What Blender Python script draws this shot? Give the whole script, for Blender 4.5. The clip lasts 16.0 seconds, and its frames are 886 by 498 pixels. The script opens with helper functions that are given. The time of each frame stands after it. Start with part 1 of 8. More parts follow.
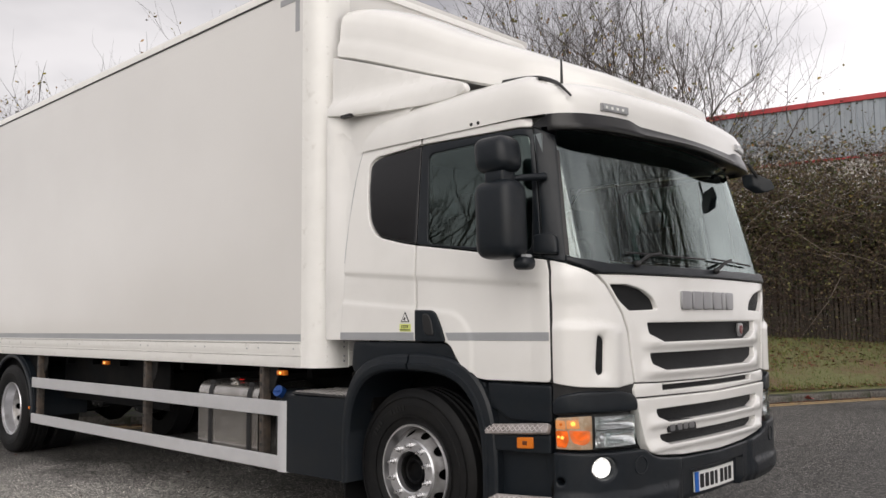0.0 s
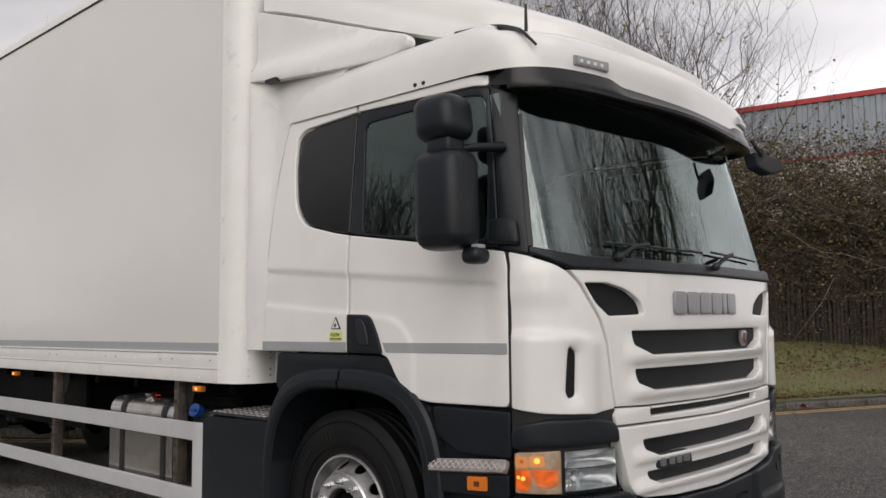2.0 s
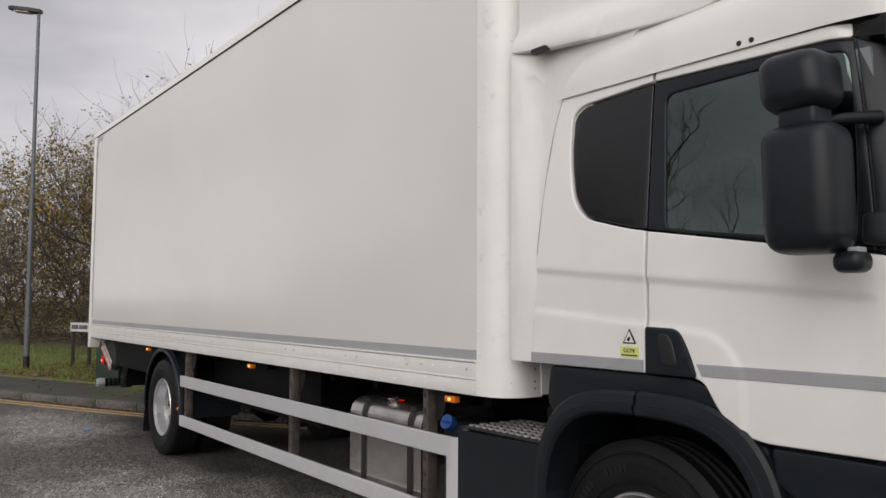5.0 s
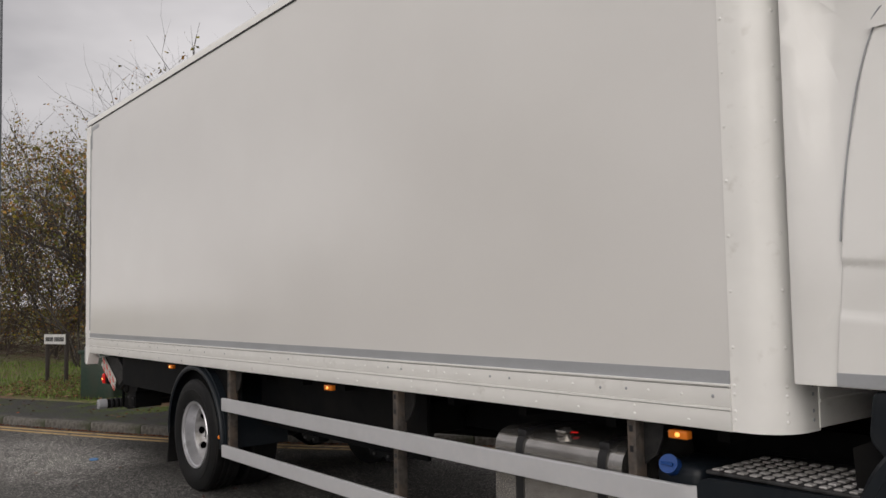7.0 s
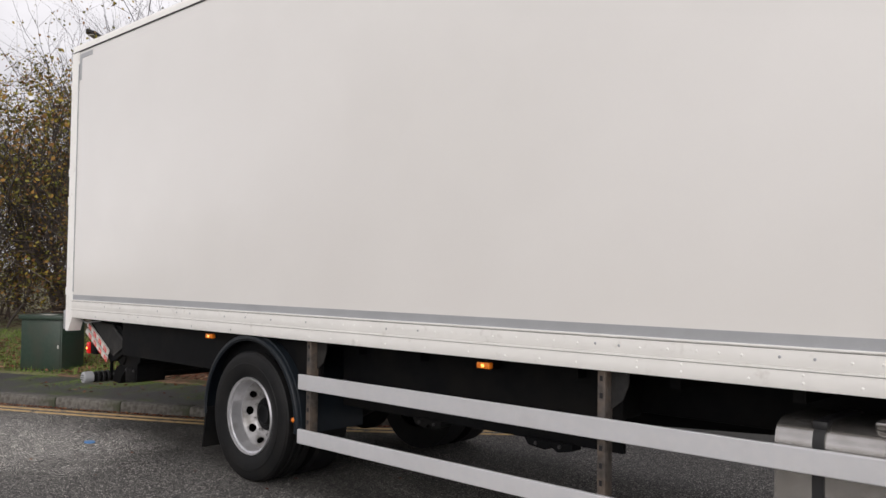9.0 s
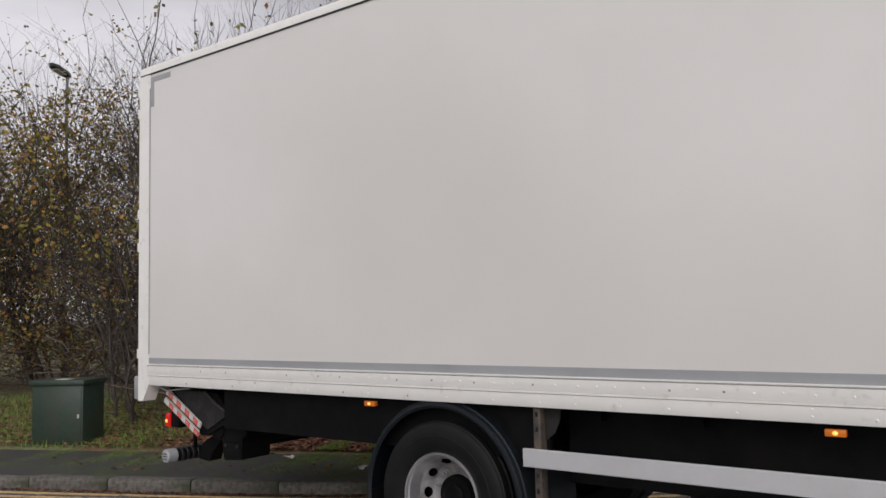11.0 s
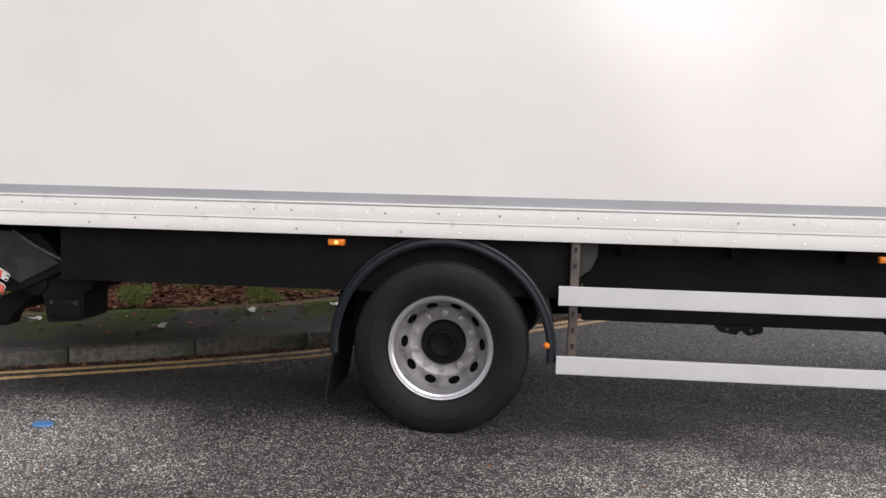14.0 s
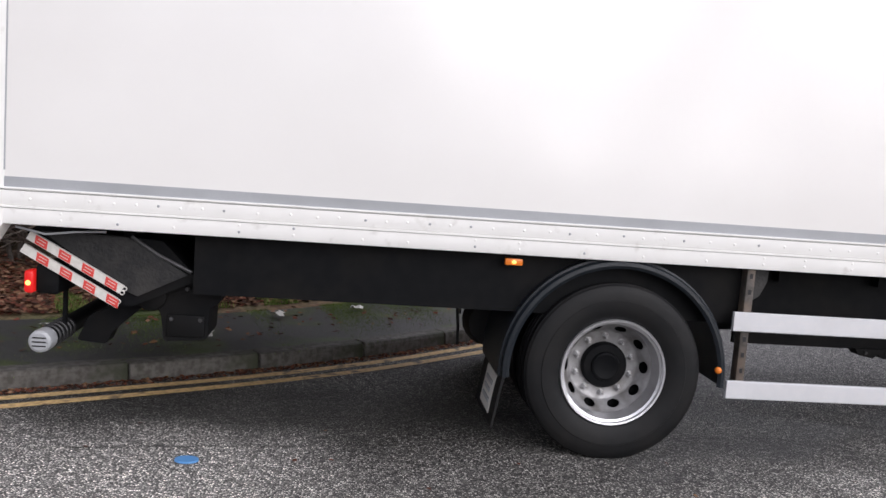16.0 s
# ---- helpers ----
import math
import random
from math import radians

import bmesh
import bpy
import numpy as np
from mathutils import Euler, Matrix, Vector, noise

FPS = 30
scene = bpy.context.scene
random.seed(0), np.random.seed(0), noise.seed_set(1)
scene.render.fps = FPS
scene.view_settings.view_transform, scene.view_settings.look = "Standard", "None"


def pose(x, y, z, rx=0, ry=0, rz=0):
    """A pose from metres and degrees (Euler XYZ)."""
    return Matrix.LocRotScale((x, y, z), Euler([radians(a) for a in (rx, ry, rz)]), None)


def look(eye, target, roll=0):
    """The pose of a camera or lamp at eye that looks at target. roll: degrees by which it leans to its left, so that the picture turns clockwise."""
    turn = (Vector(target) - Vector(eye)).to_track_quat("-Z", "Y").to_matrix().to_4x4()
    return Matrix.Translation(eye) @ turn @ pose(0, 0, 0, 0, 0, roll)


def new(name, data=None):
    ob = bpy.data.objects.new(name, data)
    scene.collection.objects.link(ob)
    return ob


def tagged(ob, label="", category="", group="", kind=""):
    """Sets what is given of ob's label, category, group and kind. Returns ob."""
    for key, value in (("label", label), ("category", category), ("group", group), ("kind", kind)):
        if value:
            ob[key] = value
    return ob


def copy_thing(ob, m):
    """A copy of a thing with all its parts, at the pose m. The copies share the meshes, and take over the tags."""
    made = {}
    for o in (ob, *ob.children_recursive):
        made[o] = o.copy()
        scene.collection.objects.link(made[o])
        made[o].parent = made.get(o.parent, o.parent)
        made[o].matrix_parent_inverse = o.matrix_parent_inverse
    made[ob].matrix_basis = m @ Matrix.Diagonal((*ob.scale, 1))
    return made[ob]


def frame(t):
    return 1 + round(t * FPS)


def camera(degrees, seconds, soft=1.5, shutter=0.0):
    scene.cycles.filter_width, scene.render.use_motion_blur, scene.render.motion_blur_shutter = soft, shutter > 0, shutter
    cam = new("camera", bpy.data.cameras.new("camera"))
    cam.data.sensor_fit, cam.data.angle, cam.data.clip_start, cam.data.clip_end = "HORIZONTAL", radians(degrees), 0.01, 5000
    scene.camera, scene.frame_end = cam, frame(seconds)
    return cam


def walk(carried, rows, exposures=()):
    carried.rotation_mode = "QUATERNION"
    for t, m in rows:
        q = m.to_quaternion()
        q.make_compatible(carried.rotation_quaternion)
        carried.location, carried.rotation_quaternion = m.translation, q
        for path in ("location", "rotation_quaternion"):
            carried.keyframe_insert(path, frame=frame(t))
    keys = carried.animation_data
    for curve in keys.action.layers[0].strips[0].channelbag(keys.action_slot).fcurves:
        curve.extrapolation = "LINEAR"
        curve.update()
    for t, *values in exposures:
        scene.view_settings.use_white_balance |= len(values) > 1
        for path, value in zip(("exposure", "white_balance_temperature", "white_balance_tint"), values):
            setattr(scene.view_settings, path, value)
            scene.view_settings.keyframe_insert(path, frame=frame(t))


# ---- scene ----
cam = camera(55.9, 16.0)
PATH = [
    (0, (-0.37, 0.337, 1.469), (-1.741, 1.782, 1.64), -0.5),
    (0.5, (-0.519, 0.666, 1.536), (-1.867, 2.127, 1.752), -0.6),
    (1, (-0.741, 0.923, 1.554), (-2.069, 2.395, 1.816), -0.7),
    (1.5, (-0.862, 1.085, 1.553), (-2.182, 2.567, 1.804), -1.4),
    (2, (-0.858, 1.202, 1.495), (-2.206, 2.669, 1.669), -0.5),
    (2.5, (-0.875, 1.265, 1.457), (-2.247, 2.718, 1.524), 0.2),
    (3, (-0.914, 1.302, 1.422), (-2.318, 2.727, 1.404), -0.1),
    (3.5, (-1.082, 1.301, 1.429), (-2.559, 2.648, 1.395), -0.1),
    (4, (-1.333, 1.272, 1.541), (-2.887, 2.531, 1.562), -0.2),
    (4.5, (-1.469, 1.252, 1.581), (-3.08, 2.433, 1.671), 0.3),
    (5, (-1.693, 1.279, 1.637), (-3.328, 2.425, 1.763), 0.3),
    (7.5, (-3.776, 0.903, 1.684), (-5.317, 2.173, 1.8), -0.5),
    (8, (-4.228, 0.735, 1.639), (-5.726, 2.058, 1.735), 1.2),
    (8.5, (-4.679, 0.471, 1.643), (-6.11, 1.867, 1.699), 1.0),
    (9, (-5.198, 0.28, 1.611), (-6.574, 1.731, 1.675), 0.8),
    (9.5, (-5.745, 0.145, 1.645), (-7.098, 1.616, 1.725), 0.3),
    (10, (-6.304, 0.017, 1.667), (-7.629, 1.511, 1.773), 0.2),
    (12.5, (-8.887, -0.654, 1.724), (-9.801, 1.12, 1.854), -1.3),
    (13, (-9.381, -0.698, 1.647), (-10.096, 1.169, 1.723), 0.5),
    (13.5, (-9.864, -0.76, 1.546), (-10.265, 1.198, 1.489), 1.0),
    (14, (-10.307, -0.656, 1.498), (-10.51, 1.325, 1.314), 1.5),
    (14.5, (-10.761, -0.589, 1.472), (-10.777, 1.397, 1.236), 2.8),
    (15, (-11.225, -0.536, 1.461), (-11.093, 1.445, 1.222), 3.5),
    (15.5, (-11.723, -0.436, 1.558), (-11.501, 1.538, 1.33), 4.5),
    (16, (-12.256, -0.433, 1.6), (-12.047, 1.544, 1.39), 4.3),
]
walk(cam, [(t, look(eye, target, roll)) for t, eye, target, roll in PATH], exposures=[(0.0, 0.52, 6660, 11), (0.5, 0.44, 6650, 11), (1.0, 0.34, 6640, 11), (1.5, 0.24, 6620, 11), (2.0, 0.26, 6610, 11), (2.5, 0.55, 6550, 11), (3.0, 0.91, 6460, 11), (3.5, 0.97, 6400, 11), (4.0, 0.84, 6450, 11), (4.5, 0.64, 6470, 11), (5.0, 0.33, 6550, 11), (7.5, 0.18, 6660, 11), (8.0, 0.34, 6610, 11), (8.5, 0.57, 6560, 11), (9.0, 0.66, 6510, 12), (9.5, 0.59, 6460, 12), (10.0, 0.44, 6410, 12), (12.5, 0.31, 6450, 13), (13.0, 0.36, 6450, 13), (13.5, 0.61, 6440, 13), (14.0, 0.90, 6410, 14), (14.5, 1.13, 6350, 14), (15.0, 1.17, 6240, 14), (15.5, 1.09, 6220, 14), (16.0, 1.04, 6160, 14)])

# ---- world and light: an overcast late-autumn day ----
world = bpy.data.worlds.new("overcast_sky")
scene.world = world
world.use_nodes = True
wn, wl = world.node_tree.nodes, world.node_tree.links
wn.clear()
w_out = wn.new("ShaderNodeOutputWorld")
w_bg = wn.new("ShaderNodeBackground")
w_sky = wn.new("ShaderNodeTexSky")
w_sky.sky_type, w_sky.sun_disc = "NISHITA", False
w_sky.sun_elevation, w_sky.sun_rotation = radians(23), radians(148)
w_co = wn.new("ShaderNodeTexCoord")
w_map = wn.new("ShaderNodeMapping")
w_map.inputs["Scale"].default_value = (1.0, 1.0, 2.6)
w_map.inputs["Location"].default_value = (0.74, 1.06, 0.58)
w_noise = wn.new("ShaderNodeTexNoise")
w_noise.inputs["Scale"].default_value, w_noise.inputs["Detail"].default_value = 2.1, 5
w_ramp = wn.new("ShaderNodeValToRGB")
w_ramp.color_ramp.elements[0].position, w_ramp.color_ramp.elements[0].color = 0.30, (4.1, 4.0, 4.25, 1)
w_ramp.color_ramp.elements[1].position, w_ramp.color_ramp.elements[1].color = 0.66, (11.0, 10.7, 10.9, 1)
w_mix = wn.new("ShaderNodeMixRGB")
w_mix.inputs[0].default_value = 0.93
w_bg.inputs["Strength"].default_value = 0.0925
wl.new(w_co.outputs["Generated"], w_map.inputs["Vector"])
wl.new(w_map.outputs["Vector"], w_noise.inputs["Vector"])
wl.new(w_noise.outputs["Fac"], w_ramp.inputs["Fac"])
wl.new(w_sky.outputs["Color"], w_mix.inputs[1])
# the cloud is thinner, and so brighter, towards the truck's front end
w_dot, w_side, w_tone = wn.new("ShaderNodeVectorMath"), wn.new("ShaderNodeMapRange"), wn.new("ShaderNodeMixRGB")
w_dot.operation, w_dot.inputs[1].default_value = "DOT_PRODUCT", (0.94, 0.34, 0.0)
w_side.inputs[1].default_value, w_side.inputs[2].default_value, w_side.inputs[3].default_value, w_side.inputs[4].default_value = -1.0, 0.6, 0.64, 1.22
w_side.interpolation_type = "SMOOTHSTEP"
w_tone.blend_type, w_tone.inputs[0].default_value = "MULTIPLY", 1.0
wl.new(w_co.outputs["Generated"], w_dot.inputs[0])
wl.new(w_dot.outputs["Value"], w_side.inputs[0])
wl.new(w_ramp.outputs["Color"], w_tone.inputs[1])
# and thicker, so darker, overhead than near the horizon
w_xyz, w_high, w_both = wn.new("ShaderNodeSeparateXYZ"), wn.new("ShaderNodeMapRange"), wn.new("ShaderNodeMath")
w_high.inputs[1].default_value, w_high.inputs[2].default_value, w_high.inputs[3].default_value, w_high.inputs[4].default_value = 0.04, 0.46, 1.12, 0.76
w_high.interpolation_type, w_both.operation = "SMOOTHSTEP", "MULTIPLY"
wl.new(w_co.outputs["Generated"], w_xyz.inputs[0])
wl.new(w_xyz.outputs["Z"], w_high.inputs[0])
wl.new(w_side.outputs[0], w_both.inputs[0])
wl.new(w_high.outputs[0], w_both.inputs[1])
wl.new(w_both.outputs[0], w_tone.inputs[2])
wl.new(w_tone.outputs["Color"], w_mix.inputs[2])
wl.new(w_mix.outputs["Color"], w_bg.inputs["Color"])
wl.new(w_bg.outputs["Background"], w_out.inputs["Surface"])

sun = new("sun", bpy.data.lights.new("sun", "SUN"))
sun.data.energy, sun.data.angle, sun.data.color = 1.35, radians(60), (1.0, 0.965, 0.92)
sun.matrix_world = look((2, -12, 8.0), (-8, 4, 0))


# ---- materials ----
def material(name, color, rough=0.5, metal=0.0, grain=None, grain_scale=40.0, stain=None, stain_scale=1.5,
             bump=0.0, bump_scale=120.0, coat=0.0, per_piece=0.0, stain_lo=0.45, stain_hi=0.7, spec=0.5):
    """A principled material with fine grain, broad stains and relief, in object space."""
    m = bpy.data.materials.new(name)
    m.use_nodes = True
    n, l = m.node_tree.nodes, m.node_tree.links
    b = n["Principled BSDF"]
    b.inputs["Roughness"].default_value, b.inputs["Metallic"].default_value = rough, metal
    b.inputs["Coat Weight"].default_value = coat
    b.inputs["Coat Roughness"].default_value = 0.04
    b.inputs["Specular IOR Level"].default_value = spec
    b.inputs["Base Color"].default_value = (*color, 1)
    co = n.new("ShaderNodeTexCoord")
    last = None

    def mixed(fac_out, a_out, a_col, col):
        mx = n.new("ShaderNodeMixRGB")
        l.new(fac_out, mx.inputs[0])
        if a_out is None:
            mx.inputs[1].default_value = (*a_col, 1)
        else:
            l.new(a_out, mx.inputs[1])
        mx.inputs[2].default_value = (*col, 1)
        return mx.outputs[0]

    def noise_fac(scale, lo, hi, detail=4):
        t = n.new("ShaderNodeTexNoise")
        t.inputs["Scale"].default_value, t.inputs["Detail"].default_value = scale, detail
        l.new(co.outputs["Object"], t.inputs["Vector"])
        r = n.new("ShaderNodeMapRange")
        r.inputs[1].default_value, r.inputs[2].default_value = lo, hi
        l.new(t.outputs["Fac"], r.inputs[0])
        return r.outputs[0]

    if grain is not None:
        last = mixed(noise_fac(grain_scale, 0.4, 0.62), last, color, grain)
    if stain is not None:
        last = mixed(noise_fac(stain_scale, stain_lo, stain_hi), last, color, stain)
    if per_piece:
        info = n.new("ShaderNodeObjectInfo")
        hsv = n.new("ShaderNodeHueSaturation")
        r = n.new("ShaderNodeMapRange")
        r.inputs[3].default_value, r.inputs[4].default_value = 1 - per_piece, 1 + per_piece
        l.new(info.outputs["Random"], r.inputs[0])
        l.new(r.outputs[0], hsv.inputs["Value"])
        if last is None:
            hsv.inputs["Color"].default_value = (*color, 1)
        else:
            l.new(last, hsv.inputs["Color"])
        last = hsv.outputs[0]
    if last is not None:
        l.new(last, b.inputs["Base Color"])
    if bump:
        t = n.new("ShaderNodeTexNoise")
        t.inputs["Scale"].default_value, t.inputs["Detail"].default_value = bump_scale, 3
        l.new(co.outputs["Object"], t.inputs["Vector"])
        bp = n.new("ShaderNodeBump")
        bp.inputs["Strength"].default_value, bp.inputs["Distance"].default_value = bump, 0.01
        l.new(t.outputs["Fac"], bp.inputs["Height"])
        l.new(bp.outputs["Normal"], b.inputs["Normal"])
    return m


def glowing(name, color, strength, base=(0.5, 0.5, 0.5)):
    m = material(name, base, 0.2)
    b = m.node_tree.nodes["Principled BSDF"]
    b.inputs["Emission Color"].default_value = (*color, 1)
    b.inputs["Emission Strength"].default_value = strength
    return m


def pane_glass(name, tint, ior=2.1):
    """A thin tinted pane: clear through, with Fresnel gloss."""
    m = bpy.data.materials.new(name)
    m.use_nodes = True
    n, l = m.node_tree.nodes, m.node_tree.links
    n.clear()
    out, mix = n.new("ShaderNodeOutputMaterial"), n.new("ShaderNodeMixShader")
    tr, gl, fr = n.new("ShaderNodeBsdfTransparent"), n.new("ShaderNodeBsdfGlossy"), n.new("ShaderNodeFresnel")
    tr.inputs["Color"].default_value = (*tint, 1)
    gl.inputs["Roughness"].default_value = 0.01
    gl.inputs["Color"].default_value = (0.86, 0.97, 0.95, 1)
    fr.inputs["IOR"].default_value = ior
    l.new(fr.outputs[0], mix.inputs[0])
    l.new(tr.outputs[0], mix.inputs[1])
    l.new(gl.outputs[0], mix.inputs[2])
    l.new(mix.outputs[0], out.inputs["Surface"])
    return m


M_BOX = material("white_grp_panel", (0.78, 0.765, 0.74), 0.33, coat=0.55, grain=(0.765, 0.75, 0.725), grain_scale=1.6, stain=(0.735, 0.717, 0.692), stain_scale=0.45, bump=0.012, bump_scale=2.0)
M_BOX.node_tree.nodes["Principled BSDF"].inputs["Coat Roughness"].default_value = 0.15
M_BOX.node_tree.nodes["Principled BSDF"].inputs["Coat IOR"].default_value = 1.8
M_BOX.node_tree.nodes["Principled BSDF"].inputs["Coat Weight"].default_value = 0.8
M_SILL = material("white_painted_aluminium", (0.88, 0.87, 0.84), 0.30, grain=(0.85, 0.84, 0.81), grain_scale=5, stain=(0.70, 0.68, 0.64), stain_scale=14, stain_lo=0.62, stain_hi=0.8)
M_CAB = material("white_cab_paint", (0.85, 0.84, 0.815), 0.25, coat=0.5, stain=(0.795, 0.785, 0.76), stain_scale=2.0)
M_TAPE = material("grey_tape", (0.36, 0.37, 0.385), 0.35, grain=(0.35, 0.36, 0.375), grain_scale=60, stain=(0.31, 0.32, 0.33), stain_scale=2)
M_ALU = material("brushed_aluminium", (0.66, 0.665, 0.685), 0.36, metal=0.35, grain=(0.68, 0.68, 0.695), grain_scale=25, stain=(0.60, 0.60, 0.61), stain_scale=3, stain_lo=0.5, stain_hi=0.8)
M_TREAD = material("tread_plate", (0.60, 0.58, 0.57), 0.4, metal=0.4, grain=(0.50, 0.48, 0.46), grain_scale=30, stain=(0.34, 0.31, 0.29), stain_scale=9, stain_lo=0.55, stain_hi=0.8)
M_RUST = material("dirty_steel_post", (0.085, 0.074, 0.066), 0.6, metal=0.2, grain=(0.055, 0.047, 0.041), grain_scale=30, stain=(0.14, 0.105, 0.08), stain_scale=8)
M_SEAM = material("grimy_seam", (0.20, 0.19, 0.175), 0.6, grain=(0.10, 0.095, 0.09), grain_scale=20)
M_STEELEDGE = material("worn_dark_steel", (0.06, 0.06, 0.062), 0.5, metal=0.4, grain=(0.035, 0.034, 0.034), grain_scale=20)
M_STEEL = material("polished_tank", (0.56, 0.54, 0.515), 0.22, metal=0.92, grain=(0.48, 0.46, 0.435), grain_scale=8, stain=(0.30, 0.27, 0.24), stain_scale=3, stain_lo=0.52, stain_hi=0.8)
M_PLASTIC = material("black_grained_plastic", (0.0078, 0.0112, 0.0155), 0.35, grain=(0.0095, 0.0130, 0.0172), grain_scale=35, stain=(0.0125, 0.0150, 0.018), stain_scale=5, bump=0.12, bump_scale=600, spec=0.33)
M_CHASSIS = material("black_chassis", (0.003, 0.0034, 0.0042), 0.6, grain=(0.0048, 0.005, 0.0058), grain_scale=12, stain=(0.0085, 0.0078, 0.0072), stain_scale=3, spec=0.12)
M_RUBBER = material("tyre_rubber", (0.0055, 0.0058, 0.0064), 0.58, grain=(0.0075, 0.0075, 0.008), grain_scale=20, stain=(0.011, 0.0105, 0.0102), stain_scale=4, bump=0.1, bump_scale=150, spec=0.24)
M_RIM = material("silver_rim_paint", (0.70, 0.70, 0.72), 0.32, metal=0.86, grain=(0.66, 0.66, 0.68), grain_scale=30, stain=(0.40, 0.39, 0.38), stain_scale=9, stain_lo=0.58, stain_hi=0.85)
M_SIDEBAR = material("worn_raised_rubber", (0.0105, 0.0105, 0.0105), 0.6, spec=0.3)
M_RIMDISC = material("dusty_shade_toned_rim_disc", (0.38, 0.375, 0.38), 0.36, metal=0.4, grain=(0.32, 0.315, 0.315), grain_scale=25, stain=(0.17, 0.16, 0.15), stain_scale=8)
M_NUT = material("bright_steel", (0.7, 0.7, 0.71), 0.25, metal=0.9, grain=(0.5, 0.5, 0.5), grain_scale=60)
M_DULLNUT = material("dull_plated_steel", (0.42, 0.42, 0.43), 0.4, metal=0.6, grain=(0.26, 0.25, 0.24), grain_scale=50)
M_SCUFFED = material("scuffed_dark_steel", (0.006, 0.006, 0.0065), 0.55, grain=(0.013, 0.0125, 0.012), grain_scale=28, stain=(0.026, 0.024, 0.022), stain_scale=7, stain_lo=0.5, stain_hi=0.75, bump=0.3, bump_scale=60)
M_VISOR = material("dark_smoked_visor", (0.008, 0.008, 0.009), 0.28, grain=(0.011, 0.0105, 0.0105), grain_scale=20, spec=0.4)
M_SEAL = material("black_seal", (0.012, 0.012, 0.013), 0.5)
M_GRILLE = material("dark_grille_mesh", (0.006, 0.0066, 0.0075), 0.55, grain=(0.010, 0.0105, 0.0115), grain_scale=90, bump=0.4, bump_scale=250, spec=0.25)
M_BLIND = material("dark_blanked_window", (0.012, 0.012, 0.013), 0.16, bump=0.02, bump_scale=6)
M_GLASS = pane_glass("windscreen_glass", (0.66, 0.84, 0.82), 2.45)
M_SIDEGLASS = pane_glass("side_glass", (0.26, 0.36, 0.34), 2.1)
M_SIDEGLASS.node_tree.nodes["Glossy BSDF"].inputs["Color"].default_value = (0.80, 0.96, 0.90, 1)
M_INTERIOR = material("grey_cab_interior", (0.34, 0.37, 0.38), 0.7, grain=(0.28, 0.31, 0.32), grain_scale=40)
M_SEAT = material("dark_seat_fabric", (0.02, 0.022, 0.025), 0.85, grain=(0.035, 0.036, 0.04), grain_scale=80)
M_CHROME = material("brushed_badge", (0.34, 0.34, 0.35), 0.32, metal=0.75)
M_ORANGE = glowing("amber_lens_lit", (1.0, 0.17, 0.01), 0.20, (0.58, 0.13, 0.02))
M_AMBER = material("amber_lens", (0.75, 0.20, 0.02), 0.2)
M_REDLENS = glowing("red_lens_glowing", (1.0, 0.02, 0.015), 0.22, (0.34, 0.010, 0.010))
M_REDLIT = glowing("red_lamp_bulb", (1.0, 0.22, 0.05), 3.0, (0.7, 0.1, 0.05))
M_BULB = glowing("amber_bulb", (1.0, 0.42, 0.08), 1.2, (0.8, 0.4, 0.1))
M_FOG = glowing("fog_lamp_lit", (1.0, 0.99, 0.95), 1.1, (0.9, 0.9, 0.9))
fog_n, fog_l = M_FOG.node_tree.nodes, M_FOG.node_tree.links
fog_v, fog_c, fog_r = fog_n.new("ShaderNodeTexVoronoi"), fog_n.new("ShaderNodeTexCoord"), fog_n.new("ShaderNodeMapRange")
fog_v.inputs["Scale"].default_value = 55
fog_r.inputs[1].default_value, fog_r.inputs[2].default_value, fog_r.inputs[3].default_value, fog_r.inputs[4].default_value = 0.1, 0.7, 1.5, 0.35
fog_l.new(fog_c.outputs["Object"], fog_v.inputs["Vector"])
fog_l.new(fog_v.outputs["Distance"], fog_r.inputs[0])
fog_l.new(fog_r.outputs[0], fog_n["Principled BSDF"].inputs["Emission Strength"])
M_LENS = pane_glass("headlight_lens", (0.93, 0.95, 0.95), 1.5)
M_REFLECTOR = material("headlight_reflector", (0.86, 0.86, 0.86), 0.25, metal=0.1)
M_BLUE = material("blue_filler_cap", (0.012, 0.06, 0.24), 0.35)
M_WHITEPLATE = material("white_plate", (0.82, 0.82, 0.80), 0.3)
M_PLATEBLUE = material("plate_blue_band", (0.02, 0.14, 0.55), 0.3)
M_INK = material("black_ink", (0.01, 0.01, 0.012), 0.4)
M_YELLOWSTICKER = material("yellow_sticker", (0.70, 0.75, 0.24), 0.4)
M_CHEVRED = material("red_reflective", (0.62, 0.06, 0.05), 0.35)
M_CHEVWHITE = material("white_reflective", (0.66, 0.64, 0.60), 0.35, grain=(0.58, 0.56, 0.52), grain_scale=30)

# ---- mesh helpers ----
SLOPE = 0.0025
CAB_SHIFT = Vector((0, 0, 0))


def rise(x):
    """The road climbs slightly towards the truck's front."""
    return SLOPE * (x + 10.8)


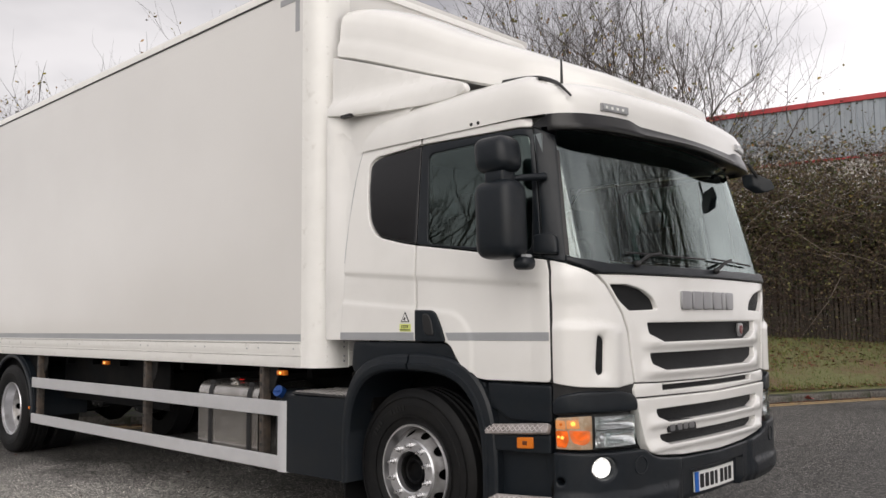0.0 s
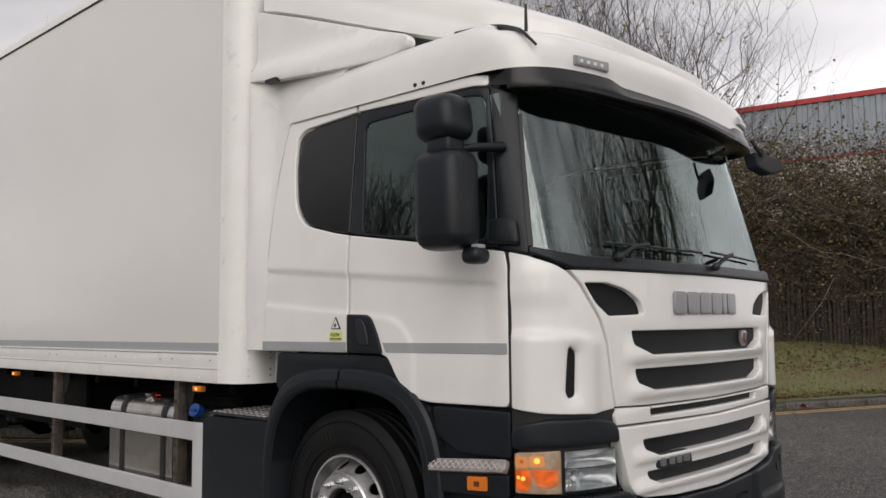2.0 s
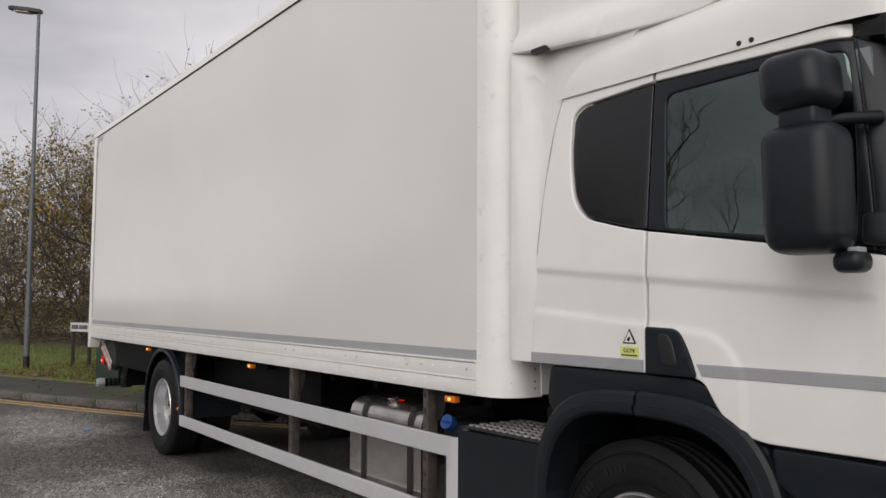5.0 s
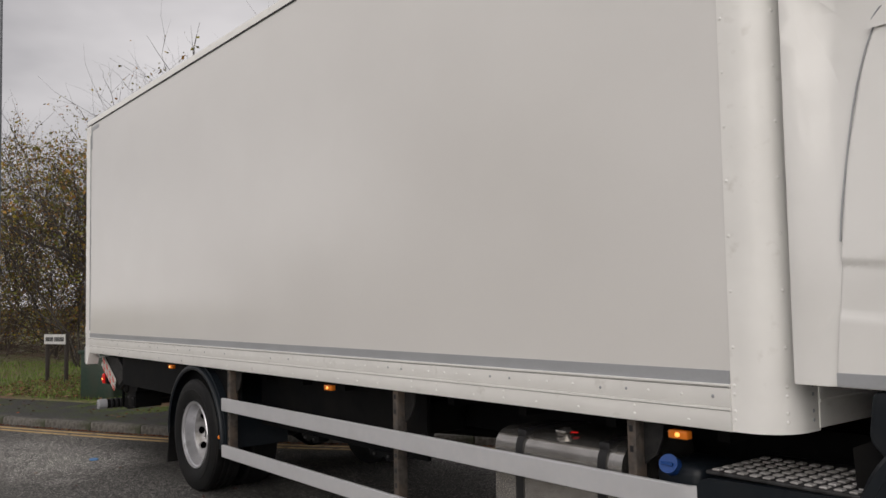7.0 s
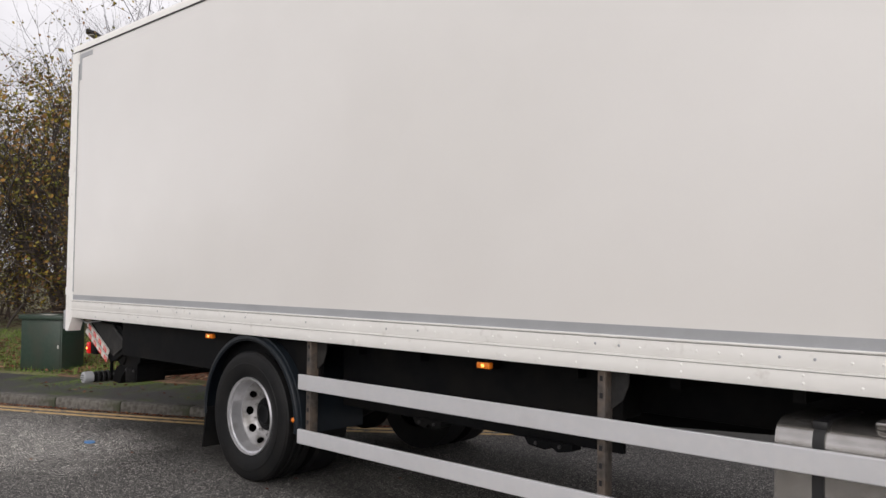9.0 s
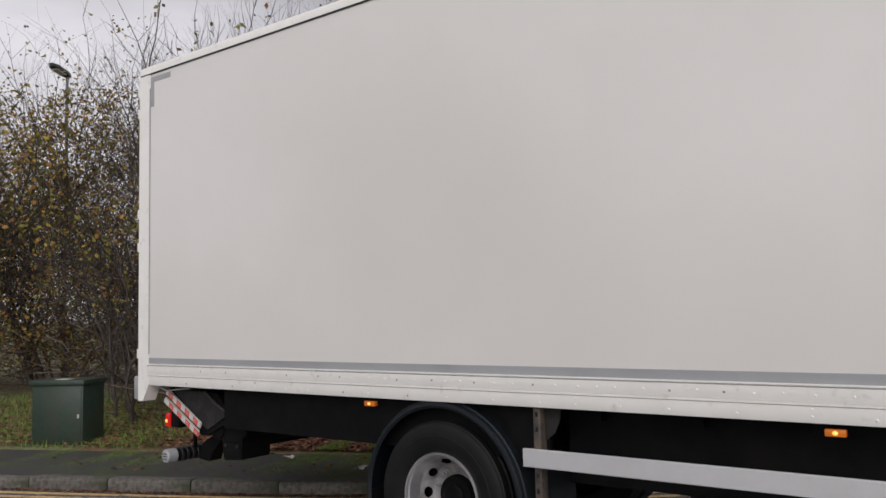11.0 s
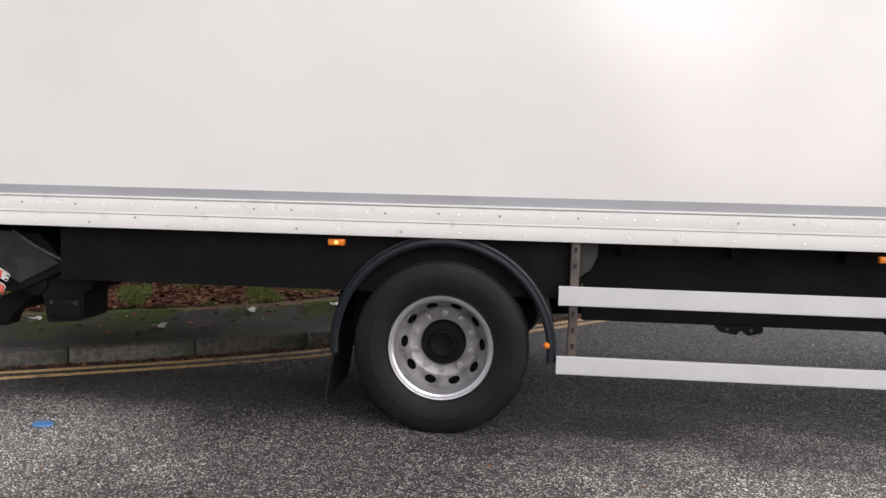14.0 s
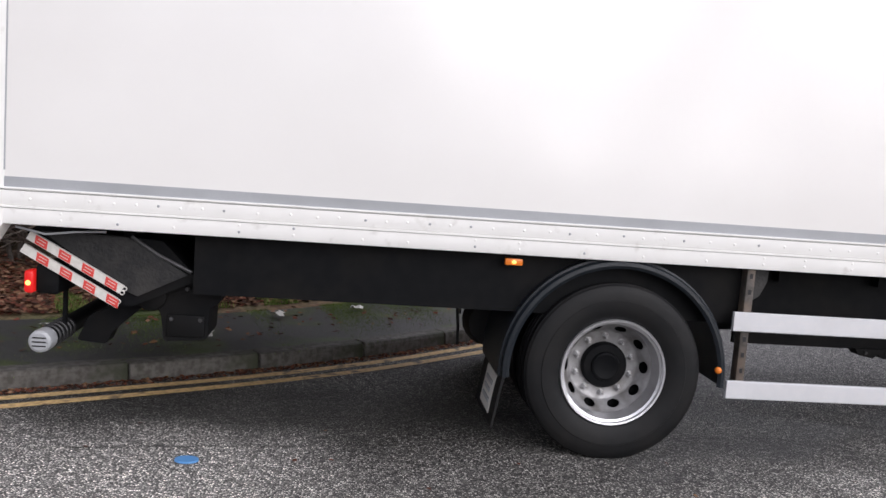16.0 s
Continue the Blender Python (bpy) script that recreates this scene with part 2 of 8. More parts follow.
def link_mesh(name, bm, mat, parent=None, label="", tilt=False, sharp=35):
    for v in bm.verts:
        v.co += CAB_SHIFT
    if tilt:
        for v in bm.verts:
            v.co.z += rise(v.co.x)
    me = bpy.data.meshes.new(name)
    bm.normal_update()
    bm.to_mesh(me)
    bm.free()
    mats = mat if isinstance(mat, (list, tuple)) else [mat]
    for k in mats:
        me.materials.append(k)
    me.polygons.foreach_set("use_smooth", [True] * len(me.polygons))
    me.set_sharp_from_angle(angle=radians(sharp))
    ob = new(name, me)
    if parent is not None:
        ob.parent = parent
        ob.matrix_parent_inverse = base_of(parent).inverted()
    if label:
        ob["label"] = label
    return ob


def base_of(ob):
    m = ob.matrix_basis.copy()
    while ob.parent is not None:
        m = ob.parent.matrix_basis @ ob.matrix_parent_inverse @ m
        ob = ob.parent
    return m


def empty(name, at, parent=None):
    ob = new(name)
    ob.location = at
    ob.empty_display_size = 0.2
    if parent is not None:
        ob.parent = parent
        ob.matrix_parent_inverse = base_of(parent).inverted()
    return ob


def placed(name, me, at, parent, turn=(0, 0, 0)):
    """One more piece on shared mesh data."""
    ob = new(name, me)
    ob.location, ob.rotation_euler = at, turn
    ob.parent = parent
    ob.matrix_parent_inverse = base_of(parent).inverted()
    return ob


def cuboid(bm, x0, x1, y0, y1, z0, z1, bevel=0.0, segs=2, mat=0):
    got = bmesh.ops.create_cube(bm, size=1.0)
    vs = got["verts"]
    for v in vs:
        v.co = Vector((x0 + (v.co.x + 0.5) * (x1 - x0), y0 + (v.co.y + 0.5) * (y1 - y0), z0 + (v.co.z + 0.5) * (z1 - z0)))
    fs = {f for v in vs for f in v.link_faces}
    for f in fs:
        f.material_index = mat
    if bevel:
        es = list({e for v in vs for e in v.link_edges})
        res = bmesh.ops.bevel(bm, geom=es, offset=bevel, segments=segs, profile=0.5, affect="EDGES")
        for f in res["faces"]:
            f.material_index = mat
    return bm


def block(x0, x1, y0, y1, z0, z1, bevel=0.0, segs=2):
    return cuboid(bmesh.new(), x0, x1, y0, y1, z0, z1, bevel, segs)


def prism(bm, pts, axis, a, b):
    """A closed polygon in the plane across the axis, drawn from a to b."""
    def at(p, h):
        return {"x": (h, p[0], p[1]), "y": (p[0], h, p[1]), "z": (p[0], p[1], h)}[axis]
    lo = [bm.verts.new(at(p, a)) for p in pts]
    hi = [bm.verts.new(at(p, b)) for p in pts]
    n = len(pts)
    for i in range(n):
        bm.faces.new((lo[i], lo[(i + 1) % n], hi[(i + 1) % n], hi[i]))
    bm.faces.new(lo)
    bm.faces.new(hi)
    bmesh.ops.recalc_face_normals(bm, faces=bm.faces[:])
    return bm


def tube(bm, pts, r, n=8, cap=True, r1=None):
    """A round bar along points; r1: the radius at its end."""
    rings, count = [], len(pts)
    pts = [Vector(p) for p in pts]
    for i, p in enumerate(pts):
        d = (pts[min(i + 1, count - 1)] - pts[max(i - 1, 0)]).normalized()
        side = d.cross(Vector((0, 0, 1)) if abs(d.z) < 0.9 else Vector((1, 0, 0))).normalized()
        up = side.cross(d)
        rr = r if r1 is None else r + (r1 - r) * i / (count - 1)
        rings.append([bm.verts.new(p + rr * (math.cos(6.2832 * k / n) * side + math.sin(6.2832 * k / n) * up)) for k in range(n)])
    for a, b in zip(rings, rings[1:]):
        for k in range(n):
            bm.faces.new((a[k], a[(k + 1) % n], b[(k + 1) % n], b[k]))
    if cap:
        bm.faces.new(rings[0])
        bm.faces.new(rings[-1])
    bmesh.ops.recalc_face_normals(bm, faces=bm.faces[:])
    return bm


def lathe(bm, profile, cx, cz, n=64, mat=0, y_sign=1):
    """Turns (radius, y) pairs round an axis along y."""
    rings = []
    for r, y in profile:
        if r < 1e-5:
            rings.append([bm.verts.new((cx, y, cz))])
        else:
            rings.append([bm.verts.new((cx + r * math.cos(6.28318 * k / n), y, cz + r * math.sin(6.28318 * k / n))) for k in range(n)])
    for a, b in zip(rings, rings[1:]):
        for k in range(n):
            q = [a[k % len(a)], a[(k + 1) % len(a)], b[(k + 1) % len(b)], b[k % len(b)]]
            q = list(dict.fromkeys(q))
            if len(q) > 2:
                bm.faces.new(q).material_index = mat
    bmesh.ops.recalc_face_normals(bm, faces=bm.faces[:])
    return bm


def rounded(pts, r, n=4):
    """A polygon with its corners rounded; r: one radius or one for each corner."""
    out, count = [], len(pts)
    for i, p in enumerate(pts):
        p = Vector(p)
        rr = r[i] if isinstance(r, (list, tuple)) else r
        a, b = Vector(pts[i - 1]) - p, Vector(pts[(i + 1) % count]) - p
        k = min(rr, 0.48 * a.length, 0.48 * b.length)
        if k < 1e-4:
            out.append(tuple(p))
            continue
        p0, p1 = p + a.normalized() * k, p + b.normalized() * k
        for j in range(n + 1):
            t = j / n
            q = p0 * (1 - t) ** 2 + p * 2 * t * (1 - t) + p1 * t * t
            out.append(tuple(q))
    return out


def smooth_line(P, n=8):
    P = [Vector(p) for p in P]
    P = [2 * P[0] - P[1]] + P + [2 * P[-1] - P[-2]]
    out = []
    for i in range(1, len(P) - 2):
        a, b, c, d = P[i - 1:i + 3]
        for k in range(n):
            t = k / n
            out.append(0.5 * (2 * b + (c - a) * t + (2 * a - 5 * b + 4 * c - d) * t * t + (3 * b - a - 3 * c + d) * t ** 3))
    out.append(P[-2])
    return out


def filled(outer, holes=(), step=0.06, inset=0.0):
    """A flat sheet in x and y with holes, cut into a grid so that it can be bent."""
    bm = bmesh.new()
    for loop in (outer, *holes):
        vs = [bm.verts.new((p[0], p[1], 0)) for p in loop]
        for a, b in zip(vs, vs[1:] + vs[:1]):
            bm.edges.new((a, b))
    bmesh.ops.triangle_fill(bm, edges=bm.edges[:], use_beauty=True, use_dissolve=False)
    for axis in (0, 1):
        lo, hi = min(p[axis] for p in outer), max(p[axis] for p in outer)
        k = math.floor(lo / step) + 1
        while k * step < hi:
            no = (1, 0, 0) if axis == 0 else (0, 1, 0)
            co = (k * step, 0, 0) if axis == 0 else (0, k * step, 0)
            bmesh.ops.bisect_plane(bm, geom=bm.verts[:] + bm.edges[:] + bm.faces[:], plane_co=co, plane_no=no, dist=1e-5)
            k += 1
    for f in bm.faces:
        if f.normal.z < 0:
            f.normal_flip()
    bmesh.ops.recalc_face_normals(bm, faces=bm.faces[:])
    bm.normal_update()
    if sum(f.normal.z for f in bm.faces) < 0:
        bmesh.ops.reverse_faces(bm, faces=bm.faces[:])
    return bm


def inset_loop(loop, d):
    """A closed loop moved inwards by d, point for point."""
    n = len(loop)
    area = sum(loop[i][0] * loop[(i + 1) % n][1] - loop[(i + 1) % n][0] * loop[i][1] for i in range(n))
    sg = 1.0 if area > 0 else -1.0
    out = []
    for i in range(n):
        p, a, b = Vector(loop[i]), Vector(loop[i - 1]), Vector(loop[(i + 1) % n])
        u, v = (p - a).normalized(), (b - p).normalized()
        n1, n2 = Vector((-u.y, u.x)) * sg, Vector((-v.y, v.x)) * sg
        m = (n1 + n2) / max(0.35, 1 + n1.dot(n2))
        out.append(tuple(p + m * d))
    return out


def folds(a, b):
    """Whether a moved loop has edges turned back on themselves."""
    n = len(a)
    return any((Vector(b[(i + 1) % n]) - Vector(b[i])).dot(Vector(a[(i + 1) % n]) - Vector(a[i])) <= 0 for i in range(n))


def tidy(loop):
    out = []
    for p in loop:
        if not out or math.hypot(p[0] - out[-1][0], p[1] - out[-1][1]) > 4e-4:
            out.append((p[0], p[1]))
    if math.hypot(out[0][0] - out[-1][0], out[0][1] - out[-1][1]) < 4e-4:
        out.pop()
    return out


def shaped(outer, holes, place, off=0.0, thick=0.03, lip=0.006, step=0.06):
    """A panel with rounded lips: the flat sheet is bent by place(u, v, height)."""
    loops = [tidy(q) for q in (outer, *holes)]
    inner = []
    for k, q in enumerate(loops):
        d = lip
        got = inset_loop(q, d if k == 0 else -d)
        while lip and folds(q, got) and d > 0.0008:
            d *= 0.7
            got = inset_loop(q, d if k == 0 else -d)
        inner.append(got if lip else q)
    bm = filled(inner[0], inner[1:], step)
    for v in bm.verts:
        v.co.z = off
    border = [e.link_loops[0] for e in bm.edges if len(e.link_loops) == 1]
    ring = [(lp.vert, lp.link_loop_next.vert) for lp in border]
    rim_v = list({v for ab in ring for v in ab})
    a0 = np.concatenate([np.array(q) for q in inner])
    a1 = np.concatenate([np.roll(np.array(q), -1, 0) for q in inner])
    b0 = np.concatenate([np.array(q) for q in loops])
    b1 = np.concatenate([np.roll(np.array(q), -1, 0) for q in loops])
    seg = a1 - a0
    l2 = np.maximum(1e-12, (seg ** 2).sum(1))
    edge_at = {}
    for v in rim_v:
        p = np.array((v.co.x, v.co.y))
        f = np.clip(((p - a0) * seg).sum(1) / l2, 0, 1)
        k = int(np.argmin(((a0 + seg * f[:, None] - p) ** 2).sum(1)))
        edge_at[v] = b0[k] + (b1[k] - b0[k]) * f[k]
    levels = [(math.sin(a), lip * 0.8 * (1 - math.cos(a))) for a in (0.52, 1.05, 1.5708)] if lip else []
    prev = {v: v for v in rim_v}
    for f, drop in levels + [(1.0, thick)]:
        cur = {}
        for v in rim_v:
            q = edge_at[v]
            cur[v] = bm.verts.new((v.co.x + (q[0] - v.co.x) * f, v.co.y + (q[1] - v.co.y) * f, off - drop))
        for a, b in ring:
            bm.faces.new((prev[b], prev[a], cur[a], cur[b]))
        prev = cur
    bm.faces.ensure_lookup_table()
    bm.normal_update()
    probe = max(bm.faces, key=lambda f: abs(f.normal.z) * f.calc_area())
    u, v0, h = probe.calc_center_median()
    way = place(u, v0, h + 0.01) - place(u, v0, h)
    for v in bm.verts:
        v.co = place(v.co.x, v.co.y, v.co.z)
    bm.normal_update()
    if probe.normal.dot(way) < 0:
        bmesh.ops.reverse_faces(bm, faces=bm.faces[:])
    bm.normal_update()
    return bm

# ---- the truck ----
MID = 5.215            # the truck's middle line
NEAR = 3.975           # the box's near side
FAR = 2 * MID - NEAR
BOX_REAR, BOX_FRONT = -14.17, -5.0
ROOF = 4.025

truck = tagged(empty("box_truck", (-8.5, MID, 0.0)), "white rigid box truck with plain white sides and black plastic trim", "truck")

# Cab plan: half width and x, from the middle of the front round to the rear.
PLAN = [(0, -2.670), (0.4, -2.688), (0.8, -2.722), (0.99, -2.764), (1.105, -2.818), (1.183, -2.90), (1.217, -3.01),
        (1.225, -3.12), (1.23, -3.4), (1.23, -5.0)]
plan_line = smooth_line([(-PLAN[1][0], PLAN[1][1], 0)] + [(a, b, 0) for a, b in PLAN], 24)[24:]
PLAN_D = np.array([p[0] for p in plan_line])
PLAN_X = np.array([p[1] for p in plan_line])
PLAN_S = np.concatenate(([0.0], np.cumsum(np.hypot(np.diff(PLAN_D), np.diff(PLAN_X)))))


def at_x(x):
    """The way round the cab, from the middle of its front, at which its side reaches x."""
    return float(np.interp(-x, -PLAN_X, PLAN_S))


def ease_in(d):
    """Nought at the truck's middle line, one towards its sides."""
    t = min(1.0, d / 0.95)
    return t * t * (3 - 2 * t)


def skin(s, z):
    d, x = float(np.interp(abs(s), PLAN_S, PLAN_D)), float(np.interp(abs(s), PLAN_S, PLAN_X))
    if z > 1.76:
        w = min(1.0, max(0.0, (x + 3.3) / 0.4))
        w = w * w * (3 - 2 * w)
        x -= w * 0.25 * (z - 1.76)
        d -= 0.07 * min(1.5, (z - 1.76) / 0.9) ** 1.2 * ease_in(d)
    if z < 1.1:
        d -= 0.01 * (1.1 - z)
    return Vector((x, MID - math.copysign(d, s), z))


def cab_point(s, z, h):
    e = 0.01
    across, up = skin(s + e, z) - skin(s - e, z), skin(s, z + e) - skin(s, z - e)
    out = up.cross(across).normalized()
    return skin(s, z) + h * out


def side_point(x, z, h):
    """A point of the near side of the cab by x."""
    return cab_point(at_x(x), z, h)


def far_side(bm):
    """Mirrors a mesh to the truck's far side."""
    for v in bm.verts:
        v.co.y = 2 * MID - v.co.y
    bmesh.ops.reverse_faces(bm, faces=bm.faces[:])
    return bm


def both_sides(name, make, mat, parent=None, label="", tilt=False):
    pa, pb = parent if isinstance(parent, tuple) else (parent, parent)
    near = link_mesh(name, make(), mat, pa or truck, label, tilt)
    away = link_mesh(name, far_side(make()), mat, pb or truck, label, tilt)
    return near, away


# Box body
def box_panel():
    bm = block(BOX_REAR + 0.1, -5.14, NEAR, NEAR + 0.03, 1.30, ROOF - 0.07)
    return bm


box_side = both_sides("side_panel", box_panel, M_BOX, label="plain white glossy body side panel", tilt=True)
link_mesh("body_core", block(BOX_REAR + 0.02, -5.10, NEAR + 0.03, FAR - 0.03, 1.14, ROOF - 0.06), M_BOX, truck, tilt=True)


def corner_post():
    r, x0 = 0.17, -5.17
    pts = [(x0 - 0.05, NEAR - 0.004)] + [(x0 + r * math.sin(a), NEAR - 0.004 + r - r * math.cos(a)) for a in np.linspace(0, math.pi / 2, 10)]
    pts += [(x0 + r, NEAR + 0.26), (x0 + r - 0.03, NEAR + 0.26), (x0 + r - 0.03, NEAR + 0.17), (x0 - 0.05, NEAR + 0.03)]
    return prism(bmesh.new(), pts, "z", 1.13, ROOF - 0.045)


post_front = both_sides("corner_post", corner_post, M_SILL, label="rounded white corner post with rivets", tilt=True)
link_mesh("front_bulkhead", block(-5.10, BOX_FRONT - 0.006, NEAR + 0.255, FAR - 0.255, 1.15, ROOF - 0.05), M_BOX, truck, tilt=True)


def roof_rail():
    pts = [(NEAR - 0.006, ROOF - 0.085), (NEAR - 0.006, ROOF - 0.045), (NEAR, ROOF - 0.02), (NEAR + 0.03, ROOF - 0.002), (NEAR + 0.08, ROOF), (NEAR + 0.08, ROOF - 0.085)]
    return prism(bmesh.new(), pts, "x", BOX_REAR - 0.01, -5.14)


both_sides("roof_rail", roof_rail, M_SILL, label="white roof edge rail", tilt=True)


def rail_lip():
    return block(BOX_REAR - 0.005, -5.14, NEAR - 0.010, NEAR + 0.02, ROOF - 0.098, ROOF - 0.088)


both_sides("roof_seal", rail_lip, M_SEAL, tilt=True)
link_mesh("box_roof", block(BOX_REAR, -5.0, NEAR + 0.08, FAR - 0.08, ROOF - 0.06, ROOF - 0.004), M_BOX, truck, tilt=True)


def front_cap():
    """The rounded edge of the roof over the bulkhead."""
    bm = bmesh.new()
    prof = [(0.0, 0.0), (0.05, -0.004), (0.09, -0.025), (0.105, -0.06), (0.105, -0.09), (0.0, -0.09)]
    line = [(-5.17, NEAR - 0.012)] + [(-5.17 + 0.18 * math.sin(a), NEAR - 0.012 + 0.18 - 0.18 * math.cos(a)) for a in np.linspace(0.15, math.pi / 2, 8)] + [(-4.99, MID)]
    rings = []
    for i, (x, y) in enumerate(line):
        a, b = line[max(0, i - 1)], line[min(len(line) - 1, i + 1)]
        d = Vector((b[0] - a[0], b[1] - a[1], 0)).normalized()
        nrm = Vector((d.y, -d.x, 0))
        rings.append([bm.verts.new(Vector((x, y, ROOF)) + nrm * (u - 0.105) + Vector((0, 0, w))) for u, w in prof])
    for a, b in zip(rings, rings[1:]):
        for k in range(len(prof)):
            bm.faces.new((a[k], a[(k + 1) % len(prof)], b[(k + 1) % len(prof)], b[k]))
    bm.faces.new(rings[0])
    bmesh.ops.recalc_face_normals(bm, faces=bm.faces[:])
    return bm


both_sides("roof_front_cap", front_cap, M_SILL, tilt=True)


def tape_line():
    return block(-14.03, -5.225, NEAR - 0.004, NEAR + 0.01, 1.315, 1.368)


both_sides("grey_stripe", tape_line, M_TAPE, label="grey reflective tape stripe", tilt=True, parent=box_side)


def corner_tape(x0, x1, z0, z1):
    return link_mesh("corner_tape", block(x0, x1, NEAR - 0.003, NEAR + 0.01, z0, z1), M_TAPE, box_side[0], tilt=True)


corner_tape(-14.02, -13.97, 3.625, 3.90)
corner_tape(-13.97, -13.72, 3.852, 3.90)
corner_tape(-5.31, -5.26, 3.60, 3.885)
corner_tape(-5.50, -5.31, 3.838, 3.885)


def sill(z0, z1, proud):
    def make():
        pts = [(NEAR + 0.05, z0), (NEAR - proud, z0), (NEAR - proud - 0.004, z0 + 0.006), (NEAR - proud - 0.004, z1 - 0.012), (NEAR - proud - 0.010, z1 - 0.008),
               (NEAR - proud - 0.010, z1 - 0.001), (NEAR - proud, z1), (NEAR + 0.05, z1)]
        return prism(bmesh.new(), pts, "x", -14.05, -5.222)
    return make


upper_sill = both_sides("upper_sill", sill(1.222, 1.315, 0.006), M_SILL, label="white aluminium sill extrusion with rivets", tilt=True)
lower_sill = both_sides("lower_sill", sill(1.128, 1.221, 0.003), M_SILL, label="white aluminium sill extrusion, scuffed", tilt=True)

both_sides("sill_seam", lambda: block(-14.05, -5.222, NEAR - 0.0092, NEAR + 0.01, 1.2088, 1.2112), M_SEAM, parent=lower_sill, label="dark grimy seam", tilt=True)
both_sides("sill_seam", lambda: block(-14.05, -5.222, NEAR - 0.0122, NEAR + 0.01, 1.2994, 1.3018), M_SEAM, parent=upper_sill, label="dark grimy seam", tilt=True)


def rear_post():
    pts = [(-14.19, 0.985), (-14.115, 0.985), (-14.03, 1.13), (-14.03, ROOF - 0.09), (-14.19, ROOF - 0.09)]
    return prism(bmesh.new(), pts, "y", NEAR - 0.008, NEAR + 0.12)


post_rear = both_sides("rear_post", rear_post, M_SILL, label="white rear corner post", tilt=True)
link_mesh("post_seam", block(-14.031, -14.026, NEAR - 0.0095, NEAR + 0.01, 1.40, 3.80), M_TAPE, post_rear[0], tilt=True)
rear_door = link_mesh("rear_door", block(-14.20, BOX_REAR + 0.02, NEAR + 0.12, FAR - 0.12, 1.14, ROOF - 0.1), M_BOX, truck, tilt=True)
for hz in (1.36, 2.32, 2.62, 3.55, 3.75):
    link_mesh("door_hinge", block(-14.225, -14.19, NEAR - 0.004, NEAR + 0.06, hz, hz + 0.085, 0.006), M_SILL, rear_door, tilt=True)
link_mesh("rubber_buffer", block(-14.27, -14.19, NEAR + 0.0, NEAR + 0.11, 0.995, 1.20, 0.01), M_TAPE, truck, "grey ribbed dock buffer", tilt=True)

# Rivets on shared meshes
bm = bmesh.new()
lathe(bm, [(0.0, -0.0032), (0.004, -0.0028), (0.0066, -0.0016), (0.008, 0.001)], 0, 0, 8)
rivet_mesh = bpy.data.meshes.new("rivet")
bm.to_mesh(rivet_mesh)
bm.free()
rivet_mesh.materials.append(M_SILL)
rivet_mesh.polygons.foreach_set("use_smooth", [True] * len(rivet_mesh.polygons))
dark_rivet_mesh = rivet_mesh.copy()
dark_rivet_mesh.materials.clear()
dark_rivet_mesh.materials.append(M_TAPE)
rng = random.Random(4)
x = -13.9
while x < -5.25:
    me = dark_rivet_mesh if rng.random() < 0.22 else rivet_mesh
    placed("rivet", me, (x, NEAR - 0.010, 1.262 + rise(x) + rng.uniform(-0.004, 0.004)), upper_sill[0])
    x += rng.choice((0.12, 0.15, 0.11, 0.17, 0.14))
x = -13.75
while x < -5.25:
    for dz in (0.0, 0.035):
        if dz == 0.0 or rng.random() < 0.5:
            placed("rivet", dark_rivet_mesh if rng.random() < 0.1 else rivet_mesh, (x, NEAR - 0.007, 1.158 + dz + rise(x)), lower_sill[0])
    x += rng.choice((0.28, 0.33, 0.24, 0.36))
for z in np.arange(1.45, 3.85, 0.22):
    placed("rivet", rivet_mesh, (-5.205, NEAR - 0.004, z + 0.025), post_front[0])
    placed("rivet", rivet_mesh, (BOX_FRONT + 0.001, NEAR + 0.21, z + 0.025), post_front[0], (0, 0, radians(90)))
    placed("rivet", rivet_mesh, (-5.17 + 0.17 * math.sin(1.0), NEAR + 0.166 - 0.17 * math.cos(1.0), z + 0.025), post_front[0], (0, 0, 1.0))
    placed("rivet", rivet_mesh, (-14.07, NEAR - 0.008, z - 0.012), post_rear[0])
for z in (1.165, 1.20, 1.265, 1.30):
    placed("rivet", dark_rivet_mesh, (BOX_FRONT + 0.001, NEAR + 0.21, z + 0.025), post_front[0], (0, 0, radians(90)))
    placed("rivet", rivet_mesh, (-5.17 + 0.17 * math.sin(1.0), NEAR + 0.166 - 0.17 * math.cos(1.0), z + 0.025), post_front[0], (0, 0, 1.0))
    placed("rivet", rivet_mesh, (-5.205, NEAR - 0.004, z + 0.025), post_front[0])
bulk_sill = link_mesh("bulkhead_sill", block(BOX_FRONT - 0.01, BOX_FRONT + 0.006, NEAR + 0.25, FAR - 0.25, 1.14, 1.36, 0.004), M_SILL, truck, tilt=True)
link_mesh("bulkhead_sill_rib", block(BOX_FRONT, BOX_FRONT + 0.012, NEAR + 0.25, FAR - 0.25, 1.24, 1.252, 0.003), M_SILL, bulk_sill, tilt=True)

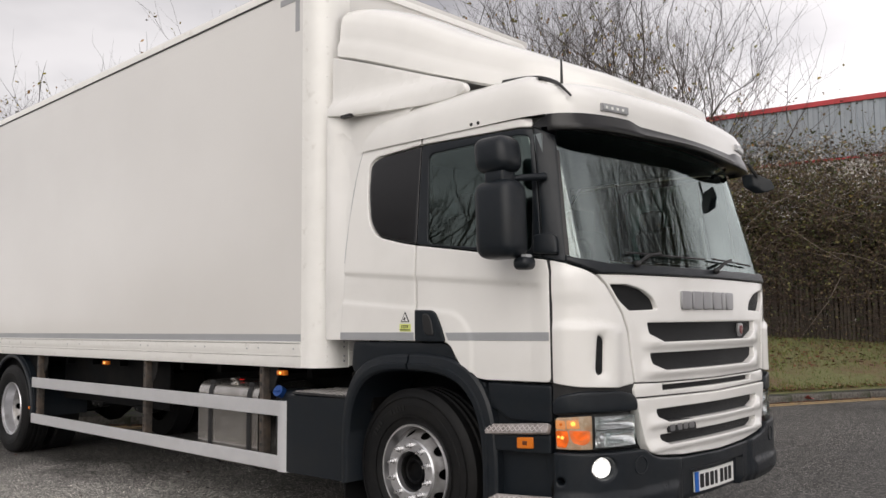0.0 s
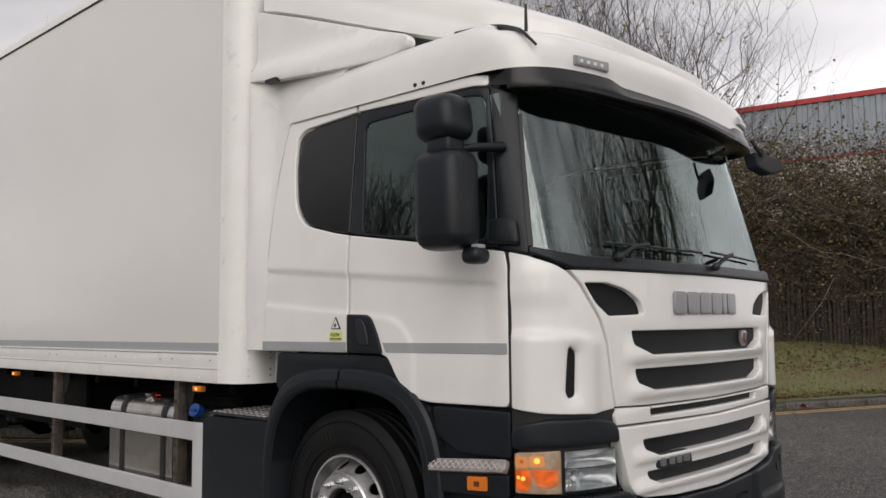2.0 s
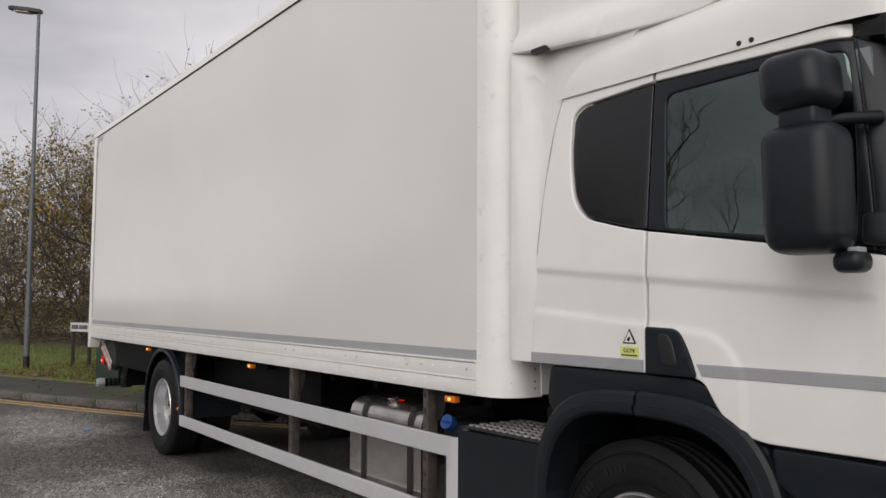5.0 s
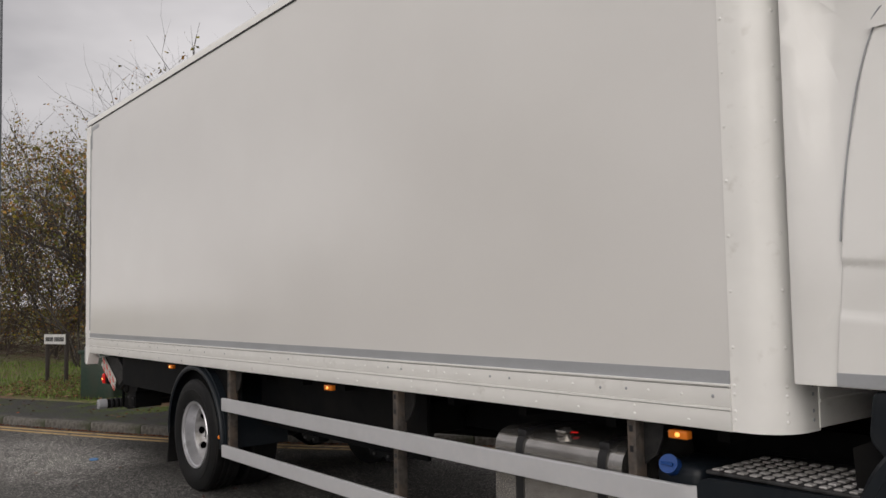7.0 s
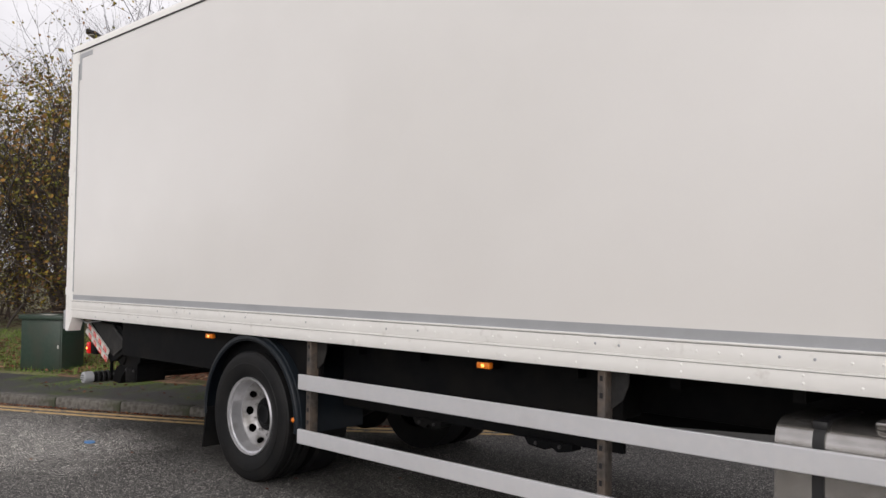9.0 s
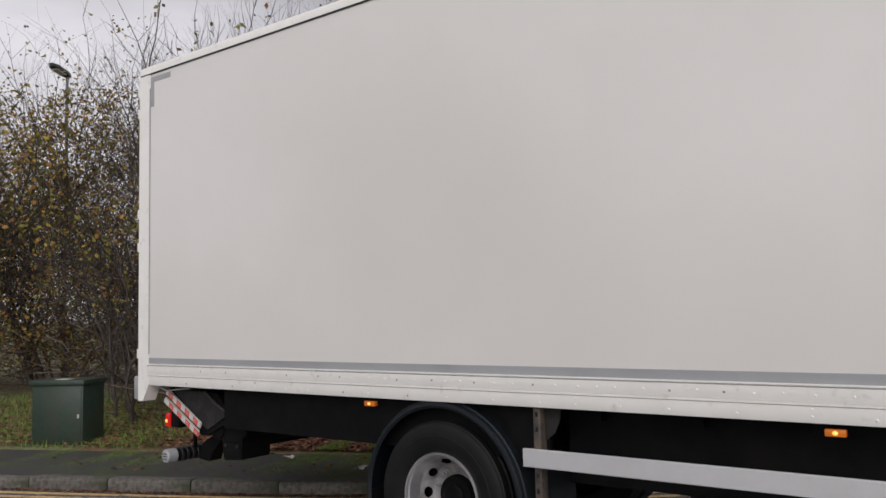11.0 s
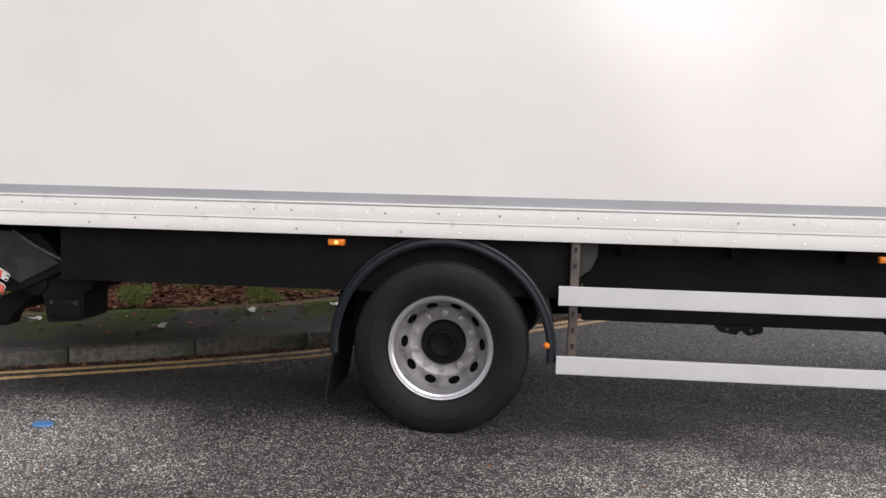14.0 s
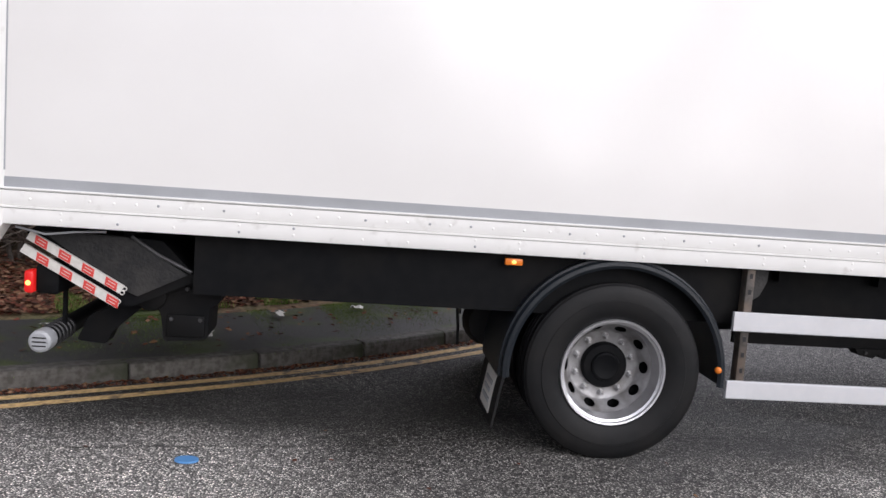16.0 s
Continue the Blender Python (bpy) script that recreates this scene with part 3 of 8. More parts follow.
# Chassis under the box
for y0 in (MID - 0.44, MID + 0.36):
    link_mesh("chassis_rail", block(-13.7, -3.2, y0, y0 + 0.08, 0.80, 1.04, 0.006), M_CHASSIS, truck, tilt=True)
for x in np.arange(-13.5, -5.2, 0.62):
    link_mesh("cross_bearer", block(x, x + 0.06, NEAR + 0.22, FAR - 0.22, 1.04, 1.13), M_CHASSIS, truck, tilt=True)
link_mesh("underside", block(BOX_REAR + 0.06, -5.05, NEAR + 0.05, FAR - 0.05, 1.125, 1.139), M_CHASSIS, truck, tilt=True)
link_mesh("side_valance", block(-13.1, -10.0, NEAR + 0.10, NEAR + 0.13, 0.80, 1.125), M_CHASSIS, truck, tilt=True)
link_mesh("inner_valance", block(-9.98, -7.62, NEAR + 0.30, NEAR + 0.33, 0.648, 1.125), M_CHASSIS, truck, tilt=True)
for x, w in ((-9.22, 0.27), (-8.27, 0.34)):
    hanger = link_mesh("valance_bracket", prism(bmesh.new(), rounded([(x, 0.655), (x + 0.03, 0.615), (x + w * 0.45, 0.60), (x + w * 0.55, 0.628), (x + w * 0.7, 0.597), (x + w, 0.618), (x + w, 0.655)], 0.008, 3), "y", NEAR + 0.27, NEAR + 0.36), M_CHASSIS, truck, "small black bracket under the valance", tilt=True)
    for q in (0.25, 0.75):
        link_mesh("bracket_bolt", lathe(bmesh.new(), [(0.0, NEAR + 0.258), (0.010, NEAR + 0.259), (0.012, NEAR + 0.275)], x + w * q, 0.632, 8), M_STEELEDGE, hanger, tilt=True)
link_mesh("prop_shaft", tube(bmesh.new(), [(-10.6, MID, 0.55), (-7.2, MID, 0.75), (-4.6, MID, 0.85)], 0.06, 12), M_CHASSIS, truck, tilt=True)
link_mesh("axle_tube", tube(bmesh.new(), [(-10.785, NEAR + 0.35, 0.5), (-10.785, FAR - 0.35, 0.5)], 0.11, 12), M_CHASSIS, truck)
link_mesh("differential", lathe(bmesh.new(), [(0.0, MID - 0.22), (0.16, MID - 0.2), (0.26, MID - 0.05), (0.26, MID + 0.05), (0.16, MID + 0.2), (0.0, MID + 0.22)], -10.785, 0.52, 24), M_CHASSIS, truck)
for dx in (-0.25, 0.17):
    link_mesh("air_bag", lathe(bmesh.new(), [(0.0, 4.62), (0.14, 4.62), (0.17, 4.75), (0.14, 4.88), (0.0, 4.88)], -10.785 + dx * 2.4, 0.62, 20), M_RUBBER, truck)
link_mesh("air_tank", tube(bmesh.new(), [(-9.5, MID - 0.55, 0.86), (-8.5, MID - 0.55, 0.86)], 0.13, 18), M_CHASSIS, truck, tilt=True)
link_mesh("battery_box", block(-8.3, -7.75, NEAR + 0.35, MID - 0.5, 0.79, 1.0, 0.02), M_CHASSIS, truck, tilt=True)
link_mesh("spare_bracket", block(-9.15, -9.05, NEAR + 0.34, MID, 0.81, 1.05, 0.01), M_CHASSIS, truck, tilt=True)
link_mesh("far_valance", block(-9.9, -5.4, FAR - 0.35, FAR - 0.3, 0.72, 1.12), M_CHASSIS, truck, tilt=True)
for x in (-9.25, -8.15, -6.9):
    link_mesh("bracket", block(x, x + 0.22, FAR - 0.42, FAR - 0.30, 0.63, 0.75, 0.02), M_CHASSIS, truck, tilt=True)
link_mesh("engine", block(-4.6, -3.0, MID - 0.45, MID + 0.45, 0.42, 1.2, 0.08), M_CHASSIS, truck)

# Rails between the wheels
for z0, z1 in ((0.773, 0.881), (0.385, 0.487)):
    def rail(z0=z0, z1=z1):
        bm = bmesh.new()
        pts = [(NEAR + 0.025, z0), (NEAR + 0.004, z0), (NEAR, z0 + 0.004), (NEAR, z1 - 0.004), (NEAR + 0.004, z1), (NEAR + 0.025, z1)]
        return prism(bm, pts, "x", -10.13, -5.49)
    both_sides("guard_rail", rail, M_ALU, label="aluminium underrun guard rail", tilt=True)


def guard_end():
    pts = [(-5.495, NEAR - 0.002), (-5.44, NEAR - 0.002), (-5.40, NEAR + 0.02), (-5.385, NEAR + 0.06), (-5.40, NEAR + 0.06), (-5.415, NEAR + 0.03), (-5.445, NEAR + 0.012), (-5.495, NEAR + 0.012)]
    return prism(bmesh.new(), pts, "z", 0.378, 0.885)


both_sides("guard_end", guard_end, M_ALU, label="rounded aluminium guard rail end", tilt=True)
for px in (-10.045, -7.585, -5.75):
    post = link_mesh("guard_post", block(px - 0.024, px + 0.024, NEAR + 0.028, NEAR + 0.10, 0.40, 1.125, 0.004), M_RUST, truck, "dirty brown steel post with bolt holes", tilt=True)
    for hz in np.arange(0.53, 1.1, 0.09):
        if not 0.75 < hz < 0.9:
            link_mesh("bolt_hole", block(px - 0.009, px + 0.009, NEAR + 0.025, NEAR + 0.03, hz, hz + 0.028), M_INK, post, tilt=True)
    link_mesh("post_gusset", prism(bmesh.new(), [(px + 0.02, 1.12), (px + 0.13, 1.12), (px + 0.125, 1.05), (px + 0.09, 0.97), (px + 0.02, 0.92)], "y", NEAR + 0.085, NEAR + 0.095), M_SCUFFED, post, tilt=True)


# Marker lamps under the sill
def marker(x):
    lamp = empty("marker_lamp", (x, NEAR + 0.03, 1.08 + rise(x)), truck)
    link_mesh("housing", block(x - 0.048, x + 0.048, NEAR + 0.02, NEAR + 0.06, 1.066, 1.102, 0.006), M_AMBER, lamp, "amber side marker", tilt=True)
    bm = bmesh.new()
    bmesh.ops.create_uvsphere(bm, u_segments=12, v_segments=8, radius=0.013)
    for v in bm.verts:
        v.co = Vector((x + v.co.x, NEAR + 0.02 + v.co.y * 0.6, 1.084 + v.co.z * 0.8))
    link_mesh("bulb", bm, M_BULB, lamp, "lit amber bulb", tilt=True)


for x in (-11.396, -8.39, -5.50):
    marker(x)


# Wheels
def wheel(cx, cz, y0, front):
    """One near-side wheel with its outer face at y0."""
    w = empty("wheel", (cx, y0 + 0.15, cz), truck)
    R = cz + 0.005 if not front else 0.513
    k = 0.963 if front else 1.0
    tread = []
    for q in range(9):
        tread += [(R - (0.014 if q in (2, 4, 6) else 0.0), y0 + 0.03 + 0.026 * q), (R - (0.014 if q in (2, 4, 6) else 0.0), y0 + 0.03 + 0.026 * (q + 1) - 0.006)]
    prof = [(0.292 * k, y0 + 0.035), (0.300 * k, y0 + 0.022), (0.325 * k, y0 + 0.008), (0.37, y0 - 0.006), (0.41, y0 - 0.008), (0.413, y0 - 0.004), (0.45, y0 - 0.002), (0.475, y0 + 0.006), (0.49, y0 + 0.014), (R - 0.008, y0 + 0.024)] + tread + [(R - 0.02, y0 + 0.27), (0.42, y0 + 0.30), (0.33, y0 + 0.29), (0.292 * k, y0 + 0.25)]
    link_mesh("tyre", lathe(bmesh.new(), prof, cx, cz, 96), M_RUBBER, w, "black tyre with grooved tread")
    if front:
        for a0, count in ((1.75, 5), (2.35, 4), (-0.75, 5), (-1.35, 4)):
            for q in range(count):
                am = a0 + 0.075 * q
                bm = bmesh.new()
                pts = [(cx + r * math.cos(am + da), cz + r * math.sin(am + da)) for r, da in ((0.378, -0.024), (0.378, 0.024), (0.412, 0.022), (0.412, -0.022))]
                prism(bm, pts, "y", y0 - 0.0115, y0 + 0.004)
                link_mesh("sidewall_bar", bm, M_SIDEBAR, w, "faint raised bar on the sidewall")
    for rr in (0.335, 0.455) if front else ():
        link_mesh("sidewall_rib", lathe(bmesh.new(), [(rr, y0 + 0.006), (rr, y0 - 0.008), (rr + 0.006, y0 - 0.009), (rr + 0.010, y0 + 0.006)], cx, cz, 96), M_RUBBER, w)
    n = 200
    bm = bmesh.new()
    if front:
        disc = [(0.298, y0 + 0.034), (0.303, y0 + 0.018), (0.298, y0 + 0.010), (0.288, y0 + 0.012), (0.284, y0 + 0.04), (0.278, y0 + 0.080), (0.272, y0 + 0.096), (0.268, y0 + 0.098)] + [(0.264 - 0.0052 * q, y0 + 0.096 - 0.0105 * q) for q in range(10)] + [(0.210, y0 - 0.010), (0.202, y0 - 0.020), (0.136, y0 - 0.020), (0.129, y0 - 0.014), (0.126, y0 + 0.08)]
        hole_c, hole_h, hole_w, hole_r = 0.241, 0.021, 0.035, 10
        nut_r, nut_y = 0.1675, y0 - 0.02
    else:
        disc = [(0.298, y0 + 0.034), (0.303, y0 + 0.018), (0.298, y0 + 0.008), (0.288, y0 + 0.010), (0.285, y0 + 0.026), (0.273, y0 + 0.032), (0.268, y0 + 0.07), (0.263, y0 + 0.11), (0.260, y0 + 0.122)] + [(0.258 - 0.0052 * q, y0 + 0.127 + 0.0084 * q) for q in range(11)] + [(0.195, y0 + 0.217), (0.120, y0 + 0.218), (0.118, y0 + 0.24)]
        hole_c, hole_h, hole_w, hole_r = 0.230, 0.018, 0.036, 10
        nut_r, nut_y = 0.1675, y0 + 0.215
    disc = [(r * k, y) for r, y in disc]
    hole_c, hole_h, hole_w, nut_r = hole_c * k, hole_h * k, hole_w * k, nut_r * k
    lathe(bm, disc, cx, cz, n)
    # hand holes round the disc
    cut = []
    for f in bm.faces:
        c = f.calc_center_median()
        r = math.hypot(c.x - cx, c.z - cz)
        a = math.atan2(c.z - cz, c.x - cx) / 6.28318 * hole_r
        arc = ((a + 0.5) % 1 - 0.5) / hole_r * 6.28318 * hole_c
        if ((r - hole_c) / hole_h) ** 2 + (arc / hole_w) ** 2 < 1 and c.y > y0 - 0.015:
            cut.append(f)
    bmesh.ops.delete(bm, geom=cut, context="FACES")
    for v in [v for v in bm.verts if any(len(e.link_faces) == 1 for e in v.link_edges)]:
        r, ang = math.hypot(v.co.x - cx, v.co.z - cz), math.atan2(v.co.z - cz, v.co.x - cx)
        turn = ang / 6.28318 * hole_r
        mid_ang = round(turn) / hole_r * 6.28318
        du, dv = (r - hole_c) / hole_h, (ang - mid_ang) * hole_c / hole_w
        rho = math.hypot(du, dv)
        if 0.3 < rho < 1.6:
            r, ang = hole_c + hole_h * du / rho, mid_ang + dv / rho * hole_w / hole_c
            shell = sorted(disc[6:-3])
            v.co = Vector((cx + r * math.cos(ang), float(np.interp(r, [q[0] for q in shell], [q[1] for q in shell])), cz + r * math.sin(ang)))
    edge = [e for e in bm.edges if len(e.link_faces) == 1 and all(abs(math.hypot(v.co.x - cx, v.co.z - cz) - hole_c) < 0.04 for v in e.verts)]
    for g in bmesh.ops.extrude_edge_only(bm, edges=edge)["geom"]:
        if isinstance(g, bmesh.types.BMVert):
            g.co.y += 0.012
    # recessed faces get a darker tone: brake dust plus the recess's shade
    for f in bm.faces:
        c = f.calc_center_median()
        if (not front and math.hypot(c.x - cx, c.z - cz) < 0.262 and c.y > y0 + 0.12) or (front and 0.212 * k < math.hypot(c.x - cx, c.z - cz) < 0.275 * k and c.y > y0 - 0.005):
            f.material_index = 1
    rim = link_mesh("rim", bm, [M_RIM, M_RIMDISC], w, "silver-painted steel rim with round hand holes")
    link_mesh("rim_back", lathe(bmesh.new(), [(0.27 * k, y0 + (0.125 if front else 0.232)), (0.1, y0 + (0.125 if front else 0.25))], cx, cz, 48), M_CHASSIS, w)
    nb = bmesh.new()
    lathe(nb, [(0.0, -0.042), (0.010, -0.042), (0.010, -0.026), (0.0155, -0.024), (0.0165, -0.004), (0.023, -0.003), (0.023, 0.002)], 0, 0, 6)
    nme = bpy.data.meshes.new("wheel_nut")
    nb.to_mesh(nme)
    nb.free()
    nme.materials.append(M_NUT if front else M_DULLNUT)
    for q in range(10):
        a = 6.28318 * (q + 0.5) / 10
        placed("wheel_nut", nme, (cx + nut_r * math.cos(a), nut_y, cz + nut_r * math.sin(a)), w)
    if front:
        hub = [(0.127, y0 + 0.03), (0.122, y0 + 0.014), (0.112, y0 + 0.016), (0.104, y0 + 0.045), (0.088, y0 + 0.05), (0.083, y0 + 0.022), (0.074, y0 + 0.016), (0.066, y0 + 0.022), (0.060, y0 + 0.05), (0.0, y0 + 0.055)]
    else:
        hub = [(0.134, y0 + 0.222), (0.132, y0 + 0.185), (0.124, y0 + 0.172), (0.085, y0 + 0.168), (0.080, y0 + 0.152), (0.070, y0 + 0.146), (0.060, y0 + 0.152), (0.0, y0 + 0.154)]
    link_mesh("hub", lathe(bmesh.new(), [(r * k, y) for r, y in hub], cx, cz, 32), M_CHASSIS, w, "greasy black hub")
    return w


REAR_AXLE, FRONT_AXLE = -10.785, -4.185
wheel(REAR_AXLE, 0.497, 3.985, False)
wheel(FRONT_AXLE, 0.53, 4.062, True)
for cx, cz in ((REAR_AXLE, 0.497), (FRONT_AXLE, 0.52)):
    bm = lathe(bmesh.new(), [(0.1, FAR - 0.05), (0.30, FAR - 0.03), (0.41, FAR), (0.48, FAR - 0.02), (0.503, FAR - 0.05), (0.503, FAR - 0.27), (0.3, FAR - 0.3), (0.1, FAR - 0.2)], cx, cz, 48)
    link_mesh("far_wheel", bm, M_RUBBER, truck)
link_mesh("inner_wheel", lathe(bmesh.new(), [(0.1, 4.35), (0.3, 4.33), (0.48, 4.34), (0.5, 4.36), (0.5, 4.58), (0.3, 4.6)], REAR_AXLE, 0.497, 48), M_RUBBER, truck)
link_mesh("inner_wheel", far_side(lathe(bmesh.new(), [(0.1, 4.35), (0.3, 4.33), (0.48, 4.34), (0.5, 4.36), (0.5, 4.58), (0.3, 4.6)], REAR_AXLE, 0.497, 48)), M_RUBBER, truck)


# Rear mudguard: a black arch with a rolled edge
def mudguard():
    bm = bmesh.new()
    prof = [(0.595, 3.985), (0.612, 3.975), (0.632, 3.978), (0.640, 3.99), (0.640, 4.012), (0.652, 4.016), (0.652, 4.60), (0.640, 4.60), (0.632, 4.03), (0.618, 4.0)]
    line = []
    for a in np.linspace(radians(-4), radians(184), 40):
        line.append((math.cos(a), math.sin(a)))
    rings = [[bm.verts.new((REAR_AXLE + 0.005 + r * c, y, 0.49 + r * s)) for r, y in prof] for c, s in line]
    m = len(prof)
    for a, b in zip(rings, rings[1:]):
        for k in range(m):
            bm.faces.new((a[k], a[(k + 1) % m], b[(k + 1) % m], b[k]))
    bm.faces.new(rings[0])
    bm.faces.new(rings[-1])
    bmesh.ops.recalc_face_normals(bm, faces=bm.faces[:])
    return bm


mud = both_sides("mudguard", mudguard, M_PLASTIC, label="black plastic mudguard arch")
flap = bmesh.new()
prism(flap, [(-11.40, 0.50), (-11.43, 0.33), (-11.455, 0.16), (-11.442, 0.16), (-11.415, 0.33), (-11.385, 0.50)], "y", 3.99, 4.58)
mud_flap = link_mesh("mud_flap", flap, M_RUBBER, truck, "black rubber mud flap with a pale panel")
link_mesh("flap_panel", prism(bmesh.new(), [(-11.4185, 0.42), (-11.453, 0.20), (-11.446, 0.20), (-11.4115, 0.42)], "y", 4.12, 4.42), M_CHEVWHITE, mud_flap, "worn white panel on the mud flap")
for k, z in enumerate((0.36, 0.31, 0.26)):
    x = -11.4185 + (z - 0.42) * 0.157
    link_mesh("flap_mark", block(x - 0.006, x + 0.004, 4.17 + 0.03 * (k % 2), 4.36, z - 0.012, z + 0.012), M_TAPE, mud_flap)
bm = bmesh.new()
bmesh.ops.create_uvsphere(bm, u_segments=12, v_segments=8, radius=0.02)
for v in bm.verts:
    v.co += Vector((-10.185, 3.985, 0.545))
link_mesh("mudguard_reflector", bm, M_AMBER, mud[0], "small amber reflector")

# Fuel tank behind the guard rail
def rounded_rect(y0, y1, z0, z1, r):
    return rounded([(y0, z0), (y1, z0), (y1, z1), (y0, z1)], r, 6)


tank = empty("fuel_tank", (-6.2, NEAR + 0.35, 0.42), truck)
bm = prism(bmesh.new(), rounded_rect(NEAR + 0.06, NEAR + 0.62, 0.33, 0.985, 0.12), "x", -6.70, -5.84)
link_mesh("tank_body", bm, M_STEEL, tank, "polished metal fuel tank, dirt-streaked", tilt=True)
for x in (-6.535, -5.98):
    bm = prism(bmesh.new(), rounded_rect(NEAR + 0.052, NEAR + 0.63, 0.32, 0.996, 0.125), "x", x, x + 0.05)
    link_mesh("tank_strap", bm, M_SEAL, tank, "black tank strap", tilt=True)
    link_mesh("strap_buckle", block(x - 0.008, x + 0.058, NEAR + 0.075, NEAR + 0.145, 0.955, 0.992, 0.008), M_SEAL, tank, "black strap buckle", tilt=True)
bm = bmesh.new()
tube(bm, [(-6.26, NEAR + 0.155, 0.955), (-6.26, NEAR + 0.125, 1.0)], 0.046, 20, r1=0.042)
link_mesh("tank_cap", bm, M_STEEL, tank, "metal filler cap", tilt=True)
link_mesh("cap_wing", block(-6.295, -6.225, NEAR + 0.105, NEAR + 0.125, 0.998, 1.012, 0.005), M_STEEL, tank, tilt=True)
# shares the glowing red lens material, so the strap lights itself faintly
link_mesh("cap_chain", tube(bmesh.new(), [(-6.26, NEAR + 0.125, 1.005), (-6.235, NEAR + 0.14, 1.003), (-6.20, NEAR + 0.17, 1.0)], 0.004, 6), M_REDLENS, tank, "red cap strap with a faint glow of its own", tilt=True)
cap = empty("filler_neck", (-5.54, NEAR + 0.10, 0.9), truck)
link_mesh("blue_cap", tube(bmesh.new(), [(-5.578, NEAR + 0.055, 0.950), (-5.588, NEAR + 0.10, 0.930)], 0.042, 20), M_BLUE, cap, "blue plastic filler cap", tilt=True)
link_mesh("blue_cap_ridge", block(-5.61, -5.55, NEAR + 0.042, NEAR + 0.056, 0.943, 0.957, 0.004), M_BLUE, cap, tilt=True)
link_mesh("neck", block(-5.68, -5.44, NEAR + 0.09, NEAR + 0.4, 0.6, 0.95, 0.05, 3), M_PLASTIC, cap, tilt=True)

# Tail: folded under-slung lift, chevron boards, tail lamp, roller
lift = empty("tail_lift", (-13.6, MID, 0.7), truck)
bm = prism(bmesh.new(), [(-13.98, 1.06), (-13.93, 1.10), (-13.28, 1.06), (-13.08, 0.86), (-13.42, 0.70), (-13.50, 0.70)], "y", 4.14, FAR - 0.3)
link_mesh("folded_platform", bm, M_CHASSIS, lift, "dark folded lift platform")
link_mesh("lift_edge", tube(bmesh.new(), [(-13.44, 4.13, 1.075), (-13.30, 4.13, 0.985), (-13.12, 4.13, 0.90)], 0.011, 8), M_STEELEDGE, lift, "worn steel edge")
# the plate between the boards and the edge, scuffed to bare steel in places
link_mesh("lift_plate", prism(bmesh.new(), [(-13.90, 1.075), (-13.46, 1.07), (-13.14, 0.885), (-13.40, 0.755), (-13.48, 0.79)], "y", 4.128, 4.136), M_SCUFFED, lift, "scuffed dark steel plate")
arm = link_mesh("lift_arm", prism(bmesh.new(), rounded([(-13.34, 0.90), (-12.96, 0.90), (-12.97, 0.73), (-13.03, 0.70), (-13.035, 0.52), (-13.27, 0.50), (-13.29, 0.66), (-13.34, 0.72)], 0.03, 4), "y", 4.2, 4.5), M_CHASSIS, lift, "black folded lift arm")
link_mesh("arm_cover", block(-13.255, -13.05, 4.188, 4.21, 0.53, 0.655, 0.012), M_CHASSIS, arm, "scuffed cover plate")
for bx, bz in ((-13.23, 0.63), (-13.075, 0.63), (-13.15, 0.80)):
    link_mesh("arm_bolt", lathe(bmesh.new(), [(0.0, 4.176), (0.010, 4.177), (0.012, 4.184), (0.012, 4.20)], bx, bz, 10), M_STEELEDGE, arm)
link_mesh("lift_hinge", lathe(bmesh.new(), [(0.0, 4.17), (0.06, 4.172), (0.085, 4.185), (0.092, 4.21), (0.092, 4.46), (0.0, 4.46)], -13.345, 0.755, 24), M_CHASSIS, lift, "round black lift hinge")
link_mesh("lift_bracket", prism(bmesh.new(), rounded([(-13.70, 0.60), (-13.50, 0.70), (-13.38, 0.74), (-13.44, 0.64), (-13.57, 0.52), (-13.60, 0.445), (-13.76, 0.46)], 0.02, 4), "y", 4.3, 4.42), M_CHASSIS, lift, "curved black lift bracket")
link_mesh("under_run_bar", tube(bmesh.new(), [(-13.62, 4.6, 0.60), (-13.62, FAR - 0.3, 0.60)], 0.06, 16), M_CHASSIS, lift)
link_mesh("hanging_strap", tube(bmesh.new(), [(-11.575, 5.0, 0.82), (-11.56, 5.01, 0.66), (-11.545, 4.99, 0.52), (-11.54, 5.0, 0.39)], 0.011, 6), M_SEAL, truck, "black strap hanging by the mudguard")
link_mesh("cable", tube(bmesh.new(), [(-14.0, 4.05, 1.10), (-13.85, 4.04, 1.07), (-13.7, 4.05, 1.09), (-13.55, 4.06, 1.10)], 0.006, 6), M_TAPE, truck)


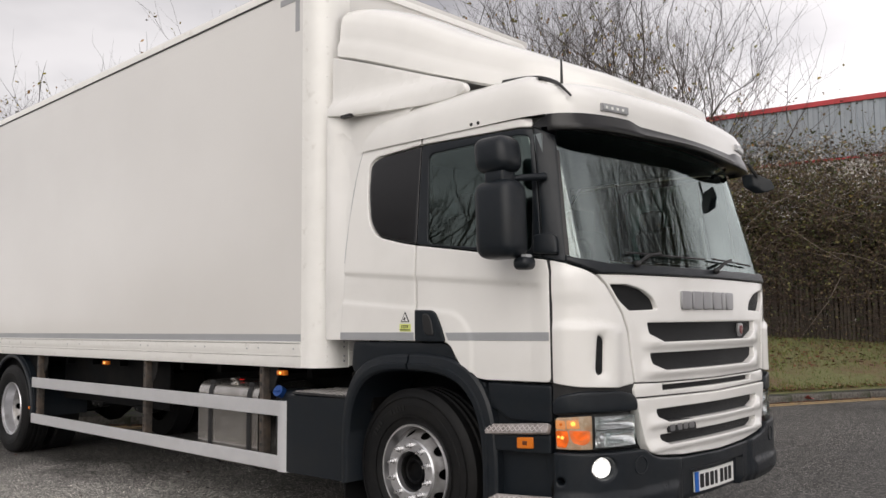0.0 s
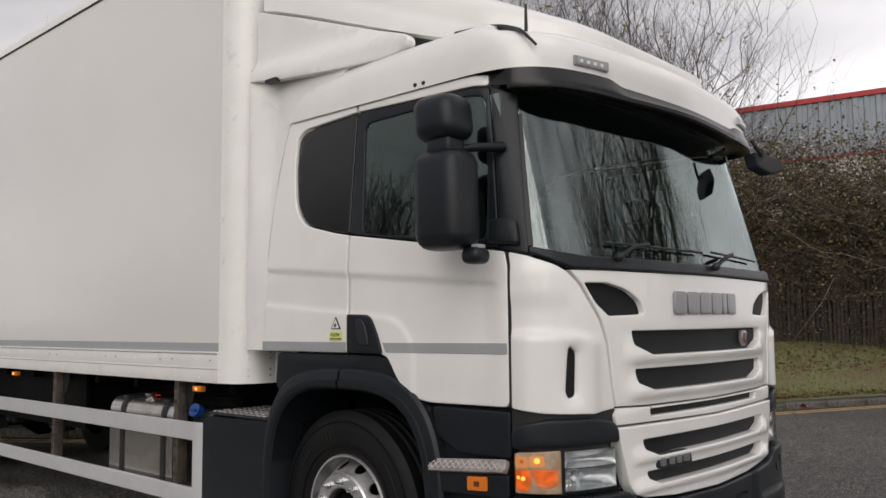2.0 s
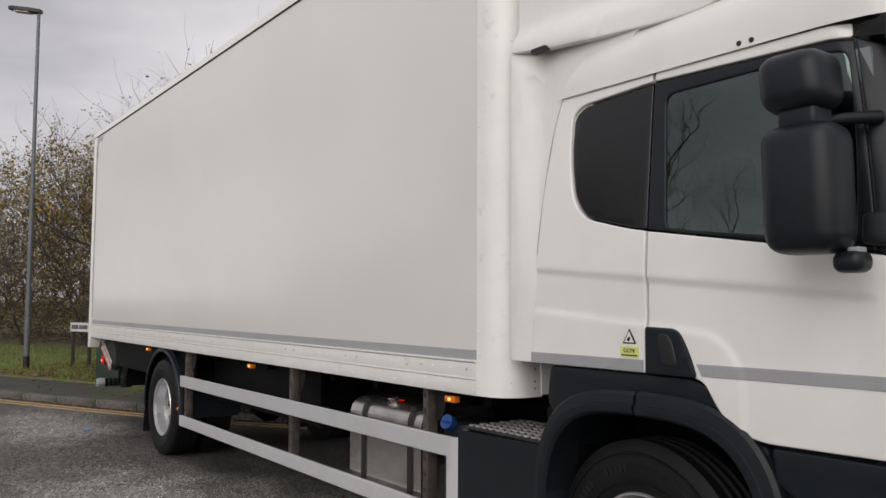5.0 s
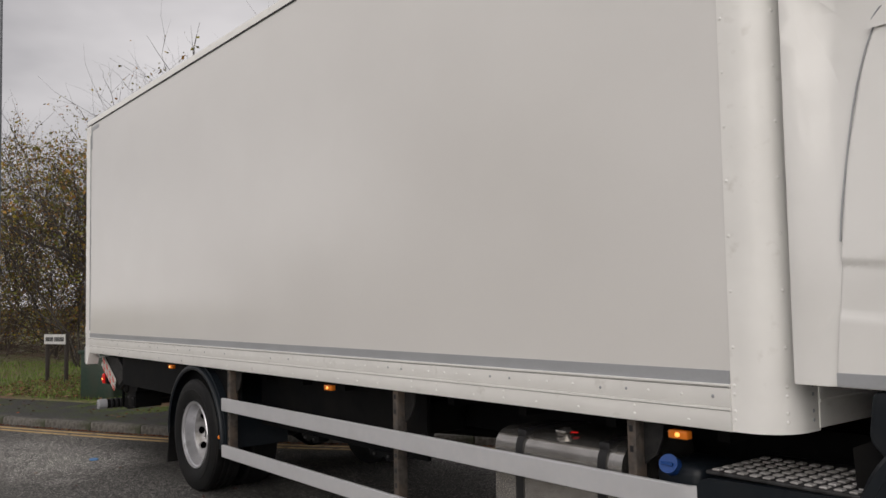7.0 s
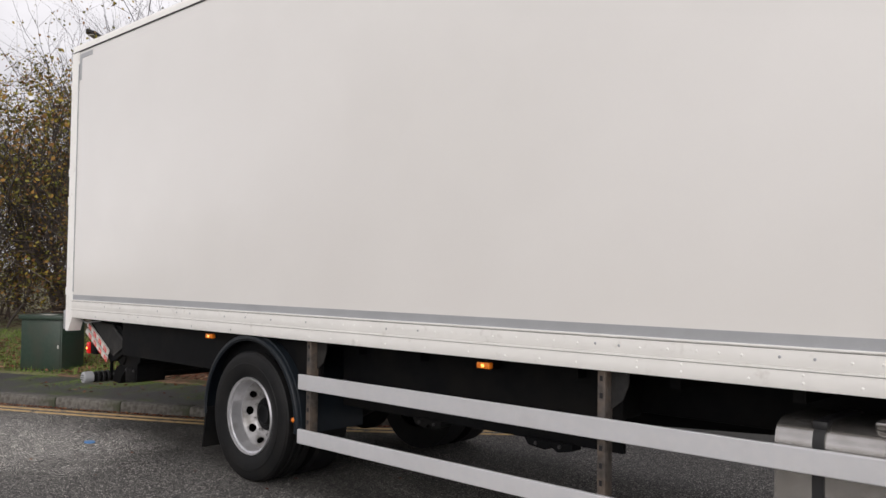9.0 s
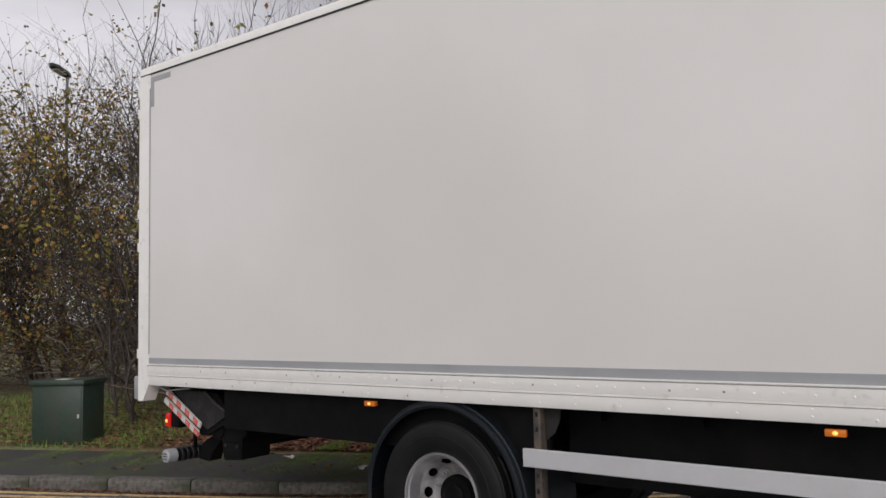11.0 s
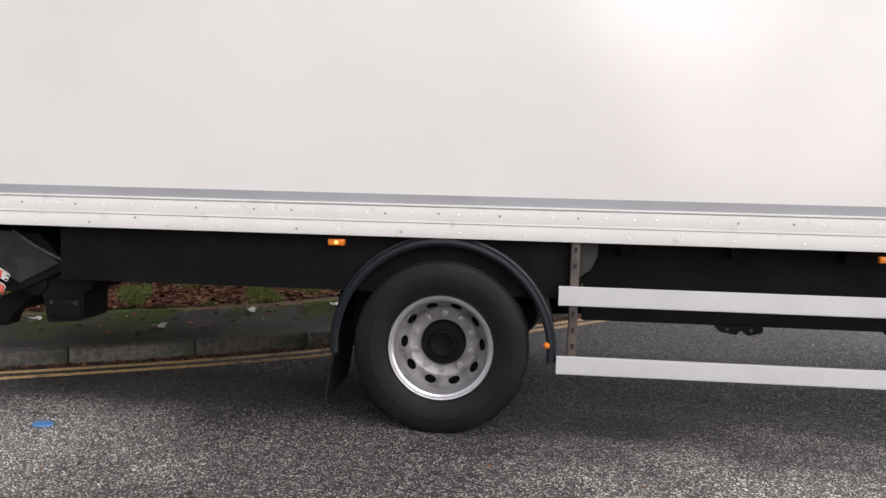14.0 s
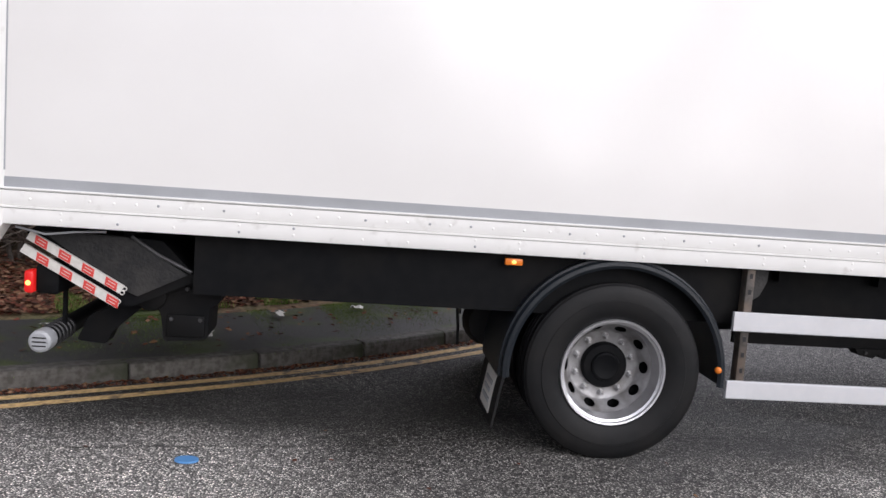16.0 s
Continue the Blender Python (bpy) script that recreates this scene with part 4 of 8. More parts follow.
def chevron_board(p0, p1, shift, name="chevron_board"):
    """A slim slanting board of red and white blocks."""
    board = empty(name, p0, truck)
    d = Vector(p1) - Vector(p0)
    u = d.normalized()
    nrm = Vector((u.z, 0, -u.x))
    if nrm.z < 0:
        nrm = -nrm
    nblocks = 4
    half = 0.024

    def slab(t0, t1, h, y0, y1, slant=0.0, lift=0.0):
        bm = bmesh.new()
        a, b = Vector(p0) + d * t0 + nrm * lift, Vector(p0) + d * t1 + nrm * lift
        pts = [(a + nrm * h + d * slant), (b + nrm * h + d * slant), (b - nrm * h - d * slant), (a - nrm * h - d * slant)]
        return prism(bm, [(p.x, p.z) for p in pts], "y", y0, y1)
    link_mesh("board", slab(0, 1, half, p0[1], p0[1] + 0.02), M_CHEVWHITE, board, "dirty white board with red blocks")
    for k in range(nblocks):
        t = (k + shift) / nblocks
        red = link_mesh("red_block", slab(t, t + 0.125, half * 0.86, p0[1] - 0.003, p0[1] + 0.01, -0.014), M_CHEVRED, board, "red reflective block")
        for f in (-0.33, 0.33):
            link_mesh("block_line", slab(t + 0.022, t + 0.103, 0.0016, p0[1] - 0.0045, p0[1], 0.0, f * half), M_CHEVWHITE, red)
    e = Vector(p1)
    for s in (-1, 1):
        c = e + nrm * (half - 0.012) * s + u * 0.010
        link_mesh("end_hook", tube(bmesh.new(), [(c.x + 0.011 * math.cos(q), p0[1] + 0.004, c.z + 0.011 * math.sin(q)) for q in np.linspace(-2.6, 2.2, 9)], 0.0032, 6), M_CHEVWHITE, board, "bent metal board end")


chevron_board((-13.955, 4.10, 1.055), (-13.475, 4.10, 0.79), 0.30)
chevron_board((-13.985, 4.10, 0.985), (-13.505, 4.10, 0.72), 0.62)
tail = empty("tail_lamp", (-13.93, 4.15, 0.8), truck)
link_mesh("lens", block(-13.975, -13.925, 4.10, 4.20, 0.745, 0.865, 0.015, 3), M_REDLENS, tail, "red tail lamp lens")
link_mesh("bulb", lathe(bmesh.new(), [(0.0, 4.096), (0.012, 4.096), (0.016, 4.104)], -13.952, 0.80, 14), M_REDLIT, tail, "lit red bulb")
link_mesh("lamp_body", block(-13.925, -13.80, 4.12, 4.45, 0.74, 0.90, 0.02), M_CHASSIS, tail)
roller = empty("roller_end", (-13.85, 4.12, 0.5), truck)
link_mesh("cap", lathe(bmesh.new(), [(0.0, 4.02), (0.045, 4.02), (0.058, 4.03), (0.062, 4.06), (0.060, 4.12)], -13.86, 0.505, 20), M_TAPE, roller, "grey plastic end cap")
link_mesh("shaft", tube(bmesh.new(), [(-13.86, 4.12, 0.505), (-13.86, FAR - 0.2, 0.505)], 0.055, 16), M_CHASSIS, roller)
for k in range(5):
    yk = 4.16 + 0.055 * k
    link_mesh("shaft_rib", lathe(bmesh.new(), [(0.052, yk), (0.062, yk + 0.006), (0.062, yk + 0.026), (0.052, yk + 0.032)], -13.86, 0.505, 20), M_SEAL, roller)
for k in (-1, 0, 1):
    link_mesh("cap_slot", block(-13.895, -13.825, 4.017, 4.022, 0.502 + 0.022 * k, 0.508 + 0.022 * k), M_SIDEBAR, roller, "dark slot in the end cap")
link_mesh("hanger", block(-13.84, -13.82, 4.3, 4.33, 0.5, 0.95), M_CHASSIS, roller)

# ---- the cab ----
CAB_SHIFT = Vector((-0.052, 0.0, -0.034))


def mirrored(half):
    """A closed polygon from its near half, given from the top middle round to the bottom middle."""
    return half + [(-s, z) for s, z in reversed(half) if abs(s) > 1e-6]


def ease(a, b, x):
    t = min(1.0, max(0.0, (x - a) / (b - a)))
    return t * t * (3 - 2 * t)


def side_fall(s):
    """The pressed lines climb slightly towards the rear."""
    return 0.081 * (abs(s) - 1.4)


S_BEND = at_x(-3.76)


def side_skin(s, z, h):
    """The cab side with its two pressed lines."""
    a = abs(s)
    fall = side_fall(s)
    k = ease(1.36, 1.5, a)
    h += 0.013 * k * (ease(1.676 + fall, 1.704 + fall, z) - 1)
    # the lower line turns down in a wide curve ahead of the handle
    bend = math.hypot(max(0.0, S_BEND - a), max(0.0, z - (1.30 + fall)))
    h += 0.008 * k * (1 - ease(0.186, 0.216, bend))
    h += 0.006 * k * (1 - ease(1.3, 1.5, z)) * (1 - ease(1.95, 2.15, a))
    return cab_point(s, z, h)


def corner_skin(s, z, h):
    """The front corner, which swells round its air slot."""
    a = abs(s)
    swell = 1 - ease(1.455 - 0.22 * max(0.0, 1.06 - a), 1.50 - 0.22 * max(0.0, 1.06 - a), z)
    h += 0.024 * swell * ease(0.90, 1.0, a) * (1 - ease(1.26, 1.385, a))
    h += 0.010 * ease(1.57, 1.66, z) * ease(1.04, 1.2, a) * (1 - ease(1.72, 1.8, z))
    dip = math.exp(-((a - 1.075) / 0.035) ** 2) * ease(1.16, 1.24, z) * (1 - ease(1.38, 1.45, z))
    h -= 0.02 * dip
    return cab_point(s, z, h)


cab_body = link_mesh("cab_body", shaped(mirrored([(0, 1.75), (1.06, 1.75), (1.25, 1.80), (1.38, 1.83), (2.2, 1.92), (2.36, 1.36), (1.84, 1.2), (1.5, 1.12), (1.38, 0.52), (0, 0.5)]), (), cab_point, -0.05, 0.02, 0.0, 0.08), M_CHASSIS, truck)
S30 = at_x(-3.0)


def sx(pts):
    """Side polygons are given by x."""
    return [(at_x(x), z) for x, z in pts]


def panel(name, poly, mat, holes=(), off=0.0, thick=0.035, lip=0.007, place=cab_point, parent=None, label="", step=0.05):
    return link_mesh(name, shaped(poly, holes, place, off, thick, lip, step), mat, parent or truck, label)


def pair(name, poly, mat, holes=(), off=0.0, thick=0.035, lip=0.007, place=cab_point, parent=None, label="", step=0.05):
    pa, pb = parent if isinstance(parent, tuple) else (parent, parent)
    a = panel(name, poly, mat, holes, off, thick, lip, place, pa, label, step)
    mirror = [(-s, z) for s, z in reversed(poly)]
    mholes = [[(-s, z) for s, z in reversed(hh)] for hh in holes]
    b = panel(name, mirror, mat, mholes, off, thick, lip, place, pb, label, step)
    return a, b


# Doors and side panels
door = rounded([(S30 + 0.008, 1.828), (S30 + 0.006, 1.168)] + sx([(-3.48, 1.163), (-3.58, 1.185), (-3.66, 1.25), (-3.735, 1.36), (-3.79, 1.378), (-4.018, 1.378), (-4.018, 1.972)]),
               [0.015, 0.03, 0.05, 0.05, 0.05, 0.03, 0.02, 0.01, 0.01])


def sheared(poly):
    return [(s, z - side_fall(s)) for s, z in poly]


def sheared_skin(s, z, h):
    return side_skin(s, z + side_fall(s), h)


cab_door = pair("cab_door", sheared(door), M_CAB, place=sheared_skin, step=0.014, label="white cab door with pressed lines")
quarter = rounded(sx([(-4.032, 1.378), (-4.032, 1.975), (-4.15, 1.995), (-4.40, 2.055), (-4.48, 2.15), (-4.515, 2.36), (-4.515, 2.56), (-4.45, 2.60), (-4.032, 2.622), (-4.032, 2.668), (-4.40, 2.715), (-4.56, 2.74), (-4.63, 2.55), (-4.69, 2.2), (-4.72, 1.8), (-4.755, 1.378)]),
                  [0.01, 0.01, 0.04, 0.06, 0.06, 0.06, 0.05, 0.05, 0.01, 0.01, 0.05, 0.05, 0.08, 0.08, 0.05, 0.02])
quarter_panel = pair("rear_quarter_panel", sheared(quarter), M_CAB, place=sheared_skin, step=0.014, label="white rear cab side panel")
pair("door_header", rounded([(at_x(-4.015), 2.668), (1.29, 2.648), (1.30, 2.596), (at_x(-4.015), 2.622)], 0.01), M_CAB, label="white strip above the door window")
pair("blanked_window", rounded(sx([(-4.03, 1.985), (-4.15, 2.005), (-4.39, 2.065), (-4.47, 2.16), (-4.505, 2.36), (-4.505, 2.55), (-4.44, 2.59), (-4.03, 2.612)]), [0.01, 0.04, 0.06, 0.06, 0.06, 0.05, 0.05, 0.01]), M_BLIND, off=-0.008, label="dark blanked rear side window", parent=quarter_panel)
pane_hole = rounded([(2.27, 1.975), (2.30, 2.55), (1.62, 2.56), (1.345, 2.545), (1.455, 1.885)], [0.04, 0.05, 0.02, 0.05, 0.04])
pair("window_frame", rounded([(at_x(-4.02), 1.982), (at_x(-4.02), 2.614), (1.30, 2.588), (1.385, 1.846)], 0.01), M_PLASTIC, holes=[pane_hole], off=-0.004, label="black door window frame", parent=cab_door)
pair("door_window", pane_hole, M_SIDEGLASS, off=-0.012, thick=0.004, lip=0.0, label="tinted door window glass", parent=cab_door)
pair("a_pillar", rounded([(1.375, 1.838), (1.24, 1.815), (1.165, 2.54), (1.29, 2.60)], 0.015), M_PLASTIC, off=-0.002, label="black windscreen pillar")
pair("door_stripe", rounded(sx([(-3.012, 1.437), (-3.012, 1.390), (-3.745, 1.385), (-3.77, 1.432)]), 0.004), M_TAPE, off=0.003, thick=0.012, lip=0.001, place=side_skin, step=0.016, label="grey reflective stripe", parent=cab_door)
pair("quarter_stripe", rounded(sx([(-4.04, 1.432), (-4.04, 1.382), (-4.75, 1.382), (-4.75, 1.430)]), 0.004), M_TAPE, off=0.003, thick=0.012, lip=0.001, place=side_skin, step=0.016, label="grey reflective stripe", parent=quarter_panel)
recess = rounded(sx([(-4.022, 1.572), (-4.022, 1.378), (-3.765, 1.376), (-3.80, 1.47), (-3.845, 1.55), (-3.88, 1.568)]), [0.01, 0.01, 0.02, 0.05, 0.03, 0.02])
pair("door_handle", recess, M_PLASTIC, off=0.014, thick=0.05, lip=0.012, place=side_skin, label="black moulded door handle recess", parent=cab_door)
pair("handle_grip", rounded(sx([(-3.955, 1.545), (-3.935, 1.42), (-3.85, 1.41), (-3.87, 1.50), (-3.90, 1.548)]), 0.03), M_SEAL, off=0.010 + 0.01, thick=0.03, lip=0.008, place=side_skin, parent=cab_door)

# Side sticker: a warning triangle over a yellow label
sticker = empty("cctv_sticker", tuple(side_point(-4.11, 1.47, 0)), truck)


def on_side(name, pts, mat, off, parent, label=""):
    return panel(name, sx(pts), mat, off=off, thick=0.006, lip=0.0, place=side_skin, parent=parent, label=label)


on_side("yellow_label", [(-4.065, 1.485), (-4.065, 1.438), (-4.165, 1.438), (-4.165, 1.485)], M_YELLOWSTICKER, 0.004, sticker, "yellow label")
on_side("triangle", [(-4.115, 1.560), (-4.078, 1.497), (-4.152, 1.497)], M_INK, 0.004, sticker, "black-edged warning triangle")
on_side("triangle_face", [(-4.115, 1.549), (-4.088, 1.502), (-4.142, 1.502)], M_WHITEPLATE, 0.006, sticker)
on_side("camera_mark", [(-4.128, 1.512), (-4.112, 1.528), (-4.106, 1.522), (-4.114, 1.506)], M_INK, 0.008, sticker)
on_side("text_bar", [(-4.07, 1.450), (-4.07, 1.445), (-4.16, 1.445), (-4.16, 1.450)], M_INK, 0.006, sticker)


def lettering(name, text, size, at, turn, mat, parent, depth=0.001, width=None):
    cu = bpy.data.curves.new(name, "FONT")
    cu.body, cu.size, cu.extrude, cu.align_x = text, size, depth, "CENTER"
    tmp = bpy.data.objects.new(name, cu)
    dg = bpy.context.evaluated_depsgraph_get()
    scene.collection.objects.link(tmp)
    bpy.context.view_layer.update()
    dg.update()
    me = bpy.data.meshes.new_from_object(tmp.evaluated_get(dg))
    bpy.data.objects.remove(tmp)
    me.materials.clear()
    me.materials.append(mat)
    ob = new(name, me)
    ob.matrix_basis = Matrix.LocRotScale(at + CAB_SHIFT, Euler(turn), None)
    ob.parent = parent
    ob.matrix_parent_inverse = base_of(parent).inverted()
    return ob


lettering("cctv_text", "CCTV", 0.024, side_point(-4.11, 1.460, 0.006), (radians(90), 0, 0), M_INK, sticker)

pair("pillar_gap", [(1.41, 1.85), (1.32, 2.60), (1.24, 2.60), (1.34, 1.84)], M_SEAL, off=-0.02, thick=0.01, lip=0.0)

pair("door_seam", [(S30 - 0.011, 1.826), (S30 - 0.011, 1.165), (S30 + 0.011, 1.165), (S30 + 0.011, 1.828)], M_SEAL, off=-0.004, thick=0.01, lip=0.0, step=0.1)

# Front panels
front_corner = [(S30 - 0.008, 1.826), (1.25, 1.806), (1.15, 1.77), (1.09, 1.738), (1.035, 1.69), (0.985, 1.62), (0.922, 1.53), (0.882, 1.43), (0.862, 1.28), (0.838, 1.152), (0.97, 1.138), (1.20, 1.148), (S30 - 0.008, 1.166)]
slot = rounded([(1.093, 1.425), (1.058, 1.40), (1.066, 1.215), (1.098, 1.205), (1.112, 1.235)], 0.016)
corner_panel = pair("corner_panel", rounded(front_corner, 0.012, 3), M_CAB, holes=[slot], place=corner_skin, label="white front corner panel with an air slot", step=0.016, thick=0.05, lip=0.010)
pair("slot_insert", [(1.13, 1.44), (1.04, 1.44), (1.04, 1.19), (1.13, 1.19)], M_GRILLE, off=0.0, thick=0.02, lip=0.0, parent=corner_panel)
upper = mirrored([(0, 1.748), (1.075, 1.744), (1.02, 1.69), (0.97, 1.62), (0.908, 1.53), (0.868, 1.43), (0.848, 1.28), (0.825, 1.158), (0.60, 1.150), (0, 1.146)])
inlet = rounded([(1.000, 1.690), (0.87, 1.692), (0.73, 1.664), (0.63, 1.612), (0.605, 1.556), (0.86, 1.548), (0.938, 1.602)], [0.01, 0.02, 0.04, 0.03, 0.015, 0.015, 0.03])
g1 = rounded(mirrored([(0.705, 1.482), (0.695, 1.42), (0.56, 1.372)]), 0.012)
g2 = rounded(mirrored([(0.685, 1.312), (0.675, 1.252), (0.545, 1.212)]), 0.012)


def grille_skin(s, z, h):
    """The slatted front, whose bars lean forward towards their lower edges."""
    a = abs(s)
    k = 1 - ease(0.66, 0.80, a)
    h += 0.018 * k * (ease(1.32, 1.36, z) * (1 - ease(1.37, 1.47, z)) + ease(1.16, 1.20, z) * (1 - ease(1.21, 1.30, z)))
    h += 0.016 * (1 - ease(0.68, 0.78, a)) * (ease(0.885, 0.915, z) * (1 - ease(0.92, 0.99, z)) + ease(0.755, 0.785, z) * (1 - ease(0.79, 0.85, z)))
    return cab_point(s, z, h)


panel("grille_panel", upper, M_CAB, [inlet, [(-s, z) for s, z in reversed(inlet)], g1, g2], place=grille_skin, thick=0.055, lip=0.007, label="white upper front panel with grille openings", step=0.0125)
slat = mirrored([(0, 1.14), (0.59, 1.142), (0.825, 1.150), (0.845, 1.12), (0.835, 1.078), (0, 1.068)])
g3 = rounded(mirrored([(0.585, 1.132), (0.58, 1.100)]), 0.008)
panel("lower_slat", rounded(slat, 0.006), M_CAB, [g3], off=0.004, label="white bar with a narrow dark slot")
lower = mirrored([(0, 1.060), (0.835, 1.068), (0.815, 0.98), (0.765, 0.82), (0.735, 0.775), (0.66, 0.752), (0.40, 0.728), (0, 0.718)])
g4 = rounded(mirrored([(0.66, 1.002), (0.65, 0.96), (0.55, 0.925)]), 0.012)
g5 = rounded(mirrored([(0.635, 0.86), (0.625, 0.83), (0.545, 0.80)]), 0.012)
panel("lower_grille_panel", rounded(lower, 0.015), M_CAB, [g4, g5], off=0.012, thick=0.06, lip=0.007, place=grille_skin, label="white lower front panel with grille openings", step=0.0125)
panel("grille_mesh", mirrored([(0, 1.72), (1.01, 1.71), (0.80, 1.16), (0.79, 0.95), (0.72, 0.78), (0, 0.74)]), M_GRILLE, off=-0.028, thick=0.01, lip=0.0, label="black grille mesh", step=0.12)
# Maker's mark: six plain blocks in place of the letters, a round emblem and a model badge
mark = empty("maker_mark", tuple(cab_point(0, 1.61, 0.01)), truck)
for k in range(6):
    s0 = 0.365 - k * 0.124
    wid = 0.05 if k == 4 else 0.108
    if k == 5:
        s0 += 0.056
    mark_poly = rounded([(s0, 1.665), (s0 - wid, 1.665), (s0 - wid, 1.555), (s0, 1.555)], 0.02)
    panel("mark_block", mark_poly, M_CHROME, off=0.014, thick=0.016, lip=0.003, parent=mark, label="brushed metal block")
emblem = panel("emblem", rounded([(-0.425, 1.470), (-0.495, 1.470), (-0.500, 1.42), (-0.46, 1.378), (-0.420, 1.42)], 0.018), M_CHROME, off=0.0, thick=0.02, lip=0.004, label="small metal shield emblem")
panel("emblem_face", rounded([(-0.438, 1.456), (-0.482, 1.456), (-0.485, 1.42), (-0.46, 1.395), (-0.435, 1.42)], 0.012), material("dark_red_enamel", (0.16, 0.02, 0.025), 0.25), off=0.003, thick=0.006, lip=0.001, parent=emblem, label="dark red enamel face")
badge = panel("model_badge", rounded([(0.57, 0.935), (0.285, 0.925), (0.27, 0.855), (0.57, 0.865)], 0.02), M_SEAL, off=0.022, thick=0.03, lip=0.004, label="black badge with silver bars")
for a, b in ((0.55, 0.505), (0.475, 0.43), (0.415, 0.37), (0.355, 0.30)):
    panel("badge_bar", rounded([(a, 0.922), (b, 0.920), (b, 0.872), (a, 0.874)], 0.01), M_CHROME, off=0.026, thick=0.006, lip=0.001, parent=badge)

# Bumper, lamps and trim
M_CLEARAMBER = material("cream_lens", (0.56, 0.47, 0.38), 0.2, grain=(0.48, 0.36, 0.26), grain_scale=35, stain=(0.60, 0.30, 0.14), stain_scale=18, stain_lo=0.5, stain_hi=0.75)
M_DARKAMBER = material("dark_amber", (0.14, 0.04, 0.012), 0.3)
M_SALMON = glowing("dull_amber_lens", (1.0, 0.20, 0.03), 0.22, (0.58, 0.17, 0.06))
def uneven(m, lo, hi, scale):
    """Makes a lit lens glow unevenly, as its inner prisms scatter the light."""
    n, l = m.node_tree.nodes, m.node_tree.links
    tx, co, rg = n.new("ShaderNodeTexNoise"), n.new("ShaderNodeTexCoord"), n.new("ShaderNodeMapRange")
    tx.inputs["Scale"].default_value, tx.inputs["Detail"].default_value = scale, 2
    rg.inputs[1].default_value, rg.inputs[2].default_value, rg.inputs[3].default_value, rg.inputs[4].default_value = 0.35, 0.65, lo, hi
    l.new(co.outputs["Object"], tx.inputs["Vector"])
    l.new(tx.outputs["Fac"], rg.inputs[0])
    l.new(rg.outputs[0], n["Principled BSDF"].inputs["Emission Strength"])


uneven(M_ORANGE, 0.10, 0.42, 30)
uneven(M_SALMON, 0.08, 0.36, 24)
M_PEACH = glowing("peach_lens", (1.0, 0.40, 0.10), 0.20, (0.62, 0.30, 0.14))
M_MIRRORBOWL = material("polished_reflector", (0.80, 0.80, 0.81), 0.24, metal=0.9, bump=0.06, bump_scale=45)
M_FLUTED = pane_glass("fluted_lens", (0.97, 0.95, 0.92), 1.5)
M_LAMPBACK = material("shade_toned_lamp_back", (0.085, 0.086, 0.088), 0.3, metal=0.2)
bumper = mirrored([(0, 0.708), (0.42, 0.716), (0.66, 0.74), (0.745, 0.765), (0.80, 0.800), (1.10, 0.806), (S30 - 0.012, 0.808), (S30 - 0.006, 0.485), (1.24, 0.465), (0.60, 0.455), (0, 0.452)])


def bumper_skin(s, z, h):
    a = abs(s)
    h -= 0.045 * (1 - ease(0.335, 0.36, a)) * (1 - ease(0.62, 0.64, z))
    h += 0.018 * ease(0.45, 0.47, a) * (1 - ease(1.3, 1.39, a)) - 0.02 * (1 - ease(0.465, 0.50, z))
    h += 0.012 * (1 - ease(0.572, 0.592, z)) * ease(0.5, 0.53, a)
    return cab_point(s, z, h)


fog_hole = [(1.085 + 0.064 * math.cos(a), 0.725 + 0.060 * math.sin(a)) for a in np.linspace(0, 6.2832, 21)[:-1]]
tow_hole = [(1.295 + 0.020 * math.cos(a), 0.66 + 0.020 * math.sin(a)) for a in np.linspace(0, 6.2832, 13)[:-1]]
panel("bumper", rounded(bumper, 0.012), M_PLASTIC, [fog_hole, [(-s, z) for s, z in reversed(fog_hole)], tow_hole, [(-s, z) for s, z in reversed(tow_hole)]], off=0.02, thick=0.07, lip=0.012, place=bumper_skin, label="black plastic front bumper", step=0.02)
pair("fog_lamp", [(1.087 + 0.055 * math.cos(a), 0.725 + 0.053 * math.sin(a)) for a in np.linspace(0, 6.2832, 25)[:-1]], M_FOG, off=0.004, thick=0.02, lip=0.003, step=0.3, label="lit round fog lamp")
cover = [(0.848 + 0.052 * math.cos(a), 0.722 + 0.050 * math.sin(a)) for a in np.linspace(0, 6.2832, 29)[:-1]]
pair("towing_cover_rim", cover, M_PLASTIC, holes=[[(0.848 + (s - 0.848) * 0.86, 0.722 + (z - 0.722) * 0.86) for s, z in cover]], off=0.0425, thick=0.012, lip=0.002, step=0.3, label="round cover rim in the bumper")
brow = rounded([(0.835, 1.062), (0.865, 1.10), (0.97, 1.122), (1.19, 1.124), (S30 - 0.04, 1.10), (S30 - 0.008, 1.065), (S30 - 0.008, 1.0), (1.2, 1.012), (0.835, 1.012)], 0.02)
pair("headlight_trim", brow, M_PLASTIC, off=0.022, thick=0.07, lip=0.012, label="black trim above the headlight")
# black sheet put in for the shade of the gap above the trim
pair("trim_shadow", [(0.83, 1.15), (S30, 1.17), (S30, 1.06), (0.83, 1.06)], M_SEAL, off=-0.012, thick=0.02, lip=0.0)
